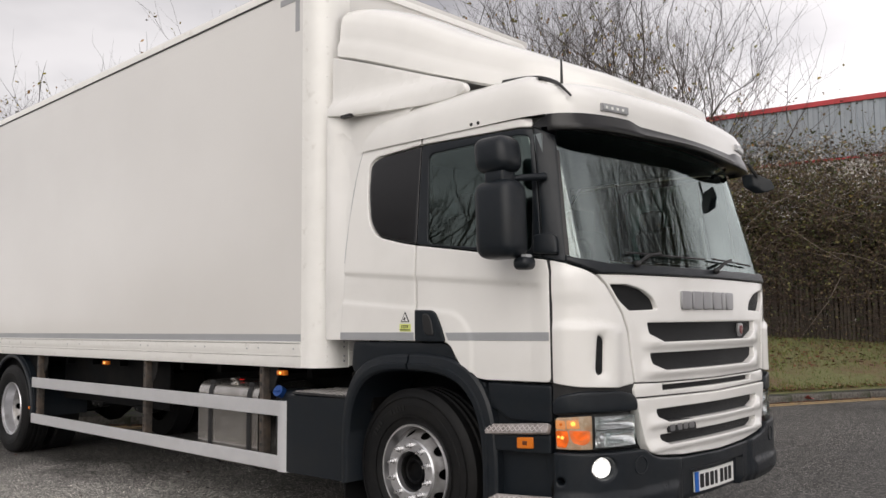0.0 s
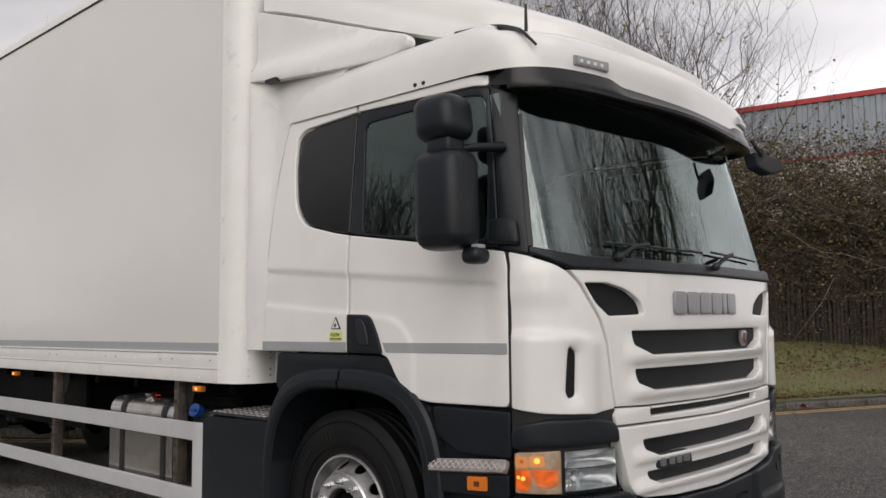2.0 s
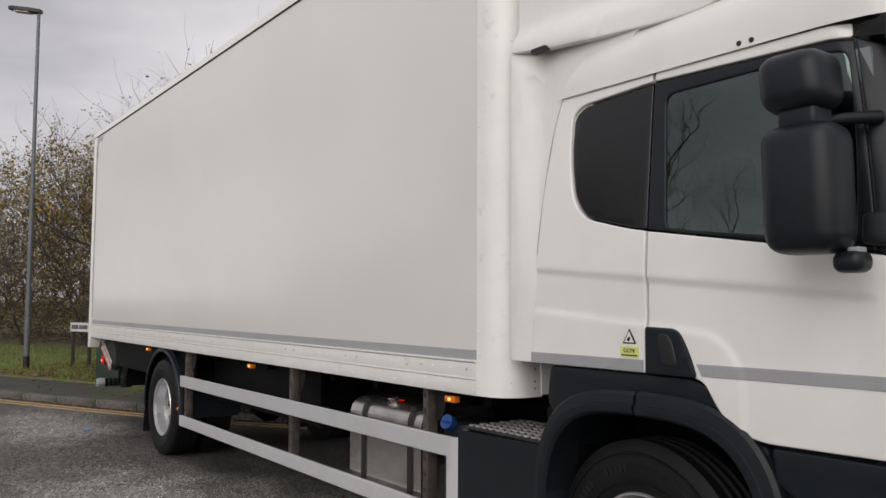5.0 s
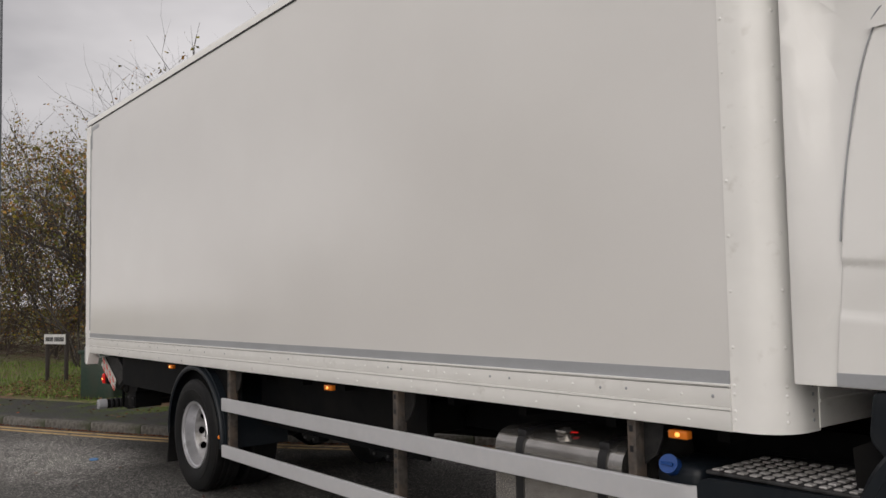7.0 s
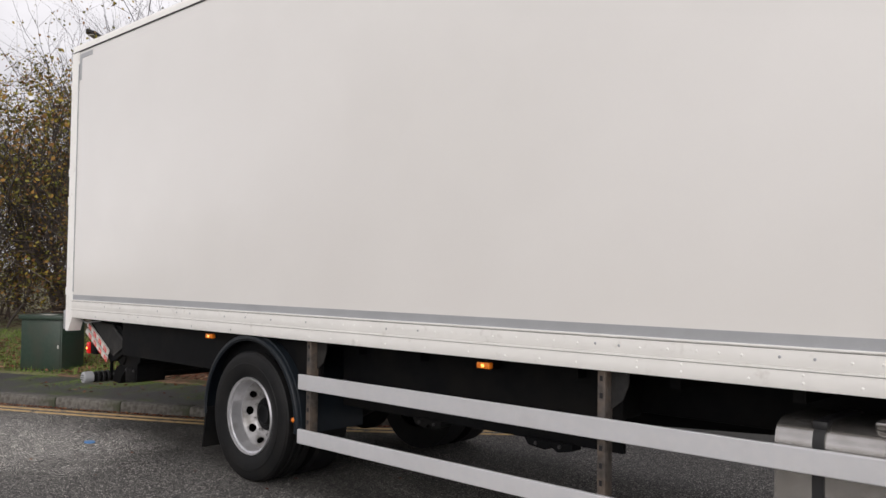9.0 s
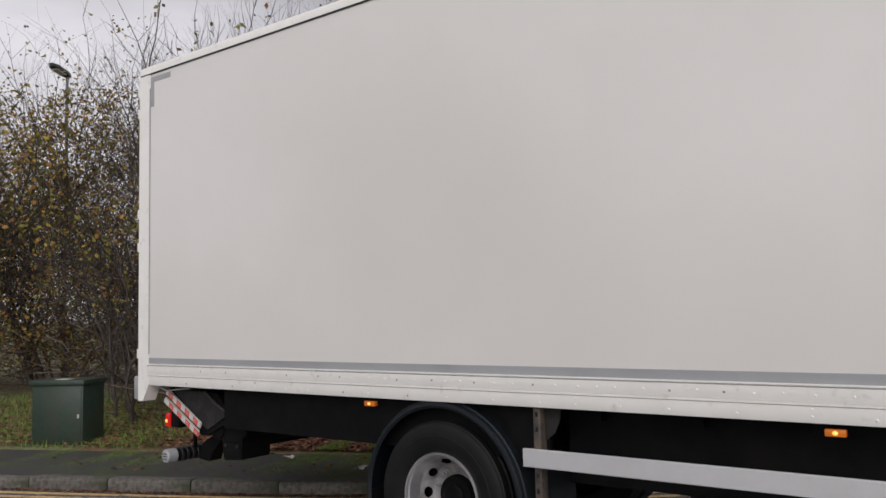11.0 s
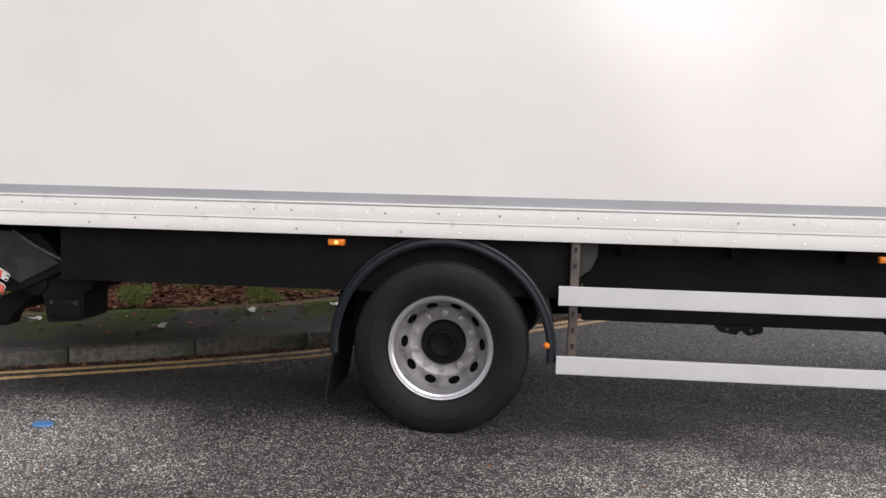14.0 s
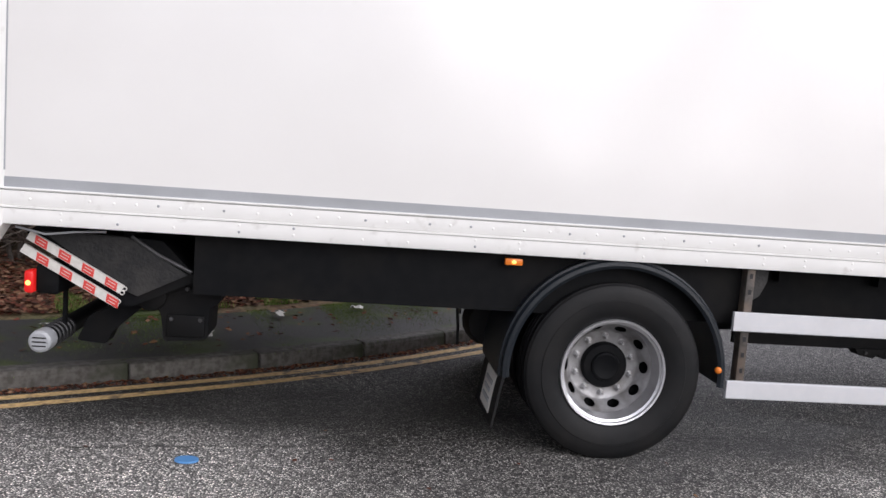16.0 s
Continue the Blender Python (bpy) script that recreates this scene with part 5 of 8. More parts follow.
for sg in (1, -1):
    lamp = empty("headlight", tuple(cab_point(1.08 * sg, 0.91, 0)), truck)

    def lp(pts, mat, off, name, label="", thick=0.02, lip=0.004):
        q = [(s * sg, z) for s, z in pts]
        if sg < 0:
            q.reverse()
        return panel(name, q, mat, off=off, thick=thick, lip=lip, parent=lamp, label=label)
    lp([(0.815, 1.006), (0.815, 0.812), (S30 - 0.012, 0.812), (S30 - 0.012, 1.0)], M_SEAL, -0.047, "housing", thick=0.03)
    S_OUT = S30 - 0.022

    def cell(u0, u1, v0, v1):
        """A rectangle on the indicator, in fractions of its width from the outer edge and of its height from the top."""
        sa, sb = S_OUT + (1.135 - S_OUT) * u0, S_OUT + (1.135 - S_OUT) * u1
        za, zb = 0.995 - 0.172 * v0, 0.995 - 0.172 * v1
        return rounded([(sb, za), (sb, zb), (sa, zb), (sa, za)], 0.004)
    def shape(pts, r=0.008):
        """A rounded outline on the indicator, in the same fractions."""
        return rounded([(S_OUT + (1.135 - S_OUT) * a, 0.995 - 0.172 * b) for a, b in reversed(pts)], r)
    lens = lp(rounded([(1.135, 0.997), (1.135, 0.822), (S_OUT, 0.822), (S_OUT, 0.985)], 0.01), M_CLEARAMBER, 0.012, "indicator_lens", "cream and amber indicator lens, lit")
    lp(shape([(0.0, 0.12), (0.27, 0.14), (0.28, 0.40), (0.0, 0.40)]), M_PEACH, 0.0128, "amber_section", "peach part of the lens", thick=0.004, lip=0.001)
    lp(shape([(0.30, 0.12), (0.62, 0.10), (0.66, 0.37), (0.30, 0.38)]), M_PEACH, 0.0126, "amber_section", "peach part of the lens", thick=0.004, lip=0.001)
    lp(shape([(0.0, 0.44), (0.33, 0.44), (0.36, 0.72), (0.28, 0.96), (0.02, 0.94)], 0.012), M_ORANGE, 0.0128, "amber_section", "bright amber part of the lens", thick=0.004, lip=0.001)
    lp(shape([(0.35, 0.42), (0.94, 0.43), (0.91, 0.78), (0.74, 0.88), (0.46, 0.80), (0.40, 0.62)], 0.014), M_SALMON, 0.0132, "amber_section", "dull amber part of the lens", thick=0.004, lip=0.001)
    lp(shape([(0.44, 0.46), (0.86, 0.47), (0.83, 0.66), (0.66, 0.74), (0.50, 0.66)], 0.014), M_ORANGE, 0.0140, "amber_section", "bright amber part of the lens", thick=0.003, lip=0.0)
    for (bu, bv, br, glow) in ((0.07, 0.63, 0.007, M_BULB), (0.18, 0.65, 0.009, M_BULB), (0.15, 0.25, 0.008, M_AMBER), (0.48, 0.22, 0.012, M_BULB)):
        bs, bz = S_OUT + (1.135 - S_OUT) * bu, 0.995 - 0.172 * bv
        lp([(bs + br * math.cos(a), bz + br * math.sin(a)) for a in np.linspace(0, 6.2832, 13)[:-1]], glow, 0.0146, "indicator_bulb", "bright amber spot", thick=0.004, lip=0.0)
    lp(cell(0.01, 0.97, 0.40, 0.415), M_CLEARAMBER, 0.0150, "lens_rib", thick=0.003, lip=0.0)
    lp(rounded([(1.131, 0.999), (1.131, 0.820), (S_OUT, 0.820), (S_OUT, 0.987)], 0.01), M_FLUTED, 0.0175, "outer_lens", "clear fluted cover", thick=0.002, lip=0.0).visible_shadow = False
    lp([(1.131, 1.0), (1.131, 0.818), (1.137, 0.818), (1.137, 1.0)], M_SEAL, 0.0155, "lens_divider", thick=0.006, lip=0.0)

    def tilted(poly, lean, base, name, mat, label):
        q = [((1.122 - 0.284 * u) * sg, 0.996 - 0.172 * v) for u, v in poly]
        area = sum(q[i - 1][0] * q[i][1] - q[i][0] * q[i - 1][1] for i in range(len(q)))
        if area > 0:
            q.reverse()
        zc = sum(z for _, z in q) / len(q)
        return link_mesh(name, shaped(q, (), lambda s, z, h: cab_point(s, z, h - lean * (z - zc)), base, 0.004, 0.0, 0.04), mat, lamp, label)
    # the back's dark grey stands in for shade inside the lamp
    tilted([(0.0, 0.0), (1.0, 0.0), (1.0, 1.0), (0.0, 1.0)], 0.0, -0.045, "lamp_back", M_LAMPBACK, "headlight back with inner shade in its dark grey")
    def bowl(u0, u1, v0, v1, deep, name, mat, label, uc=0.5, vc=0.5):
        """A hollow polished reflector."""
        def place(s, z, h):
            u, v = (1.122 - abs(s)) / 0.284, (0.996 - z) / 0.172
            fu, fv = (u - u0) / (u1 - u0), (v - v0) / (v1 - v0)
            pu = (fu - uc) / (1 - uc if fu > uc else uc)
            pv = (fv - vc) / (1 - vc if fv > vc else vc)
            return cab_point(s, z, h - deep * max(0.0, 1 - pu * pu) ** 0.6 * max(0.0, 1 - pv * pv) ** 0.6)
        q = [((1.122 - 0.284 * u) * sg, 0.996 - 0.172 * v) for u, v in ((u0, v0), (u0, v1), (u1, v1), (u1, v0))]
        if sum(q[i - 1][0] * q[i][1] - q[i][0] * q[i - 1][1] for i in range(4)) > 0:
            q.reverse()
        return link_mesh(name, shaped(q, (), place, -0.002, 0.002, 0.0, 0.009), mat, lamp, label, sharp=80)
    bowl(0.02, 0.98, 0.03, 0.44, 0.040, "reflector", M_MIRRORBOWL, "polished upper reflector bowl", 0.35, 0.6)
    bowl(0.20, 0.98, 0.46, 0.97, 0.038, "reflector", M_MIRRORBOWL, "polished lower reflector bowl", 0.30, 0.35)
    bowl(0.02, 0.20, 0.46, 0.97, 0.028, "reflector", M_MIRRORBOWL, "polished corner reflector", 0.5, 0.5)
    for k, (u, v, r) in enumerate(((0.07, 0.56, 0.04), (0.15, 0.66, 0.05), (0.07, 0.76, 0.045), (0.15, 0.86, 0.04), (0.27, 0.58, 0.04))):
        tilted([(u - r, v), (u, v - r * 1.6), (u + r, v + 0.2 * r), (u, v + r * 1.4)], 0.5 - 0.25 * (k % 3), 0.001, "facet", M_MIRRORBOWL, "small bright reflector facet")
    lp([(1.035 + 0.018 * math.cos(a), 0.903 + 0.018 * math.sin(a)) for a in np.linspace(0, 6.2832, 15)[:-1]], M_LENS, 0.008, "bulb_glass", thick=0.01, lip=0.004)
    lp(rounded([(0.828, 1.002), (0.828, 0.818), (1.128, 0.818), (1.128, 1.002)], 0.012), M_LENS, 0.016, "lens", "clear headlight lens", thick=0.003, lip=0.0).visible_shadow = False

plate = empty("number_plate", tuple(cab_point(0, 0.52, 0.05)), truck)
panel("plate_sheet", [(0.262, 0.605), (-0.262, 0.605), (-0.262, 0.490), (0.262, 0.490)], M_WHITEPLATE, off=-0.008, thick=0.012, lip=0.001, parent=plate, label="white number plate with dark bars")
panel("plate_band", [(0.262, 0.605), (0.222, 0.605), (0.222, 0.490), (0.262, 0.490)], M_PLATEBLUE, off=-0.005, thick=0.006, lip=0.0, parent=plate, label="blue band")
for k in range(7):
    s0 = 0.205 - k * 0.060 - (0.022 if k > 3 else 0)
    panel("plate_bar", rounded([(s0, 0.588), (s0 - 0.044, 0.588), (s0 - 0.044, 0.508), (s0, 0.508)], 0.008), M_INK, off=-0.006, thick=0.004, lip=0.0, parent=plate)

# Windscreen, cowl and wipers
ws = mirrored([(0, 2.60), (1.15, 2.575), (1.175, 2.45), (1.235, 1.82), (1.13, 1.782), (1.03, 1.762), (0, 1.752)])
windscreen = panel("windscreen", ws, M_GLASS, off=-0.012, thick=0.004, lip=0.0, label="clear windscreen", step=0.04)
panel("cowl", mirrored([(0, 1.802), (1.0, 1.805), (1.12, 1.822), (1.235, 1.845), (1.24, 1.818), (1.13, 1.776), (1.06, 1.750), (0, 1.750)]), M_PLASTIC, off=0.010, thick=0.04, lip=0.008, label="black cowl below the windscreen")
pair("screen_edge", [(1.178, 2.45), (1.162, 2.45), (1.215, 1.85), (1.238, 1.85)], M_SEAL, off=-0.004, thick=0.012, lip=0.0)
for base, mid, tip in (((0.80, 1.80), (0.57, 1.865), (0.04, 1.862)), ((-0.05, 1.79), (-0.30, 1.865), (-0.72, 1.855))):
    wiper = empty("wiper", tuple(cab_point(*base, 0.02)), truck)
    link_mesh("wiper_arm", tube(bmesh.new(), [cab_point(*base, 0.025), cab_point(base[0] - 0.1, base[1] + 0.045, 0.045), cab_point(*mid, 0.035)], 0.011, 6), M_SEAL, wiper)
    bm = bmesh.new()
    tube(bm, [cab_point(mid[0] + (tip[0] - mid[0]) * t - 0.0, mid[1] + (tip[1] - mid[1]) * t, 0.012) for t in (-0.55, -0.25, 0.1, 0.45, 0.8, 1.0)], 0.006, 6)
    link_mesh("wiper_blade", bm, M_SEAL, wiper, "black wiper blade")
    bm = bmesh.new()
    bmesh.ops.create_uvsphere(bm, u_segments=12, v_segments=8, radius=0.021)
    for v in bm.verts:
        v.co = cab_point(*base, 0.025) + v.co
    link_mesh("wiper_pivot", bm, M_SEAL, wiper)

# Roof: rings that close in from the cab's outline to its top
RINGS = [(1.0, 0.0, 2.655), (1.0, 0.0, 2.70), (0.997, 0.0, 2.76), (0.985, -0.03, 2.82), (0.955, -0.08, 2.868), (0.89, -0.16, 2.90), (0.70, -0.32, 2.93), (0.4, -0.5, 2.95), (0.0, -0.62, 2.955)]


def roof_point(s, k):
    fd, dx, z = RINGS[k]
    d, x = float(np.interp(abs(s), PLAN_S, PLAN_D)), float(np.interp(abs(s), PLAN_S, PLAN_X))
    w = ease(-3.3, -2.85, x)
    d = (d - 0.058 * ease_in(d)) * fd
    front = 1 - 0.22 * w
    zz = 2.655 - 0.008 * w + (z - 2.655) * (1 - 0.25 * (1 - ease(-4.75, -4.4, x))) * front
    dip = (0.024, 0.018, 0.008, 0.0, 0.0, 0.0, 0.0, 0.0, 0.0)[k]
    zz -= dip * (1 - ease(0.62, 0.76, abs(s)))
    xx = max(x, (-4.62, -4.585, -4.53, -4.46, -4.39, -4.31, -4.20, -4.1, -4.0)[k]) - 0.085 * w + dx * w
    return Vector((xx, MID - math.copysign(d, s), zz + 0.05 * ease(-4.6, -3.9, x) * (k / 8.0)))


S_REAR = at_x(-4.66)
svals = np.concatenate((np.linspace(-S_REAR, -1.5, 26), np.linspace(-1.46, 1.46, 70), np.linspace(1.5, S_REAR, 26)))
bm = bmesh.new()
rows_v = [[bm.verts.new(roof_point(float(s), k)) for s in svals] for k in range(len(RINGS))]
for a, b in zip(rows_v, rows_v[1:]):
    for i in range(len(svals) - 1):
        bm.faces.new((a[i], a[i + 1], b[i + 1], b[i]))
bmesh.ops.remove_doubles(bm, verts=bm.verts[:], dist=0.0008)
bmesh.ops.recalc_face_normals(bm, faces=bm.faces[:])
link_mesh("cab_roof", bm, M_CAB, truck, "white domed cab roof", sharp=60)
link_mesh("roof_gutter", tube(bmesh.new(), [cab_point(at_x(x), 2.672 + 0.03 * ease(-4.1, -4.5, x), 0.004) for x in np.linspace(-4.45, -3.12, 14)], 0.006, 6), M_SEAL, truck)

for px in (-3.59, -3.535):
    p = roof_point(at_x(px), 0)
    bm = lathe(bmesh.new(), [(0.0, p.y - 0.006), (0.009, p.y - 0.006), (0.012, p.y + 0.004), (0.012, p.y + 0.03)], p.x, p.z + 0.022, 14)
    link_mesh("roof_plug", bm, M_SEAL, truck)

# Sun visor: a deep black lip round the front
bm = bmesh.new()
prof_n = 9
vis = []
for s in np.linspace(-1.315, 1.315, 81):
    s = float(s)
    a = abs(s)
    w = 1 - ease(1.03, 1.32, a)
    p = roof_point(s, 0)
    low = 2.545 + 0.005 * ease(1.13, 1.33, a) + 0.012 * (1 - ease(0.1, 0.8, a))
    n2 = cab_point(s, 2.6, 1.0) - skin(s, 2.6)
    n2.z = 0
    n2.normalize()
    f = 0.010 + 0.026 * w
    up = p.z + 0.003
    def at(out, z):
        return Vector((p.x, p.y, z)) + n2 * out
    pts = [at(-0.012, up), at(0.004, up - 0.004), at(0.35 * f, up - 0.025), at(0.8 * f, (up + low) / 2 - 0.01), at(f, low + 0.022), at(f - 0.004, low + 0.006), at(f - 0.018, low), at(f * 0.3 - 0.02, low + 0.03), skin(s, 2.595) + n2 * 0.004]
    vis.append([bm.verts.new(q) for q in pts])
for a, b in zip(vis, vis[1:]):
    for k in range(prof_n - 1):
        bm.faces.new((a[k], a[k + 1], b[k + 1], b[k]))
bm.faces.new(vis[0])
bm.faces.new(vis[-1])
bmesh.ops.recalc_face_normals(bm, faces=bm.faces[:])
link_mesh("sun_visor", bm, M_VISOR, truck, "deep black sun visor", sharp=50)
for sg in (1, -1):
    led = empty("roof_marker", tuple(roof_point(0.88 * sg, 0)), truck)
    a0, a1 = roof_point(1.01 * sg, 0), roof_point(0.75 * sg, 0)
    u = (a1 - a0).normalized()
    out = Vector((1, -0.25 * sg, 0)).normalized()
    def bar(t0, t1, z0, z1, d0, d1):
        bm = bmesh.new()
        p, q = a0 + (a1 - a0) * t0, a0 + (a1 - a0) * t1
        vs = []
        for pt in (p, q):
            for dd in (d0, d1):
                for zz in (z0, z1):
                    vs.append(bm.verts.new(Vector((pt.x, pt.y, zz)) + out * dd))
        bmesh.ops.convex_hull(bm, input=vs)
        return bm
    link_mesh("lamp_case", bar(0.10, 0.94, 2.672, 2.714, -0.03, 0.018), M_CHROME, led, "silver marker lamp case")
    link_mesh("lamp_face", bar(0.14, 0.90, 2.677, 2.709, 0.0, 0.021), M_TAPE, led)
    for k in range(4):
        link_mesh("led", bar(0.20 + 0.17 * k, 0.27 + 0.17 * k, 2.684, 2.699, 0.0, 0.024), M_WHITEPLATE, led, "white diode")

# Air deflector over the roof
DEF = [(-4.90, 1.135, 3.80, 3.39), (-4.75, 1.135, 3.785, 3.345), (-4.5, 1.12, 3.71, 3.26), (-4.2, 1.085, 3.58, 3.155), (-3.9, 1.04, 3.415, 3.05), (-3.6, 0.975, 3.275, 2.955), (-3.35, 0.90, 3.155, 2.905), (-3.15, 0.80, 3.06, 2.88), (-3.0, 0.68, 2.99, 2.86), (-2.9, 0.5, 2.92, 2.85)]
SEC = [(0.965, 0.0), (1.0, 0.04), (1.0, 0.22), (0.985, 0.30), (0.978, 0.42), (0.972, 0.62), (0.955, 0.78), (0.92, 0.88), (0.85, 0.95), (0.72, 0.985), (0.5, 0.995), (0.25, 1.0), (0.0, 1.0)]
bm = bmesh.new()
drows = []
dline = smooth_line([(a, b, c) for a, b, c, _ in DEF], 3)
zline = smooth_line([(a, d, 0) for a, _, _, d in DEF], 3)
for p, q in zip(dline, zline):
    x, w, zt, zb = p.x, p.y, p.z, q.y
    half = [(MID - w * u, zb + (zt - zb) * v) for u, v in SEC]
    row = [Vector((x, y, z)) for y, z in half] + [Vector((x, 2 * MID - y, z)) for y, z in reversed(half[:-1])]
    drows.append([bm.verts.new(v) for v in row])
for a, b in zip(drows, drows[1:]):
    for i in range(len(a) - 1):
        bm.faces.new((a[i], a[i + 1], b[i + 1], b[i]))
bm.faces.new(drows[-1])
bmesh.ops.recalc_face_normals(bm, faces=bm.faces[:])
deflector = link_mesh("roof_deflector", bm, M_CAB, truck, "white sloping roof air deflector", sharp=60)


def collar():
    """The side skirt below the deflector."""
    pts = rounded([(-4.905, 2.945), (-4.905, 3.388), (-4.5, 3.255), (-4.2, 3.150), (-3.9, 3.045), (-3.70, 2.972), (-3.675, 2.925), (-3.73, 2.898), (-3.85, 2.880), (-4.05, 2.884), (-4.35, 2.896), (-4.65, 2.915)], [0.01, 0.01, 0, 0, 0, 0.03, 0.03, 0.03, 0.05, 0, 0, 0])

    def place(x, z, h):
        lean = 0.05 * ease(2.98, 3.08, z) + 0.10 * ease(-4.9, -3.7, x)
        return Vector((x, MID - 1.225 + lean - h, z))
    return shaped(pts, (), place, 0.0, 0.05, 0.012, 0.05)


both_sides("deflector_skirt", collar, M_CAB, label="white side skirt of the deflector")
both_sides("skirt_clip", lambda: block(-4.74, -4.64, MID - 1.236, MID - 1.2, 2.905, 2.925), M_SEAL)


def gap_panel():
    return shaped(rounded([(-4.915, 1.378), (-4.915, 2.955), (-4.10, 2.93), (-4.25, 2.75), (-4.50, 2.50), (-4.60, 2.2), (-4.66, 1.8), (-4.70, 1.378)], 0.01), (), lambda x, z, h: Vector((x, MID - 1.222 + 0.07 * max(0.0, (min(z, 2.66) - 1.76) / 0.9) ** 1.2 * ease(-4.93, -4.75, x) + 0.012 * ease(-4.79, -4.765, x) - h, z)), 0.0, 0.03, 0.006, 0.06)


both_sides("quarter_seam", lambda: tube(bmesh.new(), smooth_line([side_skin(at_x(x - 0.006), z, -0.010) for x, z in ((-4.715, 1.90), (-4.705, 2.05), (-4.665, 2.38), (-4.615, 2.60), (-4.56, 2.735))] + [roof_point(at_x(-4.7), k) + Vector((-0.012, 0.012, 0)) for k in (1, 2, 3, 4)], 3), 0.0035, 6), M_TAPE)
both_sides("gap_fairing", gap_panel, M_CAB, label="white panel closing the gap behind the cab")
seal_pts = [(-3.50, 4.243 - MID, 2.950), (-3.36, 4.265 - MID, 2.952), (-3.22, 4.24 - MID, 2.925), (-3.08, 4.175 - MID, 2.865), (-2.985, 4.112 - MID, 2.810), (-2.91, 4.105 - MID, 2.735)]
both_sides("roof_seam", lambda: tube(bmesh.new(), smooth_line([(a, MID + b, c) for a, b, c in seal_pts], 5), 0.022, 6, r1=0.006), M_SEAL)
link_mesh("cab_rear_wall", block(-4.62, -4.58, MID - 1.08, MID + 1.08, 0.9, 2.84), M_CHASSIS, truck)
antenna = empty("roof_antenna", (-3.10, 4.29, 2.84), truck)
link_mesh("antenna_rod", tube(bmesh.new(), [(-3.10, 4.29, 2.84), (-3.10, 4.29, 3.02)], 0.010, 8, r1=0.006), M_SEAL, antenna)
link_mesh("antenna_foot", tube(bmesh.new(), [(-3.10, 4.29, 2.80), (-3.10, 4.29, 2.86)], 0.022, 10, r1=0.016), M_SEAL, antenna)


# Mirrors
def soft_block(x0, x1, y0, y1, z0, z1, r, taper=0.0):
    bm = block(x0, x1, y0, y1, z0, z1, r, 4)
    for v in bm.verts:
        t = (v.co.z - z0) / (z1 - z0)
        v.co.x += taper * (t - 0.5)
    return bm


def mirror_set(flip):
    arm = empty("mirror_arm", (-3.15, NEAR if not flip else FAR, 2.3), truck)
    def put(name, bm, mat, label=""):
        return link_mesh(name, far_side(bm) if flip else bm, mat, arm, label, sharp=60)
    put("main_mirror", soft_block(-3.305, -3.04, 3.705, 3.90, 1.83, 2.255, 0.066, -0.012), M_PLASTIC, "large black mirror housing")
    put("wide_mirror", soft_block(-3.315, -3.075, 3.715, 3.905, 2.295, 2.50, 0.066, -0.02), M_PLASTIC, "smaller black mirror housing")
    put("mirror_neck", soft_block(-3.25, -3.11, 3.75, 3.86, 2.235, 2.315, 0.02), M_PLASTIC)
    put("bracket", tube(bmesh.new(), [(-3.17, 3.82, 2.262), (-3.10, 3.90, 2.275), (-3.06, 4.05, 2.295)], 0.015, 10, r1=0.023), M_PLASTIC)
    put("camera_pod", soft_block(-3.105, -3.005, 3.80, 3.90, 1.768, 1.838, 0.03), M_PLASTIC, "small black camera pod")
    put("pod_clip", soft_block(-3.06, -3.02, 3.825, 3.875, 1.83, 1.85, 0.006), M_TAPE)
    if not flip:
        put("mirror_glass", block(-3.272, -3.266, 3.765, 3.85, 1.90, 2.19), M_REFLECTOR)


mirror_set(False)
pillar_pod = pair("pillar_pod", rounded([(1.42, 1.865), (1.27, 1.85), (1.262, 1.955), (1.30, 1.972), (1.40, 1.965)], 0.02), M_PLASTIC, off=0.035, thick=0.05, lip=0.015, label="black moulded pillar cover")
# Front kerb mirror at the far upper corner of the windscreen
kerb_mirror = empty("kerb_mirror", (-2.62, 6.05, 2.35), truck)
bm = shaped(rounded([(-0.09, 0.07), (-0.055, 0.085), (0.09, 0.02), (0.12, -0.055), (0.03, -0.085), (-0.075, -0.02)], 0.02), (), lambda u, v, h: Vector((-2.68 + h + 0.68 * u, 6.08 + 0.36 * u, 2.445 + 0.85 * v)), 0.0, 0.07, 0.016, 0.05)
link_mesh("mirror_housing", bm, M_PLASTIC, kerb_mirror, "black mirror housing on a short arm")
link_mesh("mirror_stem", tube(bmesh.new(), [(-2.74, 6.0, 2.58), (-2.725, 6.01, 2.54), (-2.70, 6.05, 2.49)], 0.012, 8), M_SEAL, kerb_mirror)

# Steps, lower trim and the front wheel arch
skirt = [(-3.008, 1.155), (-3.46, 1.152), (-3.50, 1.08), (-3.50, 0.80), (-3.52, 0.6), (-3.49, 0.47), (-3.008, 0.47)]
pair("step_well", rounded(sx(skirt), 0.01), M_PLASTIC, off=-0.05, thick=0.02, lip=0.0, label="black entry step panel")
pair("step_panel", rounded(sx([(-3.012, 0.89), (-3.47, 0.86), (-3.47, 0.775), (-3.012, 0.79)]), 0.012), M_PLASTIC, off=0.005, thick=0.08, lip=0.01)
pair("step_sidewall", rounded(sx([(-3.012, 1.15), (-3.46, 1.15), (-3.44, 1.02), (-3.30, 0.95), (-3.012, 0.95)]), 0.02), M_PLASTIC, off=-0.02, thick=0.04, lip=0.01)
repeater = pair("side_repeater", rounded(sx([(-3.12, 0.872), (-3.225, 0.864), (-3.225, 0.805), (-3.12, 0.812)]), 0.006), M_AMBER, off=0.016, thick=0.02, lip=0.004, label="amber side repeater")
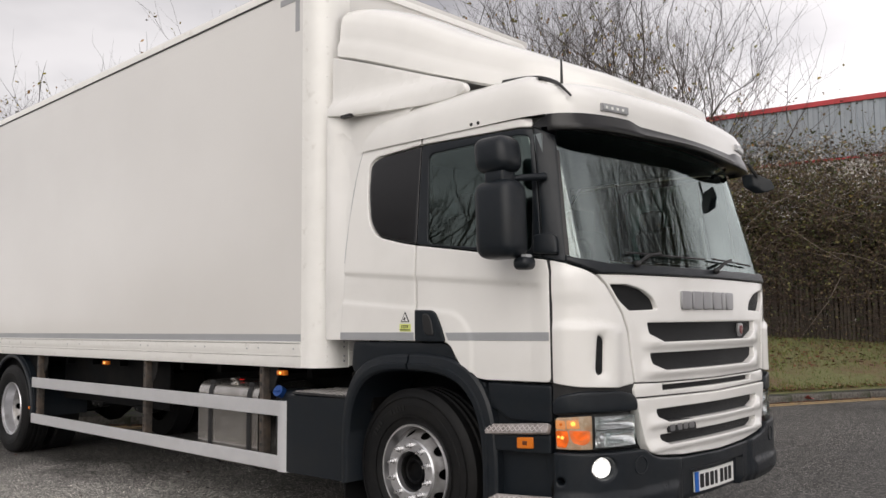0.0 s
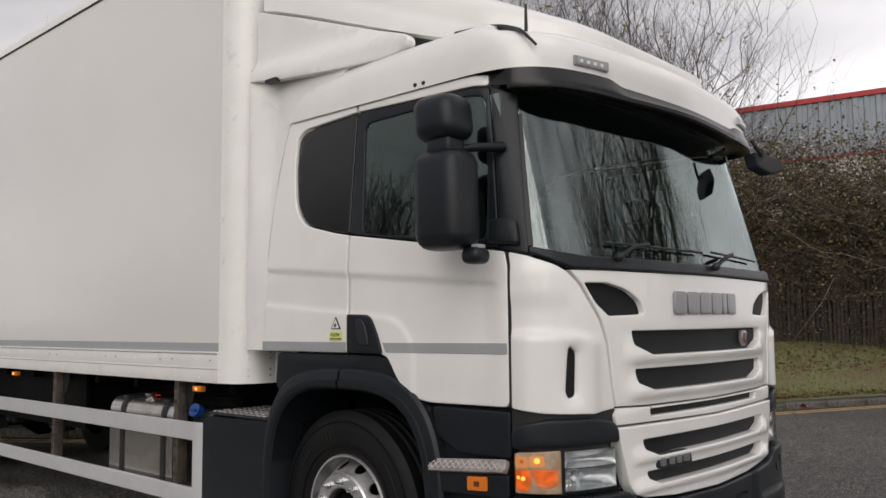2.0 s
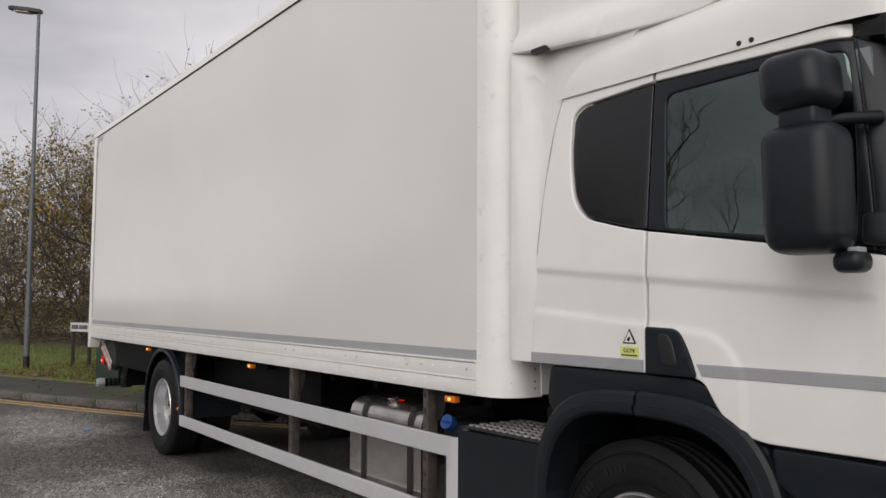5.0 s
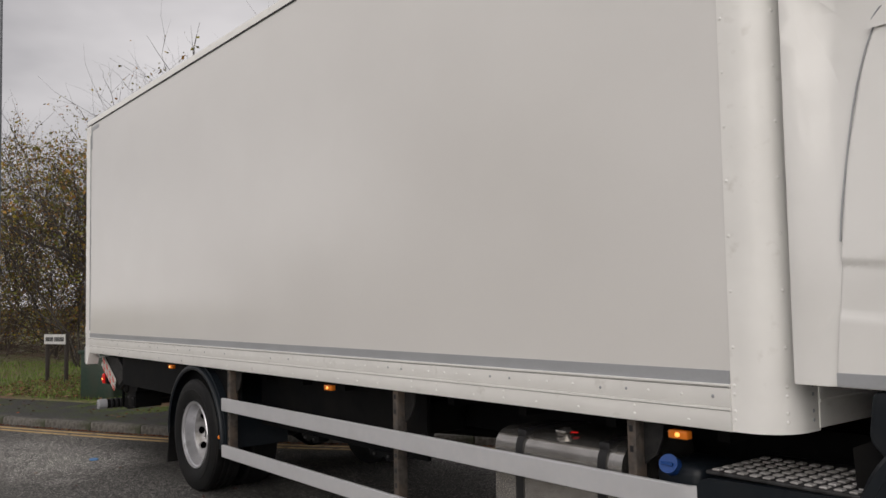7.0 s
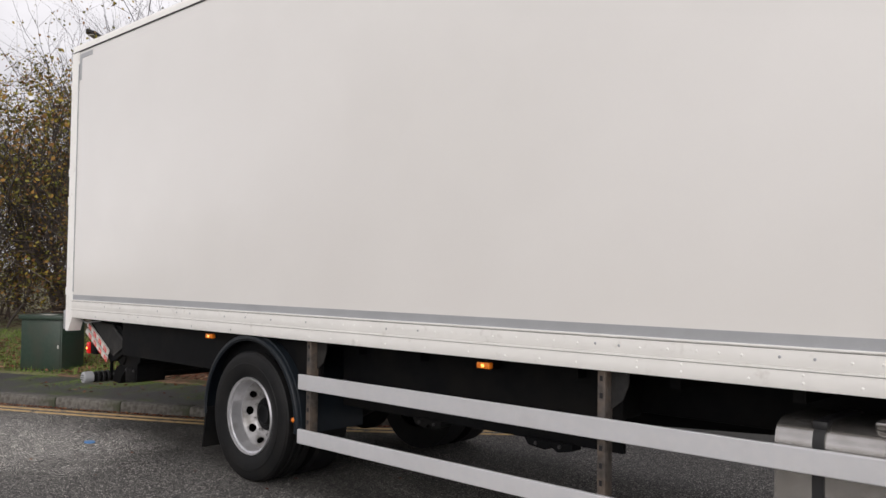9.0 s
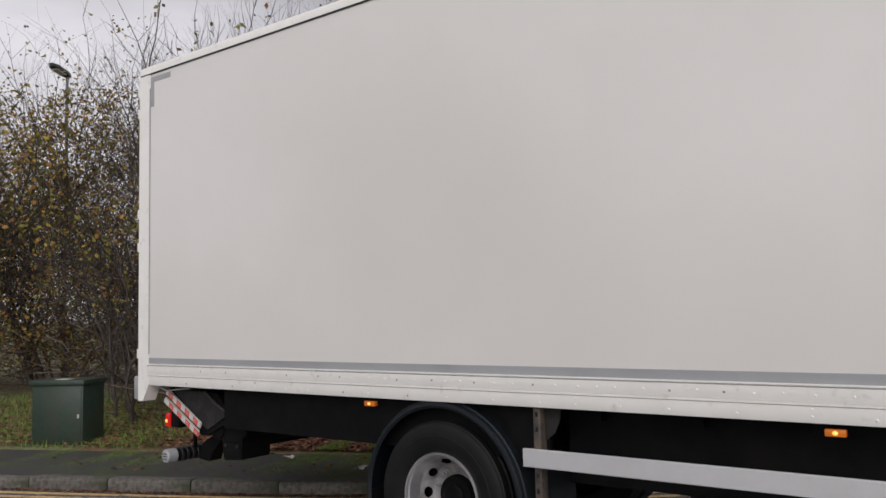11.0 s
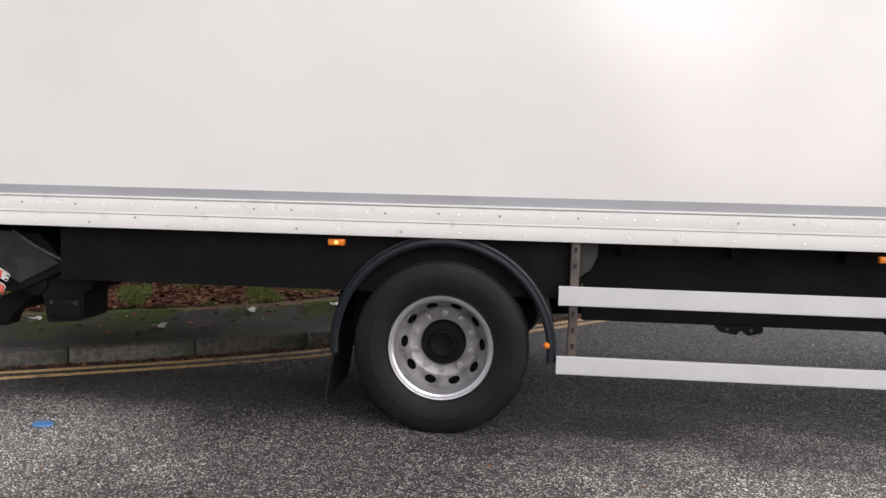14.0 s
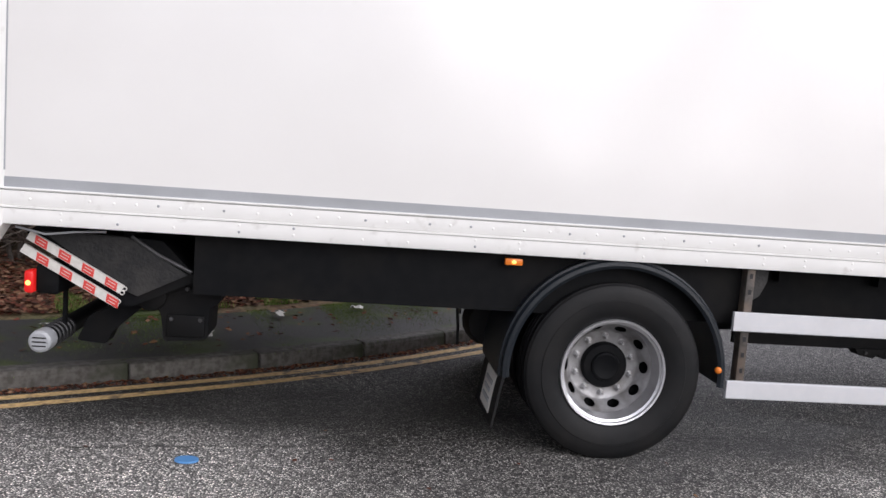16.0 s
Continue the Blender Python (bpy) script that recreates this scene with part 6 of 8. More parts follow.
pair("repeater_bulb", rounded(sx([(-3.157, 0.850), (-3.187, 0.848), (-3.187, 0.826), (-3.157, 0.828)]), 0.004), M_DARKAMBER, off=0.0175, thick=0.006, lip=0.002, parent=repeater)


M_RIB = material("worn_tread_rib", (0.66, 0.62, 0.61), 0.4, metal=0.4)
M_STEP = material("grimy_step_plate", (0.44, 0.40, 0.39), 0.5, metal=0.3, grain=(0.33, 0.30, 0.285), grain_scale=60, stain=(0.22, 0.195, 0.18), stain_scale=12)


def entry_step(z_front, z_back, x0, x1, high, out, flip):
    """A slanting tread plate with a raised lattice."""
    y = MID - 1.235
    wide = x1 - x0
    lean = Vector((0, -high, out)).normalized()

    def place(u, v, h):
        k = v / high
        p = Vector((x0 + u, y - out * (1 - k), z_back + (z_front - z_back) * u / wide - high * (1 - k))) + Vector((0, lean.y, lean.z)) * h
        if flip:
            p.y = 2 * MID - p.y
        return p
    step = link_mesh("entry_step", shaped(rounded([(0, 0), (wide, 0), (wide, high), (0, high)], 0.016), (), place, 0.0, 0.03, 0.006, 0.05), M_STEP, truck, "worn aluminium tread step")
    n = int(round(wide / 0.034))
    run = high * 0.72
    for i in range(n + 1):
        for way in (1, -1):
            a = i * wide / n
            b = a + way * run
            k0 = 0.0 if 0.012 < a < wide - 0.012 else None
            if k0 is None or not 0.012 < b < wide - 0.012:
                continue
            w = 0.0026
            link_mesh("tread_rib", shaped([(a - w, 0.010), (a + w, 0.010), (b + w, high - 0.010), (b - w, high - 0.010)], (), place, 0.0045, 0.006, 0.0, 0.3), M_RIB, step)
    link_mesh("step_box", shaped([(0.01, 0.0), (wide - 0.01, 0.0), (wide - 0.01, high), (0.01, high)], (), place, -0.025, 0.08, 0.0, 0.3), M_SEAL, step)


for flip in (False, True):
    entry_step(0.957, 0.917, -3.485, -3.012, 0.052, 0.02, flip)
    entry_step(0.575, 0.54, -3.43, -2.995, 0.085, 0.05, flip)


def arch_strip(r_in, r_out, a0, a1, y_edge, y_in, squash=0.92, nseg=40, cz=0.56):
    bm = bmesh.new()
    def pt(r, a, y):
        ca, sa = math.cos(a), math.sin(a)
        p = 3.2
        k = (abs(ca) ** p + abs(sa) ** p) ** (-1 / p)
        return Vector((-4.055 + r * ca * k * squash, y, cz + r * sa * k))
    prof = [(r_in, y_in), (r_in, y_edge + 0.02), (r_in + 0.012, y_edge + 0.004), (r_in + 0.03, y_edge), (r_in + 0.046, y_edge + 0.002), (r_in + 0.050, y_edge + 0.012), (r_out - 0.014, y_edge + 0.018), (r_out, y_edge + 0.034), (r_out + 0.005, y_in)]
    rings = [[bm.verts.new(pt(r, a, y)) for r, y in prof] for a in np.linspace(a0, a1, nseg)]
    m = len(prof)
    for a, b in zip(rings, rings[1:]):
        for k in range(m):
            bm.faces.new((a[k], a[(k + 1) % m], b[(k + 1) % m], b[k]))
    bm.faces.new(rings[0])
    bm.faces.new(rings[-1])
    bmesh.ops.recalc_face_normals(bm, faces=bm.faces[:])
    return bm


both_sides("arch_front", lambda: arch_strip(0.635, 0.74, radians(-6), radians(91), 3.955, 4.45), M_PLASTIC, label="black front wheel arch moulding")
both_sides("arch_rear", lambda: arch_strip(0.635, 0.735, radians(92.2), radians(190), 3.953, 4.45), M_PLASTIC, label="black rear half of the wheel arch")
both_sides("arch_upper", lambda: shaped(rounded([(-4.64, 1.37), (-3.80, 1.37), (-3.72, 1.335), (-3.64, 1.23), (-3.56, 1.165), (-3.47, 1.145), (-3.49, 0.95), (-3.62, 1.10), (-3.75, 1.22), (-3.9, 1.26), (-4.3, 1.26), (-4.45, 1.2), (-4.55, 1.08), (-4.66, 1.2)], 0.03), (), lambda x, z, h: Vector((x, MID - 1.205 - h, z)), 0.0, 0.05, 0.015, 0.06), M_PLASTIC, label="black moulding under the cab side")
both_sides("arch_liner", lambda: prism(bmesh.new(), [(-4.72, 0.45), (-4.68, 1.1), (-4.45, 1.2), (-3.7, 1.2), (-3.5, 1.0), (-3.42, 0.45), (-3.36, 0.45), (-3.42, 1.1), (-3.7, 1.27), (-4.5, 1.27), (-4.76, 1.15)], "y", 4.1, 4.5), M_CHASSIS)
both_sides("wheel_well", lambda: block(-4.7, -3.4, 4.5, 4.55, 0.35, 1.3), M_CHASSIS)
both_sides("arch_flap", lambda: block(-4.745, -4.735, 4.02, 4.40, 0.25, 0.5), M_RUBBER)
# Black side box behind the arch with a tread top
both_sides("side_box", lambda: prism(bmesh.new(), rounded([(-5.385, 0.43), (-5.385, 0.90), (-5.33, 0.975), (-4.70, 0.985), (-4.70, 0.44)], [0.03, 0.05, 0.05, 0.01, 0.04]), "y", MID - 1.225, MID - 0.75), M_PLASTIC, label="black plastic side box")
top_plate = both_sides("catwalk", lambda: block(-5.33, -4.70, MID - 1.2, MID - 0.7, 0.985, 1.0, 0.004), M_STEELEDGE, label="galvanised tread plate on the side box")
for i in range(11):
    for j in range(6):
        cx, cy = -5.29 + i * 0.056, MID - 1.17 + j * 0.07
        link_mesh("tread_stud", block(cx - 0.016, cx + 0.016, cy - 0.02, cy + 0.02, 1.0, 1.008, 0.003, 1), M_TREAD, top_plate[0])

# Cab interior seen through the glass
cabin = empty("cab_interior", (-3.6, MID, 1.5), truck)
link_mesh("cabin_floor", block(-4.5, -2.9, MID - 1.1, MID + 1.1, 1.2, 1.3), M_INTERIOR, cabin)
link_mesh("cabin_back", block(-4.5, -4.45, MID - 1.1, MID + 1.1, 1.3, 2.7), M_INTERIOR, cabin)
link_mesh("dashboard", block(-3.25, -2.82, MID - 1.05, MID + 1.05, 1.45, 1.76, 0.06, 3), M_SEAT, cabin)
for y in (MID - 0.62, MID + 0.62):
    seat = soft_block(-4.05, -3.90, y - 0.26, y + 0.26, 1.5, 2.2, 0.06, -0.1)
    link_mesh("seat_back", seat, M_SEAT, cabin, "dark fabric seat back")
    link_mesh("headrest", soft_block(-4.10, -3.98, y - 0.15, y + 0.15, 2.15, 2.36, 0.05), M_SEAT, cabin)
    link_mesh("seat_base", soft_block(-3.95, -3.45, y - 0.27, y + 0.27, 1.36, 1.56, 0.06), M_SEAT, cabin)
bm = bmesh.new()
ring = [Vector((-3.30 + 0.11 * math.cos(a), MID - 0.62 + 0.23 * math.sin(a), 1.80 + 0.2 * math.cos(a))) for a in np.linspace(0, 6.2832, 25)]
tube(bm, ring, 0.017, 8, cap=False)
link_mesh("steering_wheel", bm, M_SEAL, cabin)
link_mesh("headliner", block(-4.5, -3.1, MID - 1.08, MID + 1.08, 2.62, 2.66), M_INTERIOR, cabin)
both_sides("pillar_trim", lambda: prism(bmesh.new(), [(-3.16, 1.8), (-3.02, 1.8), (-3.10, 2.55), (-3.24, 2.55)], "y", MID - 1.14, MID - 1.02), material("pale_pillar_trim", (0.22, 0.25, 0.26), 0.6), cabin)

CAB_SHIFT = Vector((0, 0, 0))

# ---- ground, road and verge ----
def aggregate(name, dark, pale, scale, wet, pale_lift=0.78):
    """Asphalt with stone chips, broad damp and worn areas."""
    m = material(name, dark, 0.5)
    n, l = m.node_tree.nodes, m.node_tree.links
    b = n["Principled BSDF"]
    co = n.new("ShaderNodeTexCoord")
    vo = n.new("ShaderNodeTexVoronoi")
    vo.inputs["Scale"].default_value = scale
    l.new(co.outputs["Object"], vo.inputs["Vector"])
    sep = n.new("ShaderNodeSeparateColor")
    l.new(vo.outputs["Color"], sep.inputs[0])
    chips = n.new("ShaderNodeValToRGB")
    chips.color_ramp.elements[0].position, chips.color_ramp.elements[0].color = 0.0, (*dark, 1)
    chips.color_ramp.elements[1].position, chips.color_ramp.elements[1].color = 1.0, (*pale, 1)
    e = chips.color_ramp.elements.new(0.55)
    e.color = (*[a * 0.30 for a in pale], 1)
    l.new(sep.outputs[0], chips.inputs["Fac"])
    broad = n.new("ShaderNodeTexNoise")
    broad.inputs["Scale"].default_value, broad.inputs["Detail"].default_value = 0.55, 4
    l.new(co.outputs["Object"], broad.inputs["Vector"])
    # paler stretches by the parked truck, drier and with open-sky brightness painted in, a wet stain by its front
    # wheel, darker patches under it
    fine = n.new("ShaderNodeTexNoise")
    fine.inputs["Scale"].default_value, fine.inputs["Detail"].default_value = 2.2, 5
    l.new(co.outputs["Object"], fine.inputs["Vector"])
    level = broad.outputs["Fac"]
    for (cx, cy), (wx, wy), amount in (((-6.6, 3.0), (0.30, 0.54), 1.6 * pale_lift), ((-13.6, 3.45), (0.62, 1.35), 1.25 * pale_lift), ((-4.95, 4.05), (1.25, 2.2), -0.55), ((-12.5, 4.75), (0.50, 1.9), -0.34), ((-8.7, 4.25), (0.55, 1.7), -0.34)):
        at, warp, length, fac, total = n.new("ShaderNodeVectorMath"), n.new("ShaderNodeVectorMath"), n.new("ShaderNodeVectorMath"), n.new("ShaderNodeMapRange"), n.new("ShaderNodeMath")
        at.operation, warp.operation, length.operation = "MULTIPLY_ADD", "MULTIPLY_ADD", "LENGTH"
        at.inputs[1].default_value, at.inputs[2].default_value = (wx, wy, 0.0), (-wx * cx - 0.6, -wy * cy - 0.6, 0.0)
        warp.inputs[1].default_value = (1.2, 1.2, 0.0)
        l.new(co.outputs["Object"], at.inputs[0])
        l.new(fine.outputs["Color"], warp.inputs[0])
        l.new(at.outputs[0], warp.inputs[2])
        l.new(warp.outputs[0], length.inputs[0])
        fac.inputs[1].default_value, fac.inputs[2].default_value, fac.inputs[3].default_value, fac.inputs[4].default_value = 0.38, 1.45, amount, 0.0
        fac.interpolation_type = "SMOOTHSTEP"
        l.new(length.outputs["Value"], fac.inputs[0])
        l.new(fac.outputs[0], total.inputs[0])
        l.new(level, total.inputs[1])
        level = total.outputs[0]
    br = n.new("ShaderNodeMapRange")
    br.inputs[1].default_value, br.inputs[2].default_value, br.inputs[3].default_value, br.inputs[4].default_value = 0.38, 0.64, 0.96, 1.46
    br.clamp = False
    l.new(level, br.inputs[0])
    gap = n.new("ShaderNodeMapRange")
    gap.inputs[1].default_value, gap.inputs[2].default_value = 0.30, 0.60
    l.new(vo.outputs["Distance"], gap.inputs[0])
    pit = n.new("ShaderNodeMixRGB")
    l.new(gap.outputs[0], pit.inputs[0])
    l.new(chips.outputs["Color"], pit.inputs[1])
    pit.inputs[2].default_value = (*[a * 0.45 for a in dark], 1)
    # worn and clogged patches a hand's width across
    worn, wr, both = n.new("ShaderNodeTexNoise"), n.new("ShaderNodeMapRange"), n.new("ShaderNodeMath")
    worn.inputs["Scale"].default_value, worn.inputs["Detail"].default_value, worn.inputs["Roughness"].default_value = 17, 7, 0.7
    wr.inputs[1].default_value, wr.inputs[2].default_value, wr.inputs[3].default_value, wr.inputs[4].default_value = 0.36, 0.66, 0.58, 1.38
    both.operation = "MULTIPLY"
    l.new(co.outputs["Object"], worn.inputs["Vector"])
    l.new(worn.outputs["Fac"], wr.inputs[0])
    l.new(wr.outputs[0], both.inputs[0])
    floor_at = n.new("ShaderNodeMath")
    floor_at.operation = "MAXIMUM"
    floor_at.inputs[1].default_value = 0.18
    l.new(br.outputs[0], floor_at.inputs[0])
    hsv = n.new("ShaderNodeHueSaturation")
    l.new(pit.outputs[0], hsv.inputs["Color"])
    l.new(floor_at.outputs[0], both.inputs[1])
    l.new(both.outputs[0], hsv.inputs["Value"])
    l.new(hsv.outputs[0], b.inputs["Base Color"])
    rr = n.new("ShaderNodeMapRange")
    rr.inputs[1].default_value, rr.inputs[2].default_value, rr.inputs[3].default_value, rr.inputs[4].default_value = 0.38, 0.64, wet, 0.74
    l.new(level, rr.inputs[0])
    l.new(rr.outputs[0], b.inputs["Roughness"])
    add = n.new("ShaderNodeMath")
    add.operation = "SUBTRACT"
    l.new(sep.outputs[1], add.inputs[0])
    l.new(vo.outputs["Distance"], add.inputs[1])
    bp = n.new("ShaderNodeBump")
    b.inputs["Specular IOR Level"].default_value = 0.38
    bp.inputs["Strength"].default_value, bp.inputs["Distance"].default_value = 0.9, 0.009
    l.new(add.outputs[0], bp.inputs["Height"])
    l.new(bp.outputs["Normal"], b.inputs["Normal"])
    return m


M_ROAD = aggregate("worn_asphalt", (0.060, 0.0575, 0.055), (0.55, 0.528, 0.485), 96, 0.54)
M_PAVE = material("dark_footway_asphalt", (0.036, 0.036, 0.035), 0.55, grain=(0.056, 0.055, 0.051), grain_scale=60, stain=(0.050, 0.066, 0.018), stain_scale=2.6, stain_lo=0.50, stain_hi=0.66, bump=0.5, bump_scale=90)
M_KERB = material("concrete_kerb", (0.128, 0.120, 0.108), 0.75, grain=(0.070, 0.064, 0.055), grain_scale=22, stain=(0.040, 0.045, 0.024), stain_scale=3.4, stain_lo=0.46, stain_hi=0.66, bump=0.4, bump_scale=60, per_piece=0.18)
M_LINE = material("yellow_road_paint", (0.68, 0.47, 0.21), 0.6, grain=(0.46, 0.31, 0.14), grain_scale=28, stain=(0.13, 0.10, 0.07), stain_scale=8, stain_lo=0.56, stain_hi=0.68, bump=0.5, bump_scale=70)
M_GRASS = material("leafy_grass", (0.115, 0.122, 0.045), 0.85, grain=(0.17, 0.17, 0.07), grain_scale=14, stain=(0.15, 0.092, 0.055), stain_scale=1.6, bump=1.0, bump_scale=25)
M_LITTER = material("leaf_litter", (0.10, 0.06, 0.035), 0.85, grain=(0.19, 0.11, 0.06), grain_scale=22, stain=(0.07, 0.10, 0.03), stain_scale=1.4, bump=1.0, bump_scale=30)

KERB_LINE = [(-75, -22), (-55, -13.5), (-40, -6.6), (-30, -2.35), (-22, 1.1), (-17.0, 3.28), (-14.3, 4.55), (-12.4, 5.6), (-10.95, 6.75), (-9.4, 8.25), (-8.1, 10.1), (-7.05, 12.2), (-6.05, 14.4), (-5.0, 16.7), (-2, 23), (2, 31), (10, 47)]
line = [Vector((p.x, p.y, 0)) for p in smooth_line([(a, b, 0) for a, b in KERB_LINE], 10)]
normals = []
for i, p in enumerate(line):
    d = (line[min(i + 1, len(line) - 1)] - line[max(i - 1, 0)]).normalized()
    normals.append(Vector((-d.y, d.x, 0)))


def along(i, off, z):
    p = line[i] + normals[i] * off
    return Vector((p.x, p.y, z + rise(max(-40.0, min(20.0, p.x)))))


def ribbon(offsets, first=0, last=None):
    """A strip along the kerb line; offsets: (distance to its left, height) or functions of the point's number."""
    bm = bmesh.new()
    last = len(line) if last is None else last
    rows_ = []
    for i in range(first, last):
        row = [o(i) if callable(o) else o for o in offsets]
        rows_.append([bm.verts.new(along(i, a, z)) for a, z in row])
    for a, b in zip(rows_, rows_[1:]):
        for k in range(len(a) - 1):
            bm.faces.new((a[k], b[k], b[k + 1], a[k + 1]))
    bmesh.ops.recalc_face_normals(bm, faces=bm.faces[:])
    bm.normal_update()
    if sum(f.normal.z for f in bm.faces) < 0:
        bmesh.ops.reverse_faces(bm, faces=bm.faces[:])
    return bm


bm = bmesh.new()
gs = [-900, -300, -120, -60, -40, -20, 0, 20, 60, 120, 300, 900]
gv = [[bm.verts.new((x, y, -0.10 + rise(max(-40.0, min(20.0, x))))) for y in gs] for x in gs]
for i in range(len(gs) - 1):
    for j in range(len(gs) - 1):
        bm.faces.new((gv[i][j], gv[i + 1][j], gv[i + 1][j + 1], gv[i][j + 1]))
tagged(link_mesh("ground", bm, M_GRASS), "rough autumn grass and soil", "ground", kind="structure")
road = tagged(link_mesh("road", ribbon([(0.30, 0.0), (-1.0, 0.0), (-6.0, 0.0), (-11.0, 0.0), (-15.0, 0.0)]), M_ROAD), "damp coarse grey asphalt road", "road", kind="structure")
for off in (-0.072, 0.095):
    tagged(link_mesh("road_line", ribbon([(off + 0.042, 0.004), (off - 0.042, 0.004)]), M_LINE), "worn yellow no-parking line along the kerb", "road marking", "double yellow lines", "structure")


def verge_z(i, d):
    """Height of the verge d metres behind the kerb."""
    p = line[i]
    right = ease(9.0, 14.0, p.y)
    left = 0.12 + 0.03 * ease(2.0, 5.0, d) + 0.25 * ease(3.0, 9.0, d)
    bank = 0.12 + 0.95 * ease(0.3, 5.6, d)
    return left + (bank - left) * right


def pave_w(i):
    return 1.86 - 0.18 * ease(4.0, 6.0, line[i].y) - 1.12 * ease(8.0, 12.0, line[i].y)


tagged(link_mesh("pavement", ribbon([(0.405, 0.117), lambda i: (pave_w(i) * 0.6, 0.124), lambda i: (pave_w(i), 0.125)]), M_PAVE), "damp dark asphalt footway with moss at its edge", "pavement", kind="structure")
verge = tagged(link_mesh("verge", ribbon([lambda i: (pave_w(i) - 0.04, 0.10), lambda i: (pave_w(i) + 0.12, 0.15)] + [(lambda i, d=d: (max(d, pave_w(i) + 0.2), verge_z(i, d) + 0.03)) for d in (2.4, 2.8, 3.2, 3.7, 4.3, 5.0, 5.8, 6.8, 8.0)] + [lambda i: (11.0, verge_z(i, 9.0)), lambda i: (13.0, verge_z(i, 9.0))], 0, 150), [M_GRASS, M_LITTER]), "grass verge giving way to brown leaf litter", "verge", kind="structure")
for f in verge.data.polygons:
    if -17.4 < f.center.x < -8.0 and f.center.y < 13.0:
        f.material_index = 1

# Kerbstones
kerb = tagged(empty("kerb", tuple(along(60, 0.4, 0))), "weathered concrete kerb", "kerb", kind="structure")
kl = [line[0] + normals[0] * 0.27]
dist = [0.0]
for i in range(1, len(line)):
    q = line[i] + normals[i] * 0.27
    dist.append(dist[-1] + (q - kl[-1]).length)
    kl.append(q)
dist = np.array(dist)
kx, ky = np.array([p.x for p in kl]), np.array([p.y for p in kl])


def stone(length):
    bm = bmesh.new()
    pts = [(-0.005, -0.1), (0.0, 0.085), (0.012, 0.112), (0.03, 0.12), (0.142, 0.12), (0.142, -0.1)]
    prism(bm, pts, "x", -length / 2, length / 2)
    bmesh.ops.bevel(bm, geom=[e for e in bm.edges if abs(e.verts[0].co.x - e.verts[1].co.x) < 1e-4], offset=0.006, segments=1, affect="EDGES")
    me = bpy.data.meshes.new("kerbstone")
    bm.to_mesh(me)
    bm.free()
    me.materials.append(M_KERB)
    return me


stone_mesh = stone(0.905)
rng = random.Random(8)
d0 = dist[0] + 30
while d0 < dist[-1] - 5:
    x, y = np.interp(d0, dist, kx), np.interp(d0, dist, ky)
    xa, ya = np.interp(d0 + 0.45, dist, kx), np.interp(d0 + 0.45, dist, ky)
    ang = math.atan2(ya - y, xa - x)
    placed("kerbstone", stone_mesh, (x, y, rise(max(-40.0, min(20.0, x))) + rng.uniform(-0.006, 0.004)), kerb, (0, rng.uniform(-0.004, 0.004), ang + rng.uniform(-0.006, 0.006)))
    d0 += 0.915


# ---- trees and shrubs ----
M_BARK = material("grey_brown_bark", (0.075, 0.062, 0.052), 0.85, grain=(0.045, 0.038, 0.032), grain_scale=14, bump=0.6, bump_scale=30)
M_DARKTWIG = material("dark_bare_twigs", (0.050, 0.039, 0.034), 0.85, grain=(0.032, 0.026, 0.023), grain_scale=9)
M_TWIG = material("thin_bare_twigs", (0.098, 0.066, 0.050), 0.85, grain=(0.062, 0.043, 0.034), grain_scale=9)


M_PALESTEM = material("pale_dry_stems", (0.23, 0.19, 0.155), 0.85, grain=(0.14, 0.11, 0.09), grain_scale=9)


def leaf_material(name, cols):
    m = material(name, cols[0], 0.85, spec=0.15)
    n, l = m.node_tree.nodes, m.node_tree.links
    b = n["Principled BSDF"]
    geo, ramp = n.new("ShaderNodeNewGeometry"), n.new("ShaderNodeValToRGB")
    ramp.color_ramp.interpolation = "CONSTANT"
    while len(ramp.color_ramp.elements) < len(cols):
        ramp.color_ramp.elements.new(0.5)
    for k, c in enumerate(cols):
        ramp.color_ramp.elements[k].position = k / len(cols)
        ramp.color_ramp.elements[k].color = (*c, 1)
    l.new(geo.outputs["Random Per Island"], ramp.inputs["Fac"])
    l.new(ramp.outputs["Color"], b.inputs["Base Color"])
    b.inputs["Subsurface Weight"].default_value = 0.0
    return m


M_LEAF_AUTUMN = leaf_material("autumn_leaves", [(0.29, 0.22, 0.04), (0.19, 0.17, 0.04), (0.31, 0.175, 0.05), (0.12, 0.11, 0.036), (0.22, 0.115, 0.045), (0.15, 0.145, 0.036)])
M_LEAF_IVY = leaf_material("ivy_leaves", [(0.07, 0.082, 0.038), (0.09, 0.098, 0.044), (0.15, 0.125, 0.06), (0.125, 0.094, 0.064), (0.165, 0.12, 0.075), (0.058, 0.066, 0.033), (0.19, 0.18, 0.075), (0.11, 0.078, 0.054)])
M_LEAF_DEEP = leaf_material("shade_dark_inner_leaves", [(0.030, 0.036, 0.018), (0.042, 0.045, 0.022), (0.05, 0.042, 0.026), (0.025, 0.028, 0.016)])
M_LEAF_YELLOW = leaf_material("yellow_green_leaves", [(0.30, 0.29, 0.05), (0.22, 0.25, 0.05), (0.34, 0.30, 0.07), (0.16, 0.18, 0.04)])
M_LEAF_FLUFF = leaf_material("grey_seed_fluff", [(0.42, 0.40, 0.37), (0.30, 0.27, 0.24), (0.50, 0.49, 0.46), (0.22, 0.15, 0.10)])
M_LEAF_FALLEN = leaf_material("fallen_leaves", [(0.20, 0.078, 0.048), (0.11, 0.046, 0.030), (0.28, 0.16, 0.10), (0.055, 0.030, 0.022), (0.23, 0.13, 0.07), (0.16, 0.056, 0.036), (0.075, 0.034, 0.025)])
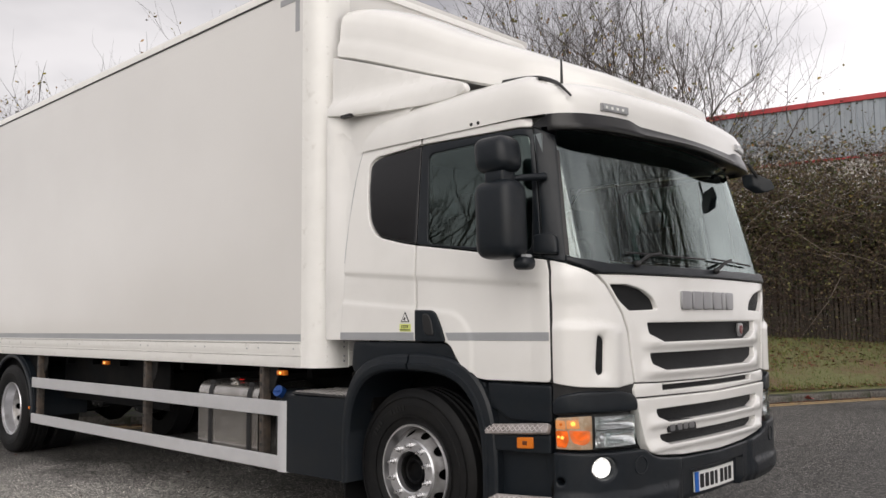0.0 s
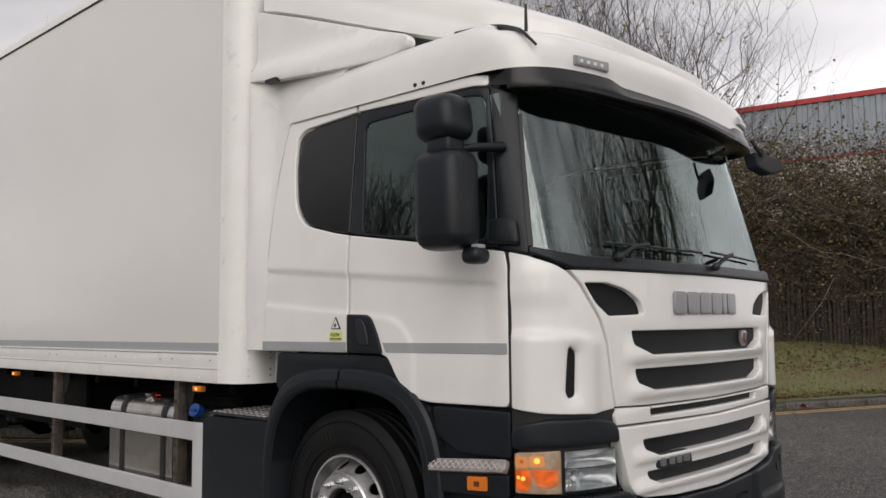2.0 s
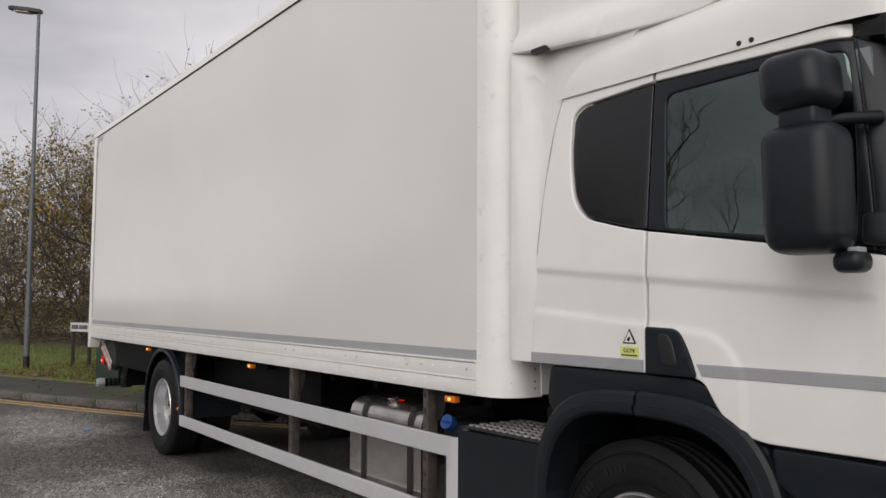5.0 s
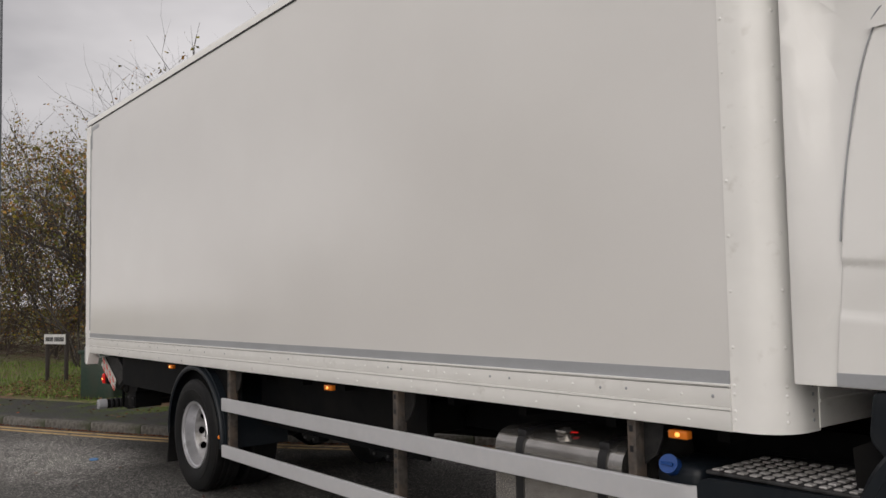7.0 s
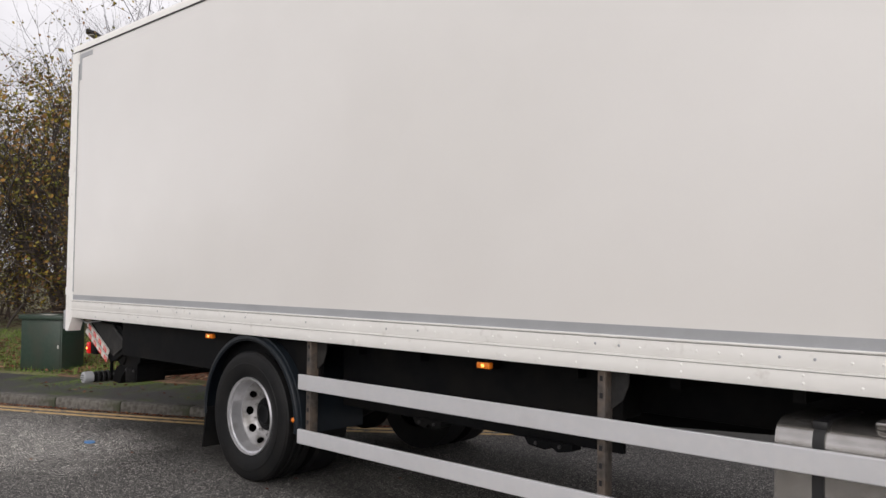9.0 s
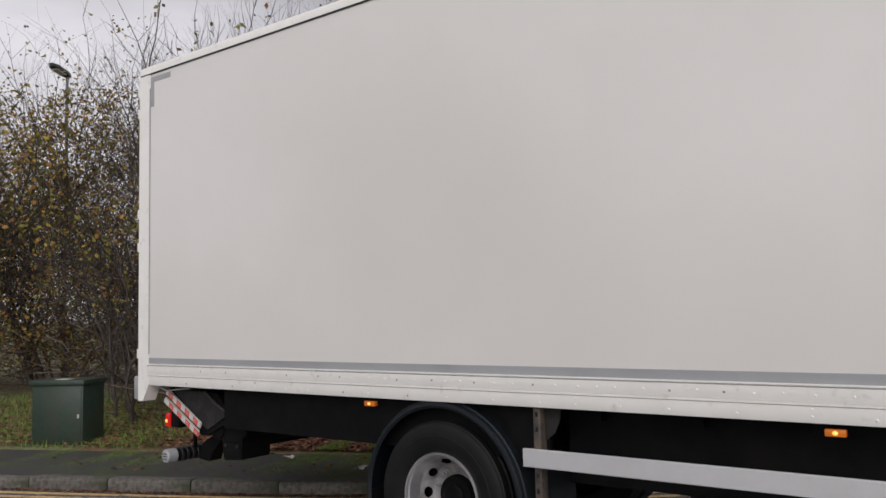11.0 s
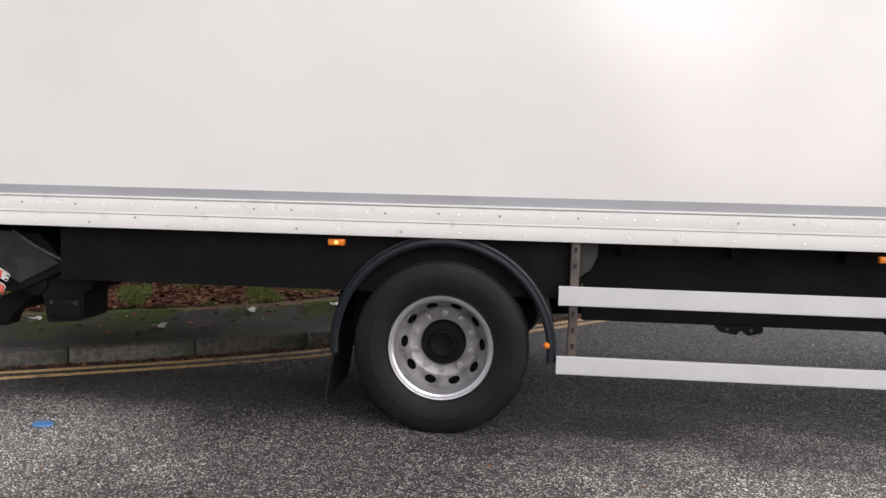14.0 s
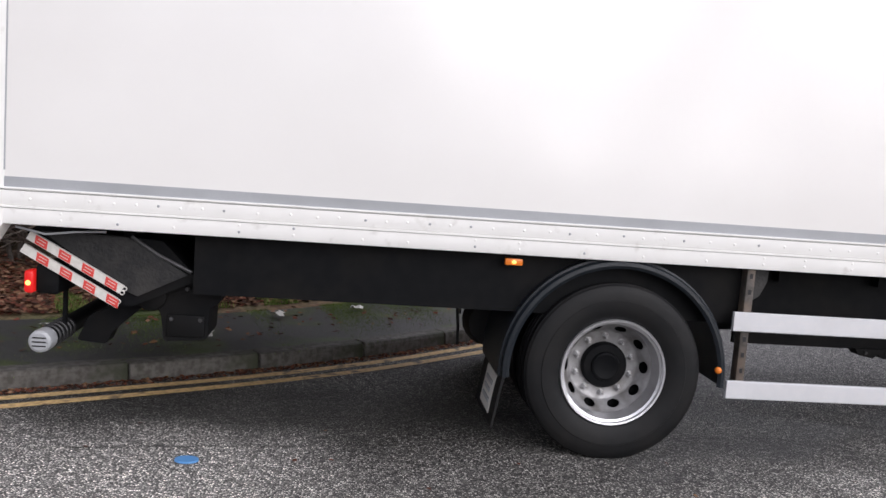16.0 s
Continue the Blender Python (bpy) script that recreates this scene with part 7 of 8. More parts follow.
M_MOSSGREEN = leaf_material("green_blades_and_moss", [(0.13, 0.21, 0.045), (0.18, 0.26, 0.06), (0.10, 0.16, 0.04), (0.22, 0.25, 0.08)])
M_GRASSBLADE = leaf_material("grass_blades", [(0.12, 0.155, 0.04), (0.15, 0.18, 0.05), (0.20, 0.195, 0.075), (0.09, 0.12, 0.035), (0.19, 0.155, 0.075)])


class Soup:
    """Gathers vertices and faces for one mesh."""

    def __init__(self):
        self.v, self.f = [], []

    def limb(self, pts, r0, r1, sides):
        base, count = len(self.v), len(pts)
        for i, p in enumerate(pts):
            d = (pts[min(i + 1, count - 1)] - pts[max(i - 1, 0)])
            d = d.normalized() if d.length > 1e-6 else Vector((0, 0, 1))
            side = d.cross(Vector((0.3, 0.9, 0.31))).normalized()
            up = side.cross(d)
            r = r0 + (r1 - r0) * i / (count - 1)
            for k in range(sides):
                a = 6.28318 * k / sides
                self.v.append(p + r * (math.cos(a) * side + math.sin(a) * up))
        for i in range(count - 1):
            for k in range(sides):
                a, b = base + i * sides + k, base + i * sides + (k + 1) % sides
                self.f.append((a, b, b + sides, a + sides))

    def leaf(self, p, size, rng):
        d = Vector((rng.uniform(-1, 1), rng.uniform(-1, 1), rng.uniform(-0.8, 0.8))).normalized()
        w = d.cross(Vector((rng.uniform(-1, 1), rng.uniform(-1, 1), rng.uniform(-1, 1)))).normalized()
        b = len(self.v)
        self.v += [p, p + d * size * 0.5 + w * size * 0.32, p + d * size, p + d * size * 0.5 - w * size * 0.32]
        self.f.append((b, b + 1, b + 2, b + 3))

    def mesh(self, name, mat, parent=None, label="", smooth=True):
        me = bpy.data.meshes.new(name)
        me.from_pydata([tuple(v) for v in self.v], [], self.f)
        me.materials.append(mat)
        if smooth:
            me.polygons.foreach_set("use_smooth", [True] * len(me.polygons))
        ob = new(name, me)
        if parent is not None:
            ob.parent = parent
            ob.matrix_parent_inverse = base_of(parent).inverted()
        if label:
            ob["label"] = label
        return ob


def grow(wood, twigs, leaves, p, d, length, r, depth, rng, spread, leafy, leaf_size, kids=3, curl=0.25):
    pts = [p.copy()]
    n = 2 if depth == 0 else 3 if depth == 1 else 4
    for i in range(n):
        d = (d + Vector((rng.uniform(-curl, curl), rng.uniform(-curl, curl), rng.uniform(-curl * 0.5, curl)))).normalized()
        p = p + d * (length / n)
        pts.append(p.copy())
    thin = depth <= 1
    (twigs if thin else wood).limb(pts, r, r * 0.62 if depth else r * 0.35, 3 if thin else (5 if depth == 2 else 7))
    if depth <= 1:
        for q in pts[1:]:
            if rng.random() < leafy:
                for _ in range(rng.randint(1, 3)):
                    leaves.leaf(q + Vector((rng.uniform(-1, 1), rng.uniform(-1, 1), rng.uniform(-1, 1))) * 0.08, leaf_size * rng.uniform(0.6, 1.3), rng)
    if depth == 0:
        return
    for k in range(kids + (1 if rng.random() < 0.5 else 0)):
        t = rng.uniform(0.3, 1.0) if k else 1.0
        q = pts[min(n, max(1, int(round(t * n))))]
        side = Vector((rng.uniform(-1, 1), rng.uniform(-1, 1), rng.uniform(-0.15, 0.7)))
        nd = (d * (1.0 if k == 0 else 0.55) + side * spread).normalized()
        grow(wood, twigs, leaves, q, nd, length * rng.uniform(0.58, 0.82), r * (0.62 if k == 0 else 0.5), depth - 1, rng, spread, leafy, leaf_size, kids, curl)


def tree(at, height, seed, depth=5, spread=0.75, leafy=0.05, leaf_size=0.09, kids=3, stems=1, label="bare autumn tree with few leaves left", leaf_mat=None, name="tree", group="", radius=None, curl=0.25, tilt=0.35):
    rng = random.Random(seed)
    t = tagged(empty(name, at), label, "shrub" if name == "shrub" else "tree", group)
    wood, twigs, leaves = Soup(), Soup(), Soup()
    for _ in range(stems):
        lean = Vector((rng.uniform(-1, 1), rng.uniform(-1, 1), 0)) * (0.06 if stems == 1 else tilt)
        p = Vector(at) + Vector((rng.uniform(-1, 1), rng.uniform(-1, 1), 0)) * (0.0 if stems == 1 else 0.35) - Vector((0, 0, 0.15))
        grow(wood, twigs, leaves, p, (Vector((0, 0, 1)) + lean).normalized(), height * 0.36 * rng.uniform(0.85, 1.1), radius or height * 0.014, depth, rng, spread, leafy, leaf_size, kids, curl)
    if not wood.v:
        wood = twigs
        wood.mesh("trunk", M_BARK, t, "grey-brown stems")
    else:
        wood.mesh("trunk", M_BARK, t, "grey-brown trunk and limbs")
        tagged(twigs.mesh("branchwork", M_DARKTWIG, t), "fine bare twigs", kind="stuff")
    if leaves.v:
        leaves.mesh("crown", leaf_mat or M_LEAF_AUTUMN, t, "sparse yellow and brown leaves", False)
    return t


def ground_z(x, y):
    """Height of the verge near a place."""
    best = min(range(len(line)), key=lambda i: (line[i].x - x) ** 2 + (line[i].y - y) ** 2)
    d = (Vector((x, y, 0)) - line[best]).dot(normals[best])
    return (verge_z(best, d) if d > 0.4 else 0.0) + rise(max(-40.0, min(20.0, x)))

# Tall bare trees behind the truck's cab and rear
for x, y, h, s, lf in ((-11.8, 24.0, 11.8, 11, 0.012), (-13.2, 23.6, 13.4, 12, 0.02), (-11.8, 20.6, 11.6, 19, 0.02), (-14.9, 20.4, 12.4, 13, 0.04), (-17.5, 23.0, 11.5, 15, 0.04), (-27.0, 12.8, 9.4, 14, 0.05), (-24.0, 15.5, 9.4, 16, 0.03), (-33.5, 10.5, 7.0, 17, 0.2), (-25.2, 8.6, 7.2, 18, 0.25)):
    tree((x, y, ground_z(x, y)), h, s, depth=5, leafy=lf, leaf_size=0.11, kids=3, label="tall bare tree with a few yellow leaves", stems=3, spread=0.76, curl=0.27, radius=0.062, tilt=0.24)
tree((-20.1, 9.1, ground_z(-20.1, 9.1)), 8.0, 41, depth=5, leafy=0.07, leaf_size=0.10, kids=3, label="straight-trunked bare tree with scattered dark leaves", stems=1, spread=0.62, curl=0.22, radius=0.10)
tree((-6.9, 23.4, ground_z(-6.9, 23.4)), 6.0, 43, depth=4, leafy=0.10, leaf_size=0.07, kids=3, label="brown twiggy shrub standing over the hedge", stems=5, spread=0.85, curl=0.32, radius=0.03, name="shrub", tilt=0.5)
# Thicket beyond the footway
k = 0
for i in range(28, 96, 3):
    for d in (4.6, 6.6):
        rng = random.Random(100 + k)
        first_row = d < 6
        d += 2.0 * (1 - ease(44, 50, i))
        p = along(i, d + rng.uniform(-0.6, 0.6), 0)
        if (p.x > -11 and p.y > 8) and first_row:
            continue
        hgt = rng.uniform(4.0, 5.6) if first_row else rng.uniform(7.2, 9.2) * (1.0 - 0.06 * ease(42, 48, i))
        tree((p.x, p.y, verge_z(i, d) + rise(max(-40.0, p.x))), hgt, 200 + k, depth=4, spread=0.95, curl=0.38, leafy=0.07 if rng.random() < 0.5 else 0.2, leaf_size=0.072, kids=3, stems=4, name="shrub", group="thicket beyond the footway", label="tangled bare shrub with yellowing leaves", radius=0.03)
        k += 1

# Trees across the road and beyond the junction, seen in the cab's glass
first = tree((-23.5, -11.0, -0.1), 10.0, 31, depth=5, leafy=0.03, kids=3, stems=2, spread=0.6, radius=0.12, label="bare tree across the road", group="trees across the road", curl=0.16)
second = tree((5.2, 20.5, 0.1), 12.0, 33, depth=5, leafy=0.03, kids=3, stems=3, spread=0.40, radius=0.09, label="bare tree beyond the junction", group="trees across the road", curl=0.16)
for x, y, h, seed in ((8.6, 14.4, 15.5, 45), (6.0, 17.6, 13.5, 47)):
    tree((x, y, 0.1), h, seed, depth=5, leafy=0.04, kids=3, stems=3, spread=0.58, radius=0.10, label="tall dense bare tree beyond the junction", group="trees across the road", curl=0.24, tilt=0.26)
for x, y, h, seed, deep in ((-20.6, -11.6, 13.5, 35, 6), (-24.6, -13.0, 12.5, 37, 5)):
    tree((x, y, -0.1), h, seed, depth=deep, leafy=0.05, leaf_size=0.07, kids=3 if deep < 6 else 2, stems=2, spread=0.85, radius=0.13, label="gnarled bare tree across the road", group="trees across the road", curl=0.42, tilt=0.18)
# the last three are added, unseen, to cover bright sky reflected in the windscreen
for k, (x, y) in enumerate(((-4.0, -18.0), (-24.0, -13.5), (-28.0, -15.0), (1.5, -15.0), (-35.0, -19.0), (7.5, -5.5), (9.5, -1.0), (6.0, -9.5))):
    copy_thing(first if k % 2 else second, Matrix.Translation((x, y, -0.1)) @ Matrix.Rotation(k * 1.3, 4, "Z"))
for k, (x, y) in enumerate(((16.0, 12.5), (4.6, 13.8), (9.5, 15.5), (13.0, 6.0))):
    copy_thing(second if k % 3 else first, Matrix.Translation((x, y, 0.08)) @ Matrix.Rotation(k * 1.7 + 0.6, 4, "Z"))
bm = prism(bmesh.new(), rounded([(0.2, 17.0), (0.8, 14.0), (7.5, 5.6), (13.5, 3.6), (16.5, 9.0), (12.0, 18.0), (3.0, 24.5)], 1.2, 6), "z", -0.08, 0.13)
tagged(link_mesh("verge", bm, M_LITTER), "raised leafy verge across the junction", "verge", kind="structure")

# ---- things round the junction ----
M_POLE = material("grey_galvanised_pole", (0.16, 0.17, 0.18), 0.5, metal=0.4, grain=(0.12, 0.13, 0.14), grain_scale=20)
M_GREEN = material("dark_green_cabinet_paint", (0.020, 0.040, 0.028), 0.45, grain=(0.028, 0.048, 0.034), grain_scale=20, stain=(0.035, 0.045, 0.032), stain_scale=4)
M_CLAD = material("grey_profiled_cladding", (0.27, 0.30, 0.33), 0.5, metal=0.1, grain=(0.24, 0.27, 0.30), grain_scale=2, stain=(0.22, 0.24, 0.26), stain_scale=0.4)
M_REDTRIM = material("red_roof_trim", (0.42, 0.025, 0.03), 0.5, grain=(0.34, 0.02, 0.025), grain_scale=2)
M_RENDER = material("pale_rendered_wall", (0.52, 0.50, 0.48), 0.8, grain=(0.45, 0.43, 0.41), grain_scale=3)
M_FENCE = material("weathered_fence_timber", (0.055, 0.043, 0.034), 0.85, grain=(0.036, 0.028, 0.023), grain_scale=18, stain=(0.034, 0.036, 0.022), stain_scale=1.5, per_piece=0.35)
M_SIGN = material("white_sign_face", (0.62, 0.62, 0.60), 0.4, grain=(0.5, 0.5, 0.48), grain_scale=30)
M_SIGNPOST = material("dark_sign_post", (0.035, 0.028, 0.024), 0.7)
M_LIDBLUE = material("pale_blue_plastic", (0.10, 0.27, 0.55), 0.4)
M_WRAPPER = material("red_wrapper", (0.55, 0.05, 0.06), 0.4, grain=(0.7, 0.3, 0.3), grain_scale=40)
M_PALELITTER = material("pale_litter", (0.6, 0.58, 0.54), 0.6)


def street_lamp(x, y, top, head_dir, label):
    z0 = ground_z(x, y)
    lamp = tagged(empty("street_lamp", (x, y, z0)), label, "street lamp")
    link_mesh("column", tube(bmesh.new(), [(x, y, z0 + 1.5), (x, y, top)], 0.050, 14, r1=0.036), M_POLE, lamp, "slim grey steel column")
    link_mesh("base_sleeve", tube(bmesh.new(), [(x, y, z0 + 0.28), (x, y, z0 + 1.55)], 0.064, 14), M_POLE, lamp)
    link_mesh("sleeve_collar", tube(bmesh.new(), [(x, y, z0 + 1.5), (x, y, z0 + 1.62)], 0.066, 14, r1=0.050), M_POLE, lamp)
    link_mesh("foot", tube(bmesh.new(), [(x, y, z0 - 0.1), (x, y, z0 + 0.30)], 0.070, 14), M_SEAL, lamp, "black painted foot")
    d = Vector((*head_dir, 0)).normalized()
    bm = bmesh.new()
    sv = Vector((-d.y, d.x, 0))
    vs = []
    for t, w, zz in ((-0.06, 0.07, 0.03), (0.15, 0.13, 0.05), (0.55, 0.12, 0.10), (0.68, 0.05, 0.12)):
        for sgn in (-1, 1):
            for h in (0.0, 0.075):
                vs.append(bm.verts.new(Vector((x, y, top - 0.02)) + d * t + sv * w * sgn + Vector((0, 0, zz + h))))
    bmesh.ops.convex_hull(bm, input=vs)
    lantern = link_mesh("lantern", bm, M_SEAL, lamp, "flat dark lantern head")
    bm = bmesh.new()
    vs = [bm.verts.new(Vector((x, y, top - 0.02)) + d * t + sv * w * sgn + Vector((0, 0, zz + h))) for t, w, zz in ((0.18, 0.09, 0.045), (0.54, 0.085, 0.09)) for sgn in (-1, 1) for h in (0.0, -0.02)]
    bmesh.ops.convex_hull(bm, input=vs)
    link_mesh("diffuser", bm, M_PALELITTER, lantern, "pale lamp glass")
    return lamp


street_lamp(-22.0, 4.38, 8.05, (-0.6, -0.8), "tall grey street lamp on the grass beside the footway")
street_lamp(-27.2, 10.1, 7.75, (0.5, -0.86), "grey street lamp standing behind the thicket")

# Street name plate on two posts
sz = ground_z(-21.6, 5.4)
name_sign = tagged(empty("street_sign", (-21.6, 5.4, sz)), "low white street name plate on two dark posts", "sign")
u = Vector((0.86, 0.36, 0)).normalized()
c0 = Vector((-21.95, 5.30, 0))
for t in (0.03, 0.62):
    p = c0 + u * t
    link_mesh("post", block(p.x - 0.035, p.x + 0.035, p.y - 0.035, p.y + 0.035, sz - 0.2, 1.14, 0.005), M_SIGNPOST, name_sign)
bm = prism(bmesh.new(), [(0, 0.93), (0.66, 0.93), (0.66, 1.13), (0, 1.13)], "y", -0.06, -0.045)
bars = bmesh.new()
for a, b in ((0.05, 0.28), (0.33, 0.6)):
    n0 = a
    while n0 < b:
        cuboid(bars, n0, n0 + 0.028, -0.064, -0.06, 0.985, 1.075)
        n0 += 0.042
for mm in (bm, bars):
    for v in mm.verts:
        q = c0 + u * v.co.x + Vector((u.y, -u.x, 0)) * (-v.co.y)
        v.co = Vector((q.x, q.y, v.co.z))
    bmesh.ops.recalc_face_normals(mm, faces=mm.faces[:])
sign_plate = link_mesh("plate", bm, M_SIGN, name_sign, "white plate")
link_mesh("lettering_bars", bars, M_INK, sign_plate, "plain dark bars")

# Utility cabinet
cz = ground_z(-17.9, 5.5)
cabinet = tagged(empty("utility_cabinet", (-18.0, 5.3, cz)), "dark green metal street utility cabinet beside the footway", "cabinet")
u = Vector((0.866, 0.5, 0))
n = Vector((0.5, -0.866, 0))
o = Vector((-18.22, 4.95, 0))


def cab_block(a0, a1, b0, b1, z0, z1, bevel=0.006):
    bm = block(a0, a1, b0, b1, z0, z1, bevel)
    for v in bm.verts:
        q = o + u * v.co.x - n * v.co.y
        v.co = Vector((q.x, q.y, v.co.z))
    return bm


link_mesh("body", cab_block(0.02, 0.72, 0.02, 0.52, cz - 0.1, 0.89), M_GREEN, cabinet)
cabinet_lid = link_mesh("lid", cab_block(-0.01, 0.75, -0.015, 0.55, 0.885, 0.95, 0.012), M_GREEN, cabinet, "overhanging green lid")
for a in (0.04,):
    cabinet_door = link_mesh("door", cab_block(a, a + 0.66, 0.010, 0.03, cz + 0.05, 0.86, 0.004), M_GREEN, cabinet)
link_mesh("latch", cab_block(0.655, 0.675, 0.0, 0.012, 0.47, 0.52, 0.002), M_PALELITTER, cabinet_door)
link_mesh("lid_label", cab_block(0.28, 0.46, 0.10, 0.26, 0.949, 0.953, 0.001), M_PALELITTER, cabinet_lid, "white label on the lid")

# Industrial building beyond the fence
hall = tagged(empty("industrial_hall", (-8, 36, 1.0)), "grey profiled-metal industrial hall with red roof trim", "building")
bm = bmesh.new()
A, B = Vector((-34, 31.2, 0)), Vector((-7.5, 35.46, 0))
ud = (B - A).normalized()
nd = Vector((ud.y, -ud.x, 0))
pts, x = [], 0.0
length = (B - A).length
while x < length:
    pts += [(x, 0.0), (x + 0.16, 0.0), (x + 0.20, 0.05), (x + 0.36, 0.05), (x + 0.40, 0.0)]
    x += 0.40
lo = [bm.verts.new((A + ud * a + nd * b) + Vector((0, 0, 7.75))) for a, b in pts]
hi = [bm.verts.new((A + ud * a + nd * b) + Vector((0, 0, 9.95))) for a, b in pts]
for i in range(len(pts) - 1):
    bm.faces.new((lo[i], lo[i + 1], hi[i + 1], hi[i]))
link_mesh("cladding", bm, M_CLAD, hall, "grey ribbed metal cladding", sharp=20)


def hall_block(z0, z1, d0, d1, mat, name, label=""):
    bm = block(0, length, d0, d1, z0, z1)
    for v in bm.verts:
        q = A + ud * v.co.x + nd * v.co.y
        v.co = Vector((q.x, q.y, v.co.z))
    bmesh.ops.recalc_face_normals(bm, faces=bm.faces[:])
    link_mesh(name, bm, mat, hall, label)


hall_block(9.92, 10.12, -0.2, 0.12, M_REDTRIM, "roof_trim", "red roof edge trim")
hall_block(7.67, 7.76, -0.2, 0.10, M_REDTRIM, "lower_trim", "red lower trim")
hall_block(0.2, 7.67, -0.2, 0.0, M_RENDER, "lower_wall", "pale lower wall")
hall_block(0.2, 9.9, -14.0, -0.22, M_CLAD, "hall_body")
hall_block(9.9, 10.0, -14.0, -0.22, M_CLAD, "roof")

# Timber fence at the top of the bank
fence = tagged(empty("timber_fence", (-8.5, 20, 1.0)), "tall weathered timber paling fence overgrown with ivy", "fence")
fa, fb = Vector((-13.2, 15.5, 0)), Vector((-3.2, 25.7, 0))
fu = (fb - fa).normalized()
bm = block(-0.04, 0.04, -0.010, 0.010, -0.15, 2.05, 0.0)
for v in bm.verts:
    if v.co.z > 1 and True:
        v.co.x *= 0.75
pale = bpy.data.meshes.new("pale")
bm.to_mesh(pale)
bm.free()
pale.materials.append(M_FENCE)
rng = random.Random(21)
t = 0.0
ang = math.atan2(fu.y, fu.x)
while t < (fb - fa).length:
    p = fa + fu * t
    placed("pale", pale, (p.x, p.y, ground_z(p.x, p.y) + rng.uniform(-0.05, 0.05)), fence, (rng.uniform(-0.03, 0.03), rng.uniform(-0.03, 0.03), ang))
    t += 0.098
for hz in (0.45, 1.5):
    bm = tube(bmesh.new(), [(fa + fu * a + Vector((0, 0, ground_z(*(fa + fu * a).xy) + hz)) + Vector((-fu.y, fu.x, 0)) * 0.04) for a in np.linspace(0, (fb - fa).length, 12)], 0.035, 4)
    link_mesh("fence_rail", bm, M_FENCE, fence)


# ---- undergrowth ----
def tangle(name, count, place, seed, length, up, leaf_n, leaf_size, leaf_mat, label, category, twig_r=0.006, leaf_from=0.0, stem_mat=None):
    """A mass of arching twigs with leaves on them."""
    rng = random.Random(seed)
    twigs, leaves = Soup(), Soup()
    for _ in range(count):
        p, zmax = place(rng)
        d = Vector((rng.uniform(-1, 1), rng.uniform(-1, 1), rng.uniform(-0.2, up))).normalized()
        pts = [p.copy()]
        ln = length * rng.uniform(0.5, 1.4)
        for _k in range(3):
            d = (d + Vector((rng.uniform(-0.45, 0.45), rng.uniform(-0.45, 0.45), rng.uniform(-0.45, 0.25)))).normalized()
            p = p + d * ln / 3
            pts.append(p.copy())
        twigs.limb(pts, twig_r * rng.uniform(0.6, 1.6), twig_r * 0.3, 3)
        for _k in range(leaf_n):
            if rng.random() < 0.8:
                q = rng.choice(pts) + Vector((rng.uniform(-1, 1), rng.uniform(-1, 1), rng.uniform(-1, 1))) * 0.12
                if q.z > leaf_from + rng.uniform(-0.3, 0.5):
                    leaves.leaf(q, leaf_size * rng.uniform(0.6, 1.4), rng)
    t = tagged(empty(name, tuple(twigs.v[0])), label, category, kind="stuff")
    twigs.mesh("stems", stem_mat or M_TWIG, t, "tangled brown stems")
    if leaves.v:
        leaves.mesh("foliage", leaf_mat, t, "", False)
    return t


fn = Vector((-fu.y, fu.x, 0))


def on_fence(rng):
    t = rng.uniform(-1.0, (fb - fa).length)
    p = fa + fu * t + fn * rng.gauss(0.15, 0.55)
    g = ground_z(p.x, p.y)
    p.z = g + 1.1 + 2.9 * rng.random() ** 0.8
    return p, 5.0


def behind_fence(rng):
    t = rng.uniform(-4.0, (fb - fa).length)
    p = fa + fu * t + fn * rng.uniform(0.5, 3.0)
    p.z = ground_z(p.x, p.y) + rng.uniform(0.0, 4.85)
    return p, 5.0


def low_fence(rng):
    t = rng.uniform(-1.0, (fb - fa).length)
    p = fa + fu * t - fn * rng.uniform(0.02, 0.35)
    p.z = ground_z(p.x, p.y) + rng.uniform(0.0, 2.2)
    return p, 5.0


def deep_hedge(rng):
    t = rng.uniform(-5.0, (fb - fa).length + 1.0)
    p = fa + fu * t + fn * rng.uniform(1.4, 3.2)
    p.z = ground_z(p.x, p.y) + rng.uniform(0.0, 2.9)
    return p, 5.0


def hedge_top(rng):
    t = rng.uniform(-3.0, (fb - fa).length)
    p = fa + fu * t + fn * rng.uniform(0.1, 2.4)
    p.z = ground_z(p.x, p.y) + rng.gauss(4.25, 0.35)
    return p, 5.0


tangle("ivy_hedge", 6500, on_fence, 51, 0.8, 0.7, 10, 0.062, M_LEAF_IVY, "dense ivy and bramble hanging over a fence", "hedge")
tangle("hedge", 5500, behind_fence, 52, 1.3, 1.2, 9, 0.085, M_LEAF_IVY, "dense overgrown hedge behind a fence", "hedge")
tangle("bramble", 2600, low_fence, 53, 0.9, 0.5, 3, 0.055, M_LEAF_IVY, "sparse brambles in front of a fence", "bramble")
# inner leaves, with the shade of the hedge's depth in their colour
tangle("hedge", 2600, deep_hedge, 56, 1.6, 0.8, 14, 0.21, M_LEAF_DEEP, "inner leaves coloured dark for the hedge's shaded depth", "hedge")
tangle("climber", 620, hedge_top, 54, 0.9, 0.5, 10, 0.085, M_LEAF_FLUFF, "pale fluffy seed heads of a climber over a hedge", "climber", stem_mat=M_PALESTEM)
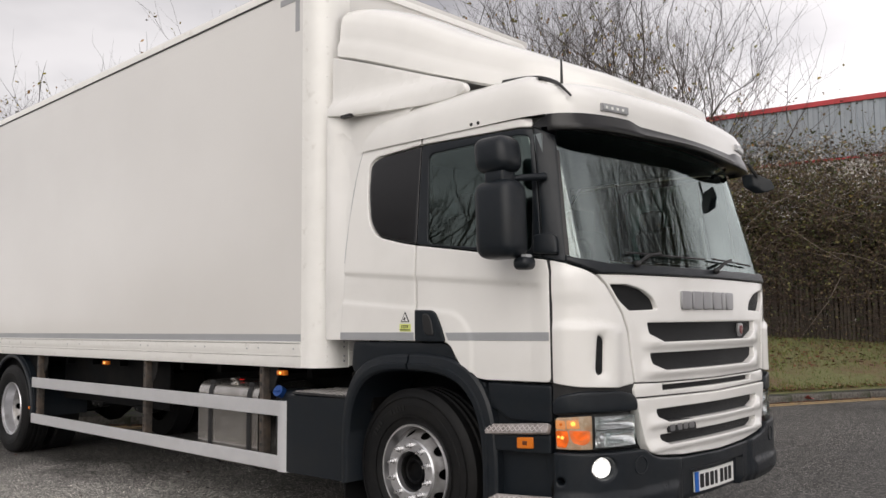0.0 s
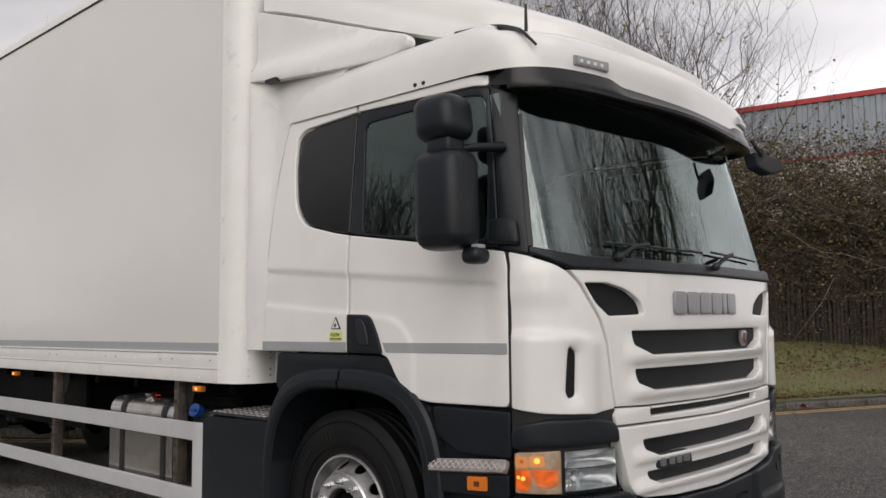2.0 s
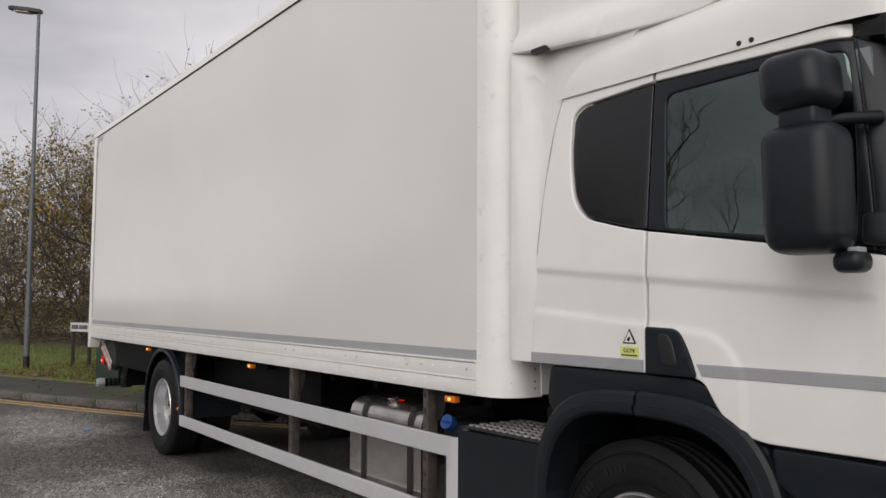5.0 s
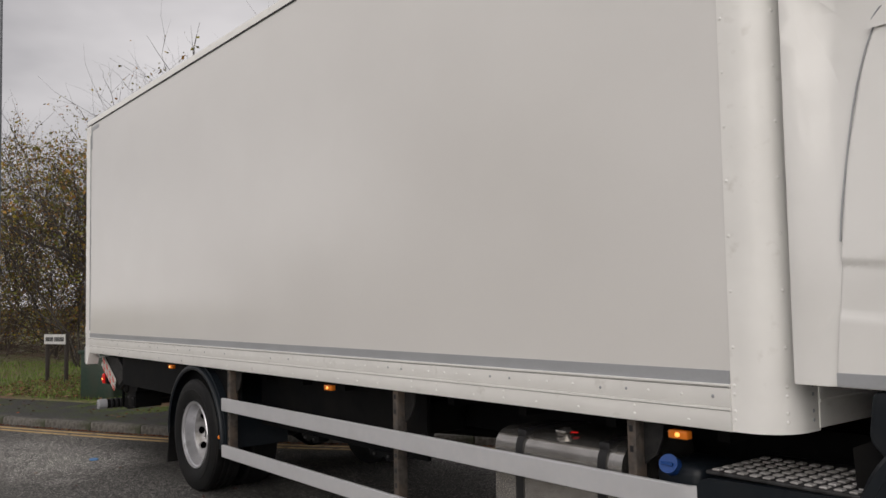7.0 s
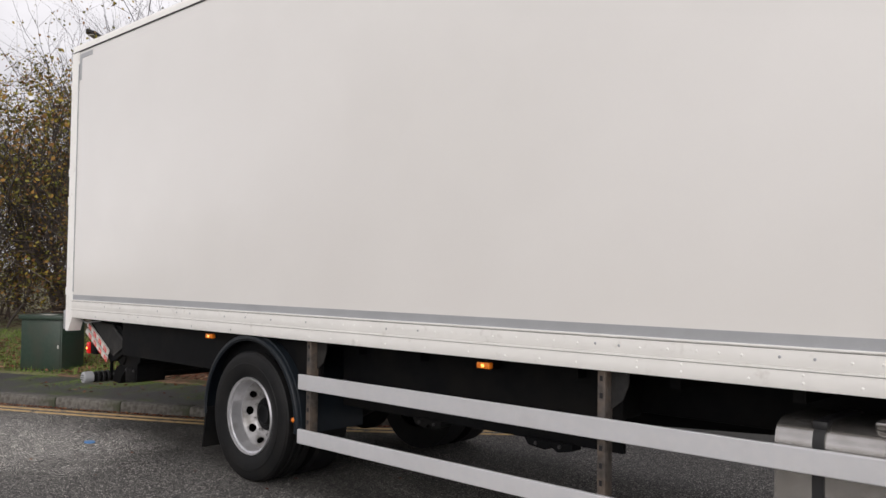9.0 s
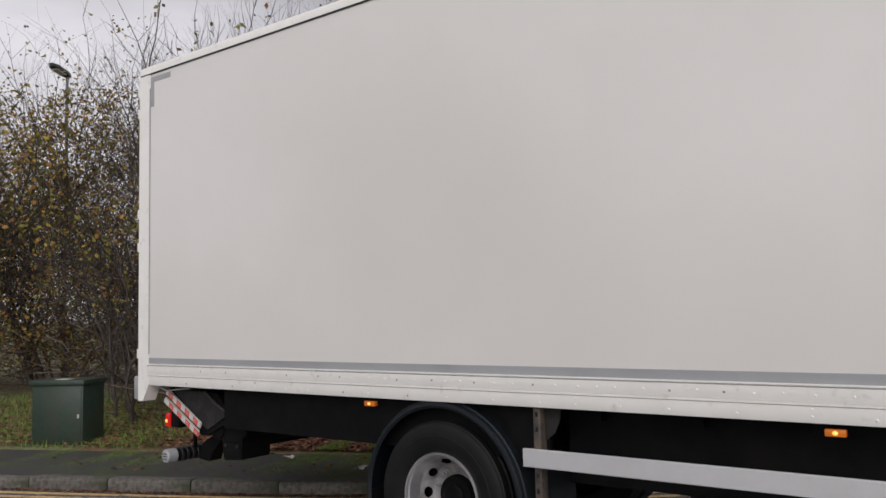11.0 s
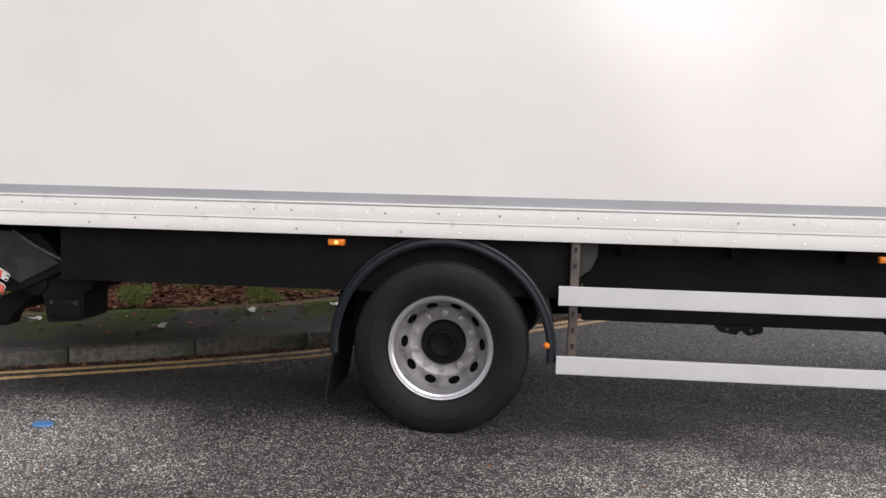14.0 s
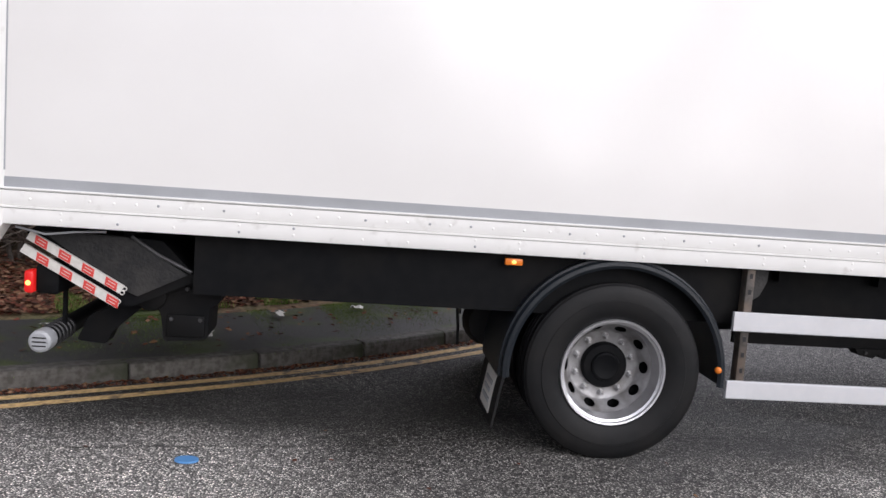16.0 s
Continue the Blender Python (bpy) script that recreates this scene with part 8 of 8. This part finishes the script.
tangle("bramble", 260, on_fence, 55, 2.2, 0.3, 0, 0.05, M_LEAF_IVY, "long pale bare bramble stems over a hedge", "bramble", 0.009, stem_mat=M_PALESTEM)


def thicket_at(d0, d1, h, i0=22, i1=100):
    def place(rng):
        i = rng.randint(i0, i1)
        d = rng.uniform(d0, d1) + 2.0 * (1 - ease(44, 50, i))
        p = along(i, d, 0) + Vector((rng.uniform(-0.5, 0.5), rng.uniform(-0.5, 0.5), 0))
        p.z = verge_z(i, d) + rise(max(-40.0, p.x)) + h * rng.random() ** 1.3
        return p, h
    return place


tangle("undergrowth", 6800, thicket_at(4.2, 6.2, 2.6), 61, 1.1, 0.5, 0, 0.08, M_LEAF_AUTUMN, "brown tangled bramble thicket", "undergrowth")
tangle("undergrowth", 500, thicket_at(4.0, 5.0, 2.2), 66, 1.7, 0.35, 0, 0.08, M_LEAF_AUTUMN, "long pale arching bramble stems", "undergrowth", 0.007, stem_mat=M_PALESTEM)
tangle("undergrowth", 6000, thicket_at(5.4, 8.5, 4.6), 62, 1.4, 0.9, 6, 0.068, M_LEAF_AUTUMN, "brown thicket with yellowing leaves", "undergrowth", leaf_from=1.6)
tangle("undergrowth", 6200, thicket_at(4.6, 8.0, 6.0, 18, 43), 65, 1.0, 0.9, 16, 0.075, M_LEAF_AUTUMN, "thicket still dense with yellow-brown leaves", "undergrowth", leaf_from=0.9)
tangle("undergrowth", 420, thicket_at(4.4, 6.5, 3.6, 30, 66), 67, 0.7, 0.4, 16, 0.10, M_LEAF_YELLOW, "clumps of yellow-green leaves in the thicket", "undergrowth", leaf_from=1.9)
tangle("undergrowth", 2600, thicket_at(8.5, 12.0, 4.4), 63, 1.8, 1.3, 3, 0.11, M_LEAF_IVY, "dark thicket behind the shrubs", "undergrowth", 0.012)


def far_bank(rng):
    x = rng.uniform(-70.0, 30.0)
    p = Vector((x, -19.0 - 0.12 * abs(x + 10) + rng.uniform(-2.0, 2.0), 0))
    p.z = 5.2 * rng.random() ** 1.2
    return p, 5.0


tangle("far_hedge", 3200, far_bank, 64, 1.8, 1.2, 6, 0.30, M_LEAF_IVY, "tall unkempt hedge across the road", "hedge", 0.015)


def scatter(name, count, where, seed, size, mat, label, upright=False):
    rng = random.Random(seed)
    s = Soup()
    for _ in range(count):
        p = where(rng)
        a = rng.uniform(0, 6.283)
        k = size * rng.uniform(0.5, 1.4)
        d = Vector((math.cos(a), math.sin(a), 0))
        if upright:
            w = Vector((-d.y, d.x, 0)) * k * 0.09
            b = len(s.v)
            tip = p + Vector((d.x * 0.4 * k, d.y * 0.4 * k, k))
            s.v += [p - w, p + w, tip]
            s.f.append((b, b + 1, b + 2))
        else:
            w = Vector((-d.y, d.x, rng.uniform(-0.4, 0.4))) * k * 0.38
            b = len(s.v)
            s.v += [p - d * k * 0.5, p + w + Vector((0, 0, k * 0.15)), p + d * k * 0.5 + Vector((0, 0, rng.uniform(0, 0.3) * k)), p - w + Vector((0, 0, k * 0.1))]
            s.f.append((b, b + 1, b + 2, b + 3))
    ob = s.mesh(name, mat, None, "", False)
    return tagged(ob, label, "ground cover", kind="stuff")


def verge_place(i0, i1, d0, d1, lift=0.035):
    def where(rng):
        i = rng.randint(i0, i1 - 1)
        d = max(rng.uniform(d0, d1), pave_w(i) + 0.1)
        p = along(i, d, 0)
        q = along(i + 1, d, 0)
        p = p.lerp(q, rng.random())
        best = i
        p.z = verge_z(best, d) + lift + rise(max(-40.0, min(20.0, p.x)))
        return p
    return where


def flat_place(i0, i1, d0, d1, z):
    def where(rng):
        i = rng.randint(i0, i1 - 1)
        p = along(i, rng.uniform(d0, d1), z).lerp(along(i + 1, rng.uniform(d0, d1), z), rng.random())
        return p
    return where


def clumped(where):
    """Keeps only places in irregular clumps."""
    def pick(rng):
        while True:
            p = where(rng)
            if math.sin(p.x * 4.3 + 0.7) + math.sin(p.x * 9.1 + p.y * 5.0) + rng.uniform(-0.4, 0.4) > 0.75:
                return p
    return pick


def mossy(i0, i1):
    """Patches of moss creeping over the footway's back edge."""
    def where(rng):
        while True:
            i = rng.randint(i0, i1 - 1)
            d = pave_w(i) + 0.10 - abs(rng.gauss(0, 0.48))
            p = along(i, d, 0.122).lerp(along(i + 1, d, 0.122), rng.random())
            if math.sin(p.x * 3.1 + 1.0) + math.sin(p.x * 7.7 + p.y * 2) + rng.uniform(-0.6, 0.6) > 0.2:
                return p
    return where


scatter("fallen_leaves", 14000, verge_place(60, 92, 1.8, 4.6), 71, 0.062, M_LEAF_FALLEN, "fallen brown leaves on the verge")
scatter("fallen_leaves", 8500, verge_place(42, 62, 1.9, 5.6, 0.06), 78, 0.06, M_LEAF_FALLEN, "fallen brown leaves round the cabinet")
scatter("fallen_leaves", 10000, verge_place(100, 145, 0.5, 6.0), 72, 0.085, M_LEAF_FALLEN, "fallen brown leaves on the grass bank")
scatter("fallen_leaves", 6500, flat_place(45, 140, 0.15, 0.29, 0.006), 73, 0.032, M_LEAF_FALLEN, "leaves caught in the gutter")
scatter("fallen_leaves", 420, flat_place(45, 100, 0.5, 2.0, 0.126), 74, 0.055, M_LEAF_FALLEN, "scattered leaves on the footway")
scatter("fallen_leaves", 60, lambda rng: Vector((rng.uniform(-14.5, -6.0), rng.uniform(1.5, 5.4), 0.004)) + Vector((0, 0, rise(-10.0))), 79, 0.03, M_LEAF_FALLEN, "odd fallen leaves on the road")
scatter("grass", 9000, clumped(verge_place(60, 92, 1.75, 3.2, 0.03)), 80, 0.045, M_MOSSGREEN, "weed clumps at the edge of the leaf litter", True)
scatter("grass", 26000, verge_place(100, 145, 0.5, 6.0, 0.02), 75, 0.085, M_GRASSBLADE, "short grass on the bank", True)
scatter("grass", 24000, verge_place(28, 54, 1.9, 6.4, 0.02), 76, 0.08, M_MOSSGREEN, "short grass beside the footway", True)
scatter("moss", 90000, mossy(50, 96), 77, 0.013, M_MOSSGREEN, "moss and weeds at the footway edge", True)

# A fine open crack in the asphalt by the tail of the truck
rng = random.Random(21)
bm = bmesh.new()
edge = []
for q in range(41):
    t = q / 40
    x, y = -14.4 + 2.25 * t, 3.80 + 0.26 * t + rng.uniform(-0.010, 0.010)
    w = 0.005 * (0.35 + rng.random()) * (1 - 0.6 * abs(2 * t - 1))
    edge.append((bm.verts.new((x, y - w, 0.004 + rise(x))), bm.verts.new((x, y + w, 0.004 + rise(x)))))
for (a, b), (c, d) in zip(edge, edge[1:]):
    bm.faces.new((a, c, d, b))
bmesh.ops.recalc_face_normals(bm, faces=bm.faces[:])
tagged(link_mesh("road_crack", bm, M_PAVE), "fine dark crack in the road", "road", kind="structure")

# Litter
bm = bmesh.new()
lathe(bm, [(0.0, -0.004), (0.05, -0.004), (0.058, 0.0), (0.056, 0.010), (0.0, 0.008)], 0, 0, 20)
for v in bm.verts:
    v.co = Vector((-13.034 + v.co.x * 1.05, 3.75 + v.co.z * 0.8, 0.004 + v.co.y + rise(-13.0)))
bmesh.ops.recalc_face_normals(bm, faces=bm.faces[:])
tagged(link_mesh("plastic_lid", bm, M_LIDBLUE), "small crushed blue plastic lid lying on the road", "litter")


def wrapper(x, y, z, size, mat, seed, label):
    rng = random.Random(seed)
    bm = bmesh.new()
    g = [[bm.verts.new((x + (i - 1.5) * size / 3 + rng.uniform(-1, 1) * size * 0.1, y + (j - 1.0) * size / 3, z + rng.uniform(0.01, 0.35) * size)) for j in range(3)] for i in range(4)]
    for i in range(3):
        for j in range(2):
            bm.faces.new((g[i][j], g[i + 1][j], g[i + 1][j + 1], g[i][j + 1]))
    tagged(link_mesh("litter", bm, mat), label, "litter")


wrapper(-6.0, 15.4, ground_z(-6.0, 15.4) + 0.03, 0.28, M_WRAPPER, 5, "crumpled red wrapper on the grass")
for x, y, sd in ((-12.9, 6.9, 1), (-12.2, 7.4, 2), (-14.5, 6.0, 3), (-13.35, 5.95, 4)):
    wrapper(x, y, ground_z(x, y) + 0.03, 0.12, M_PALELITTER, sd, "pale scrap of litter on the verge")
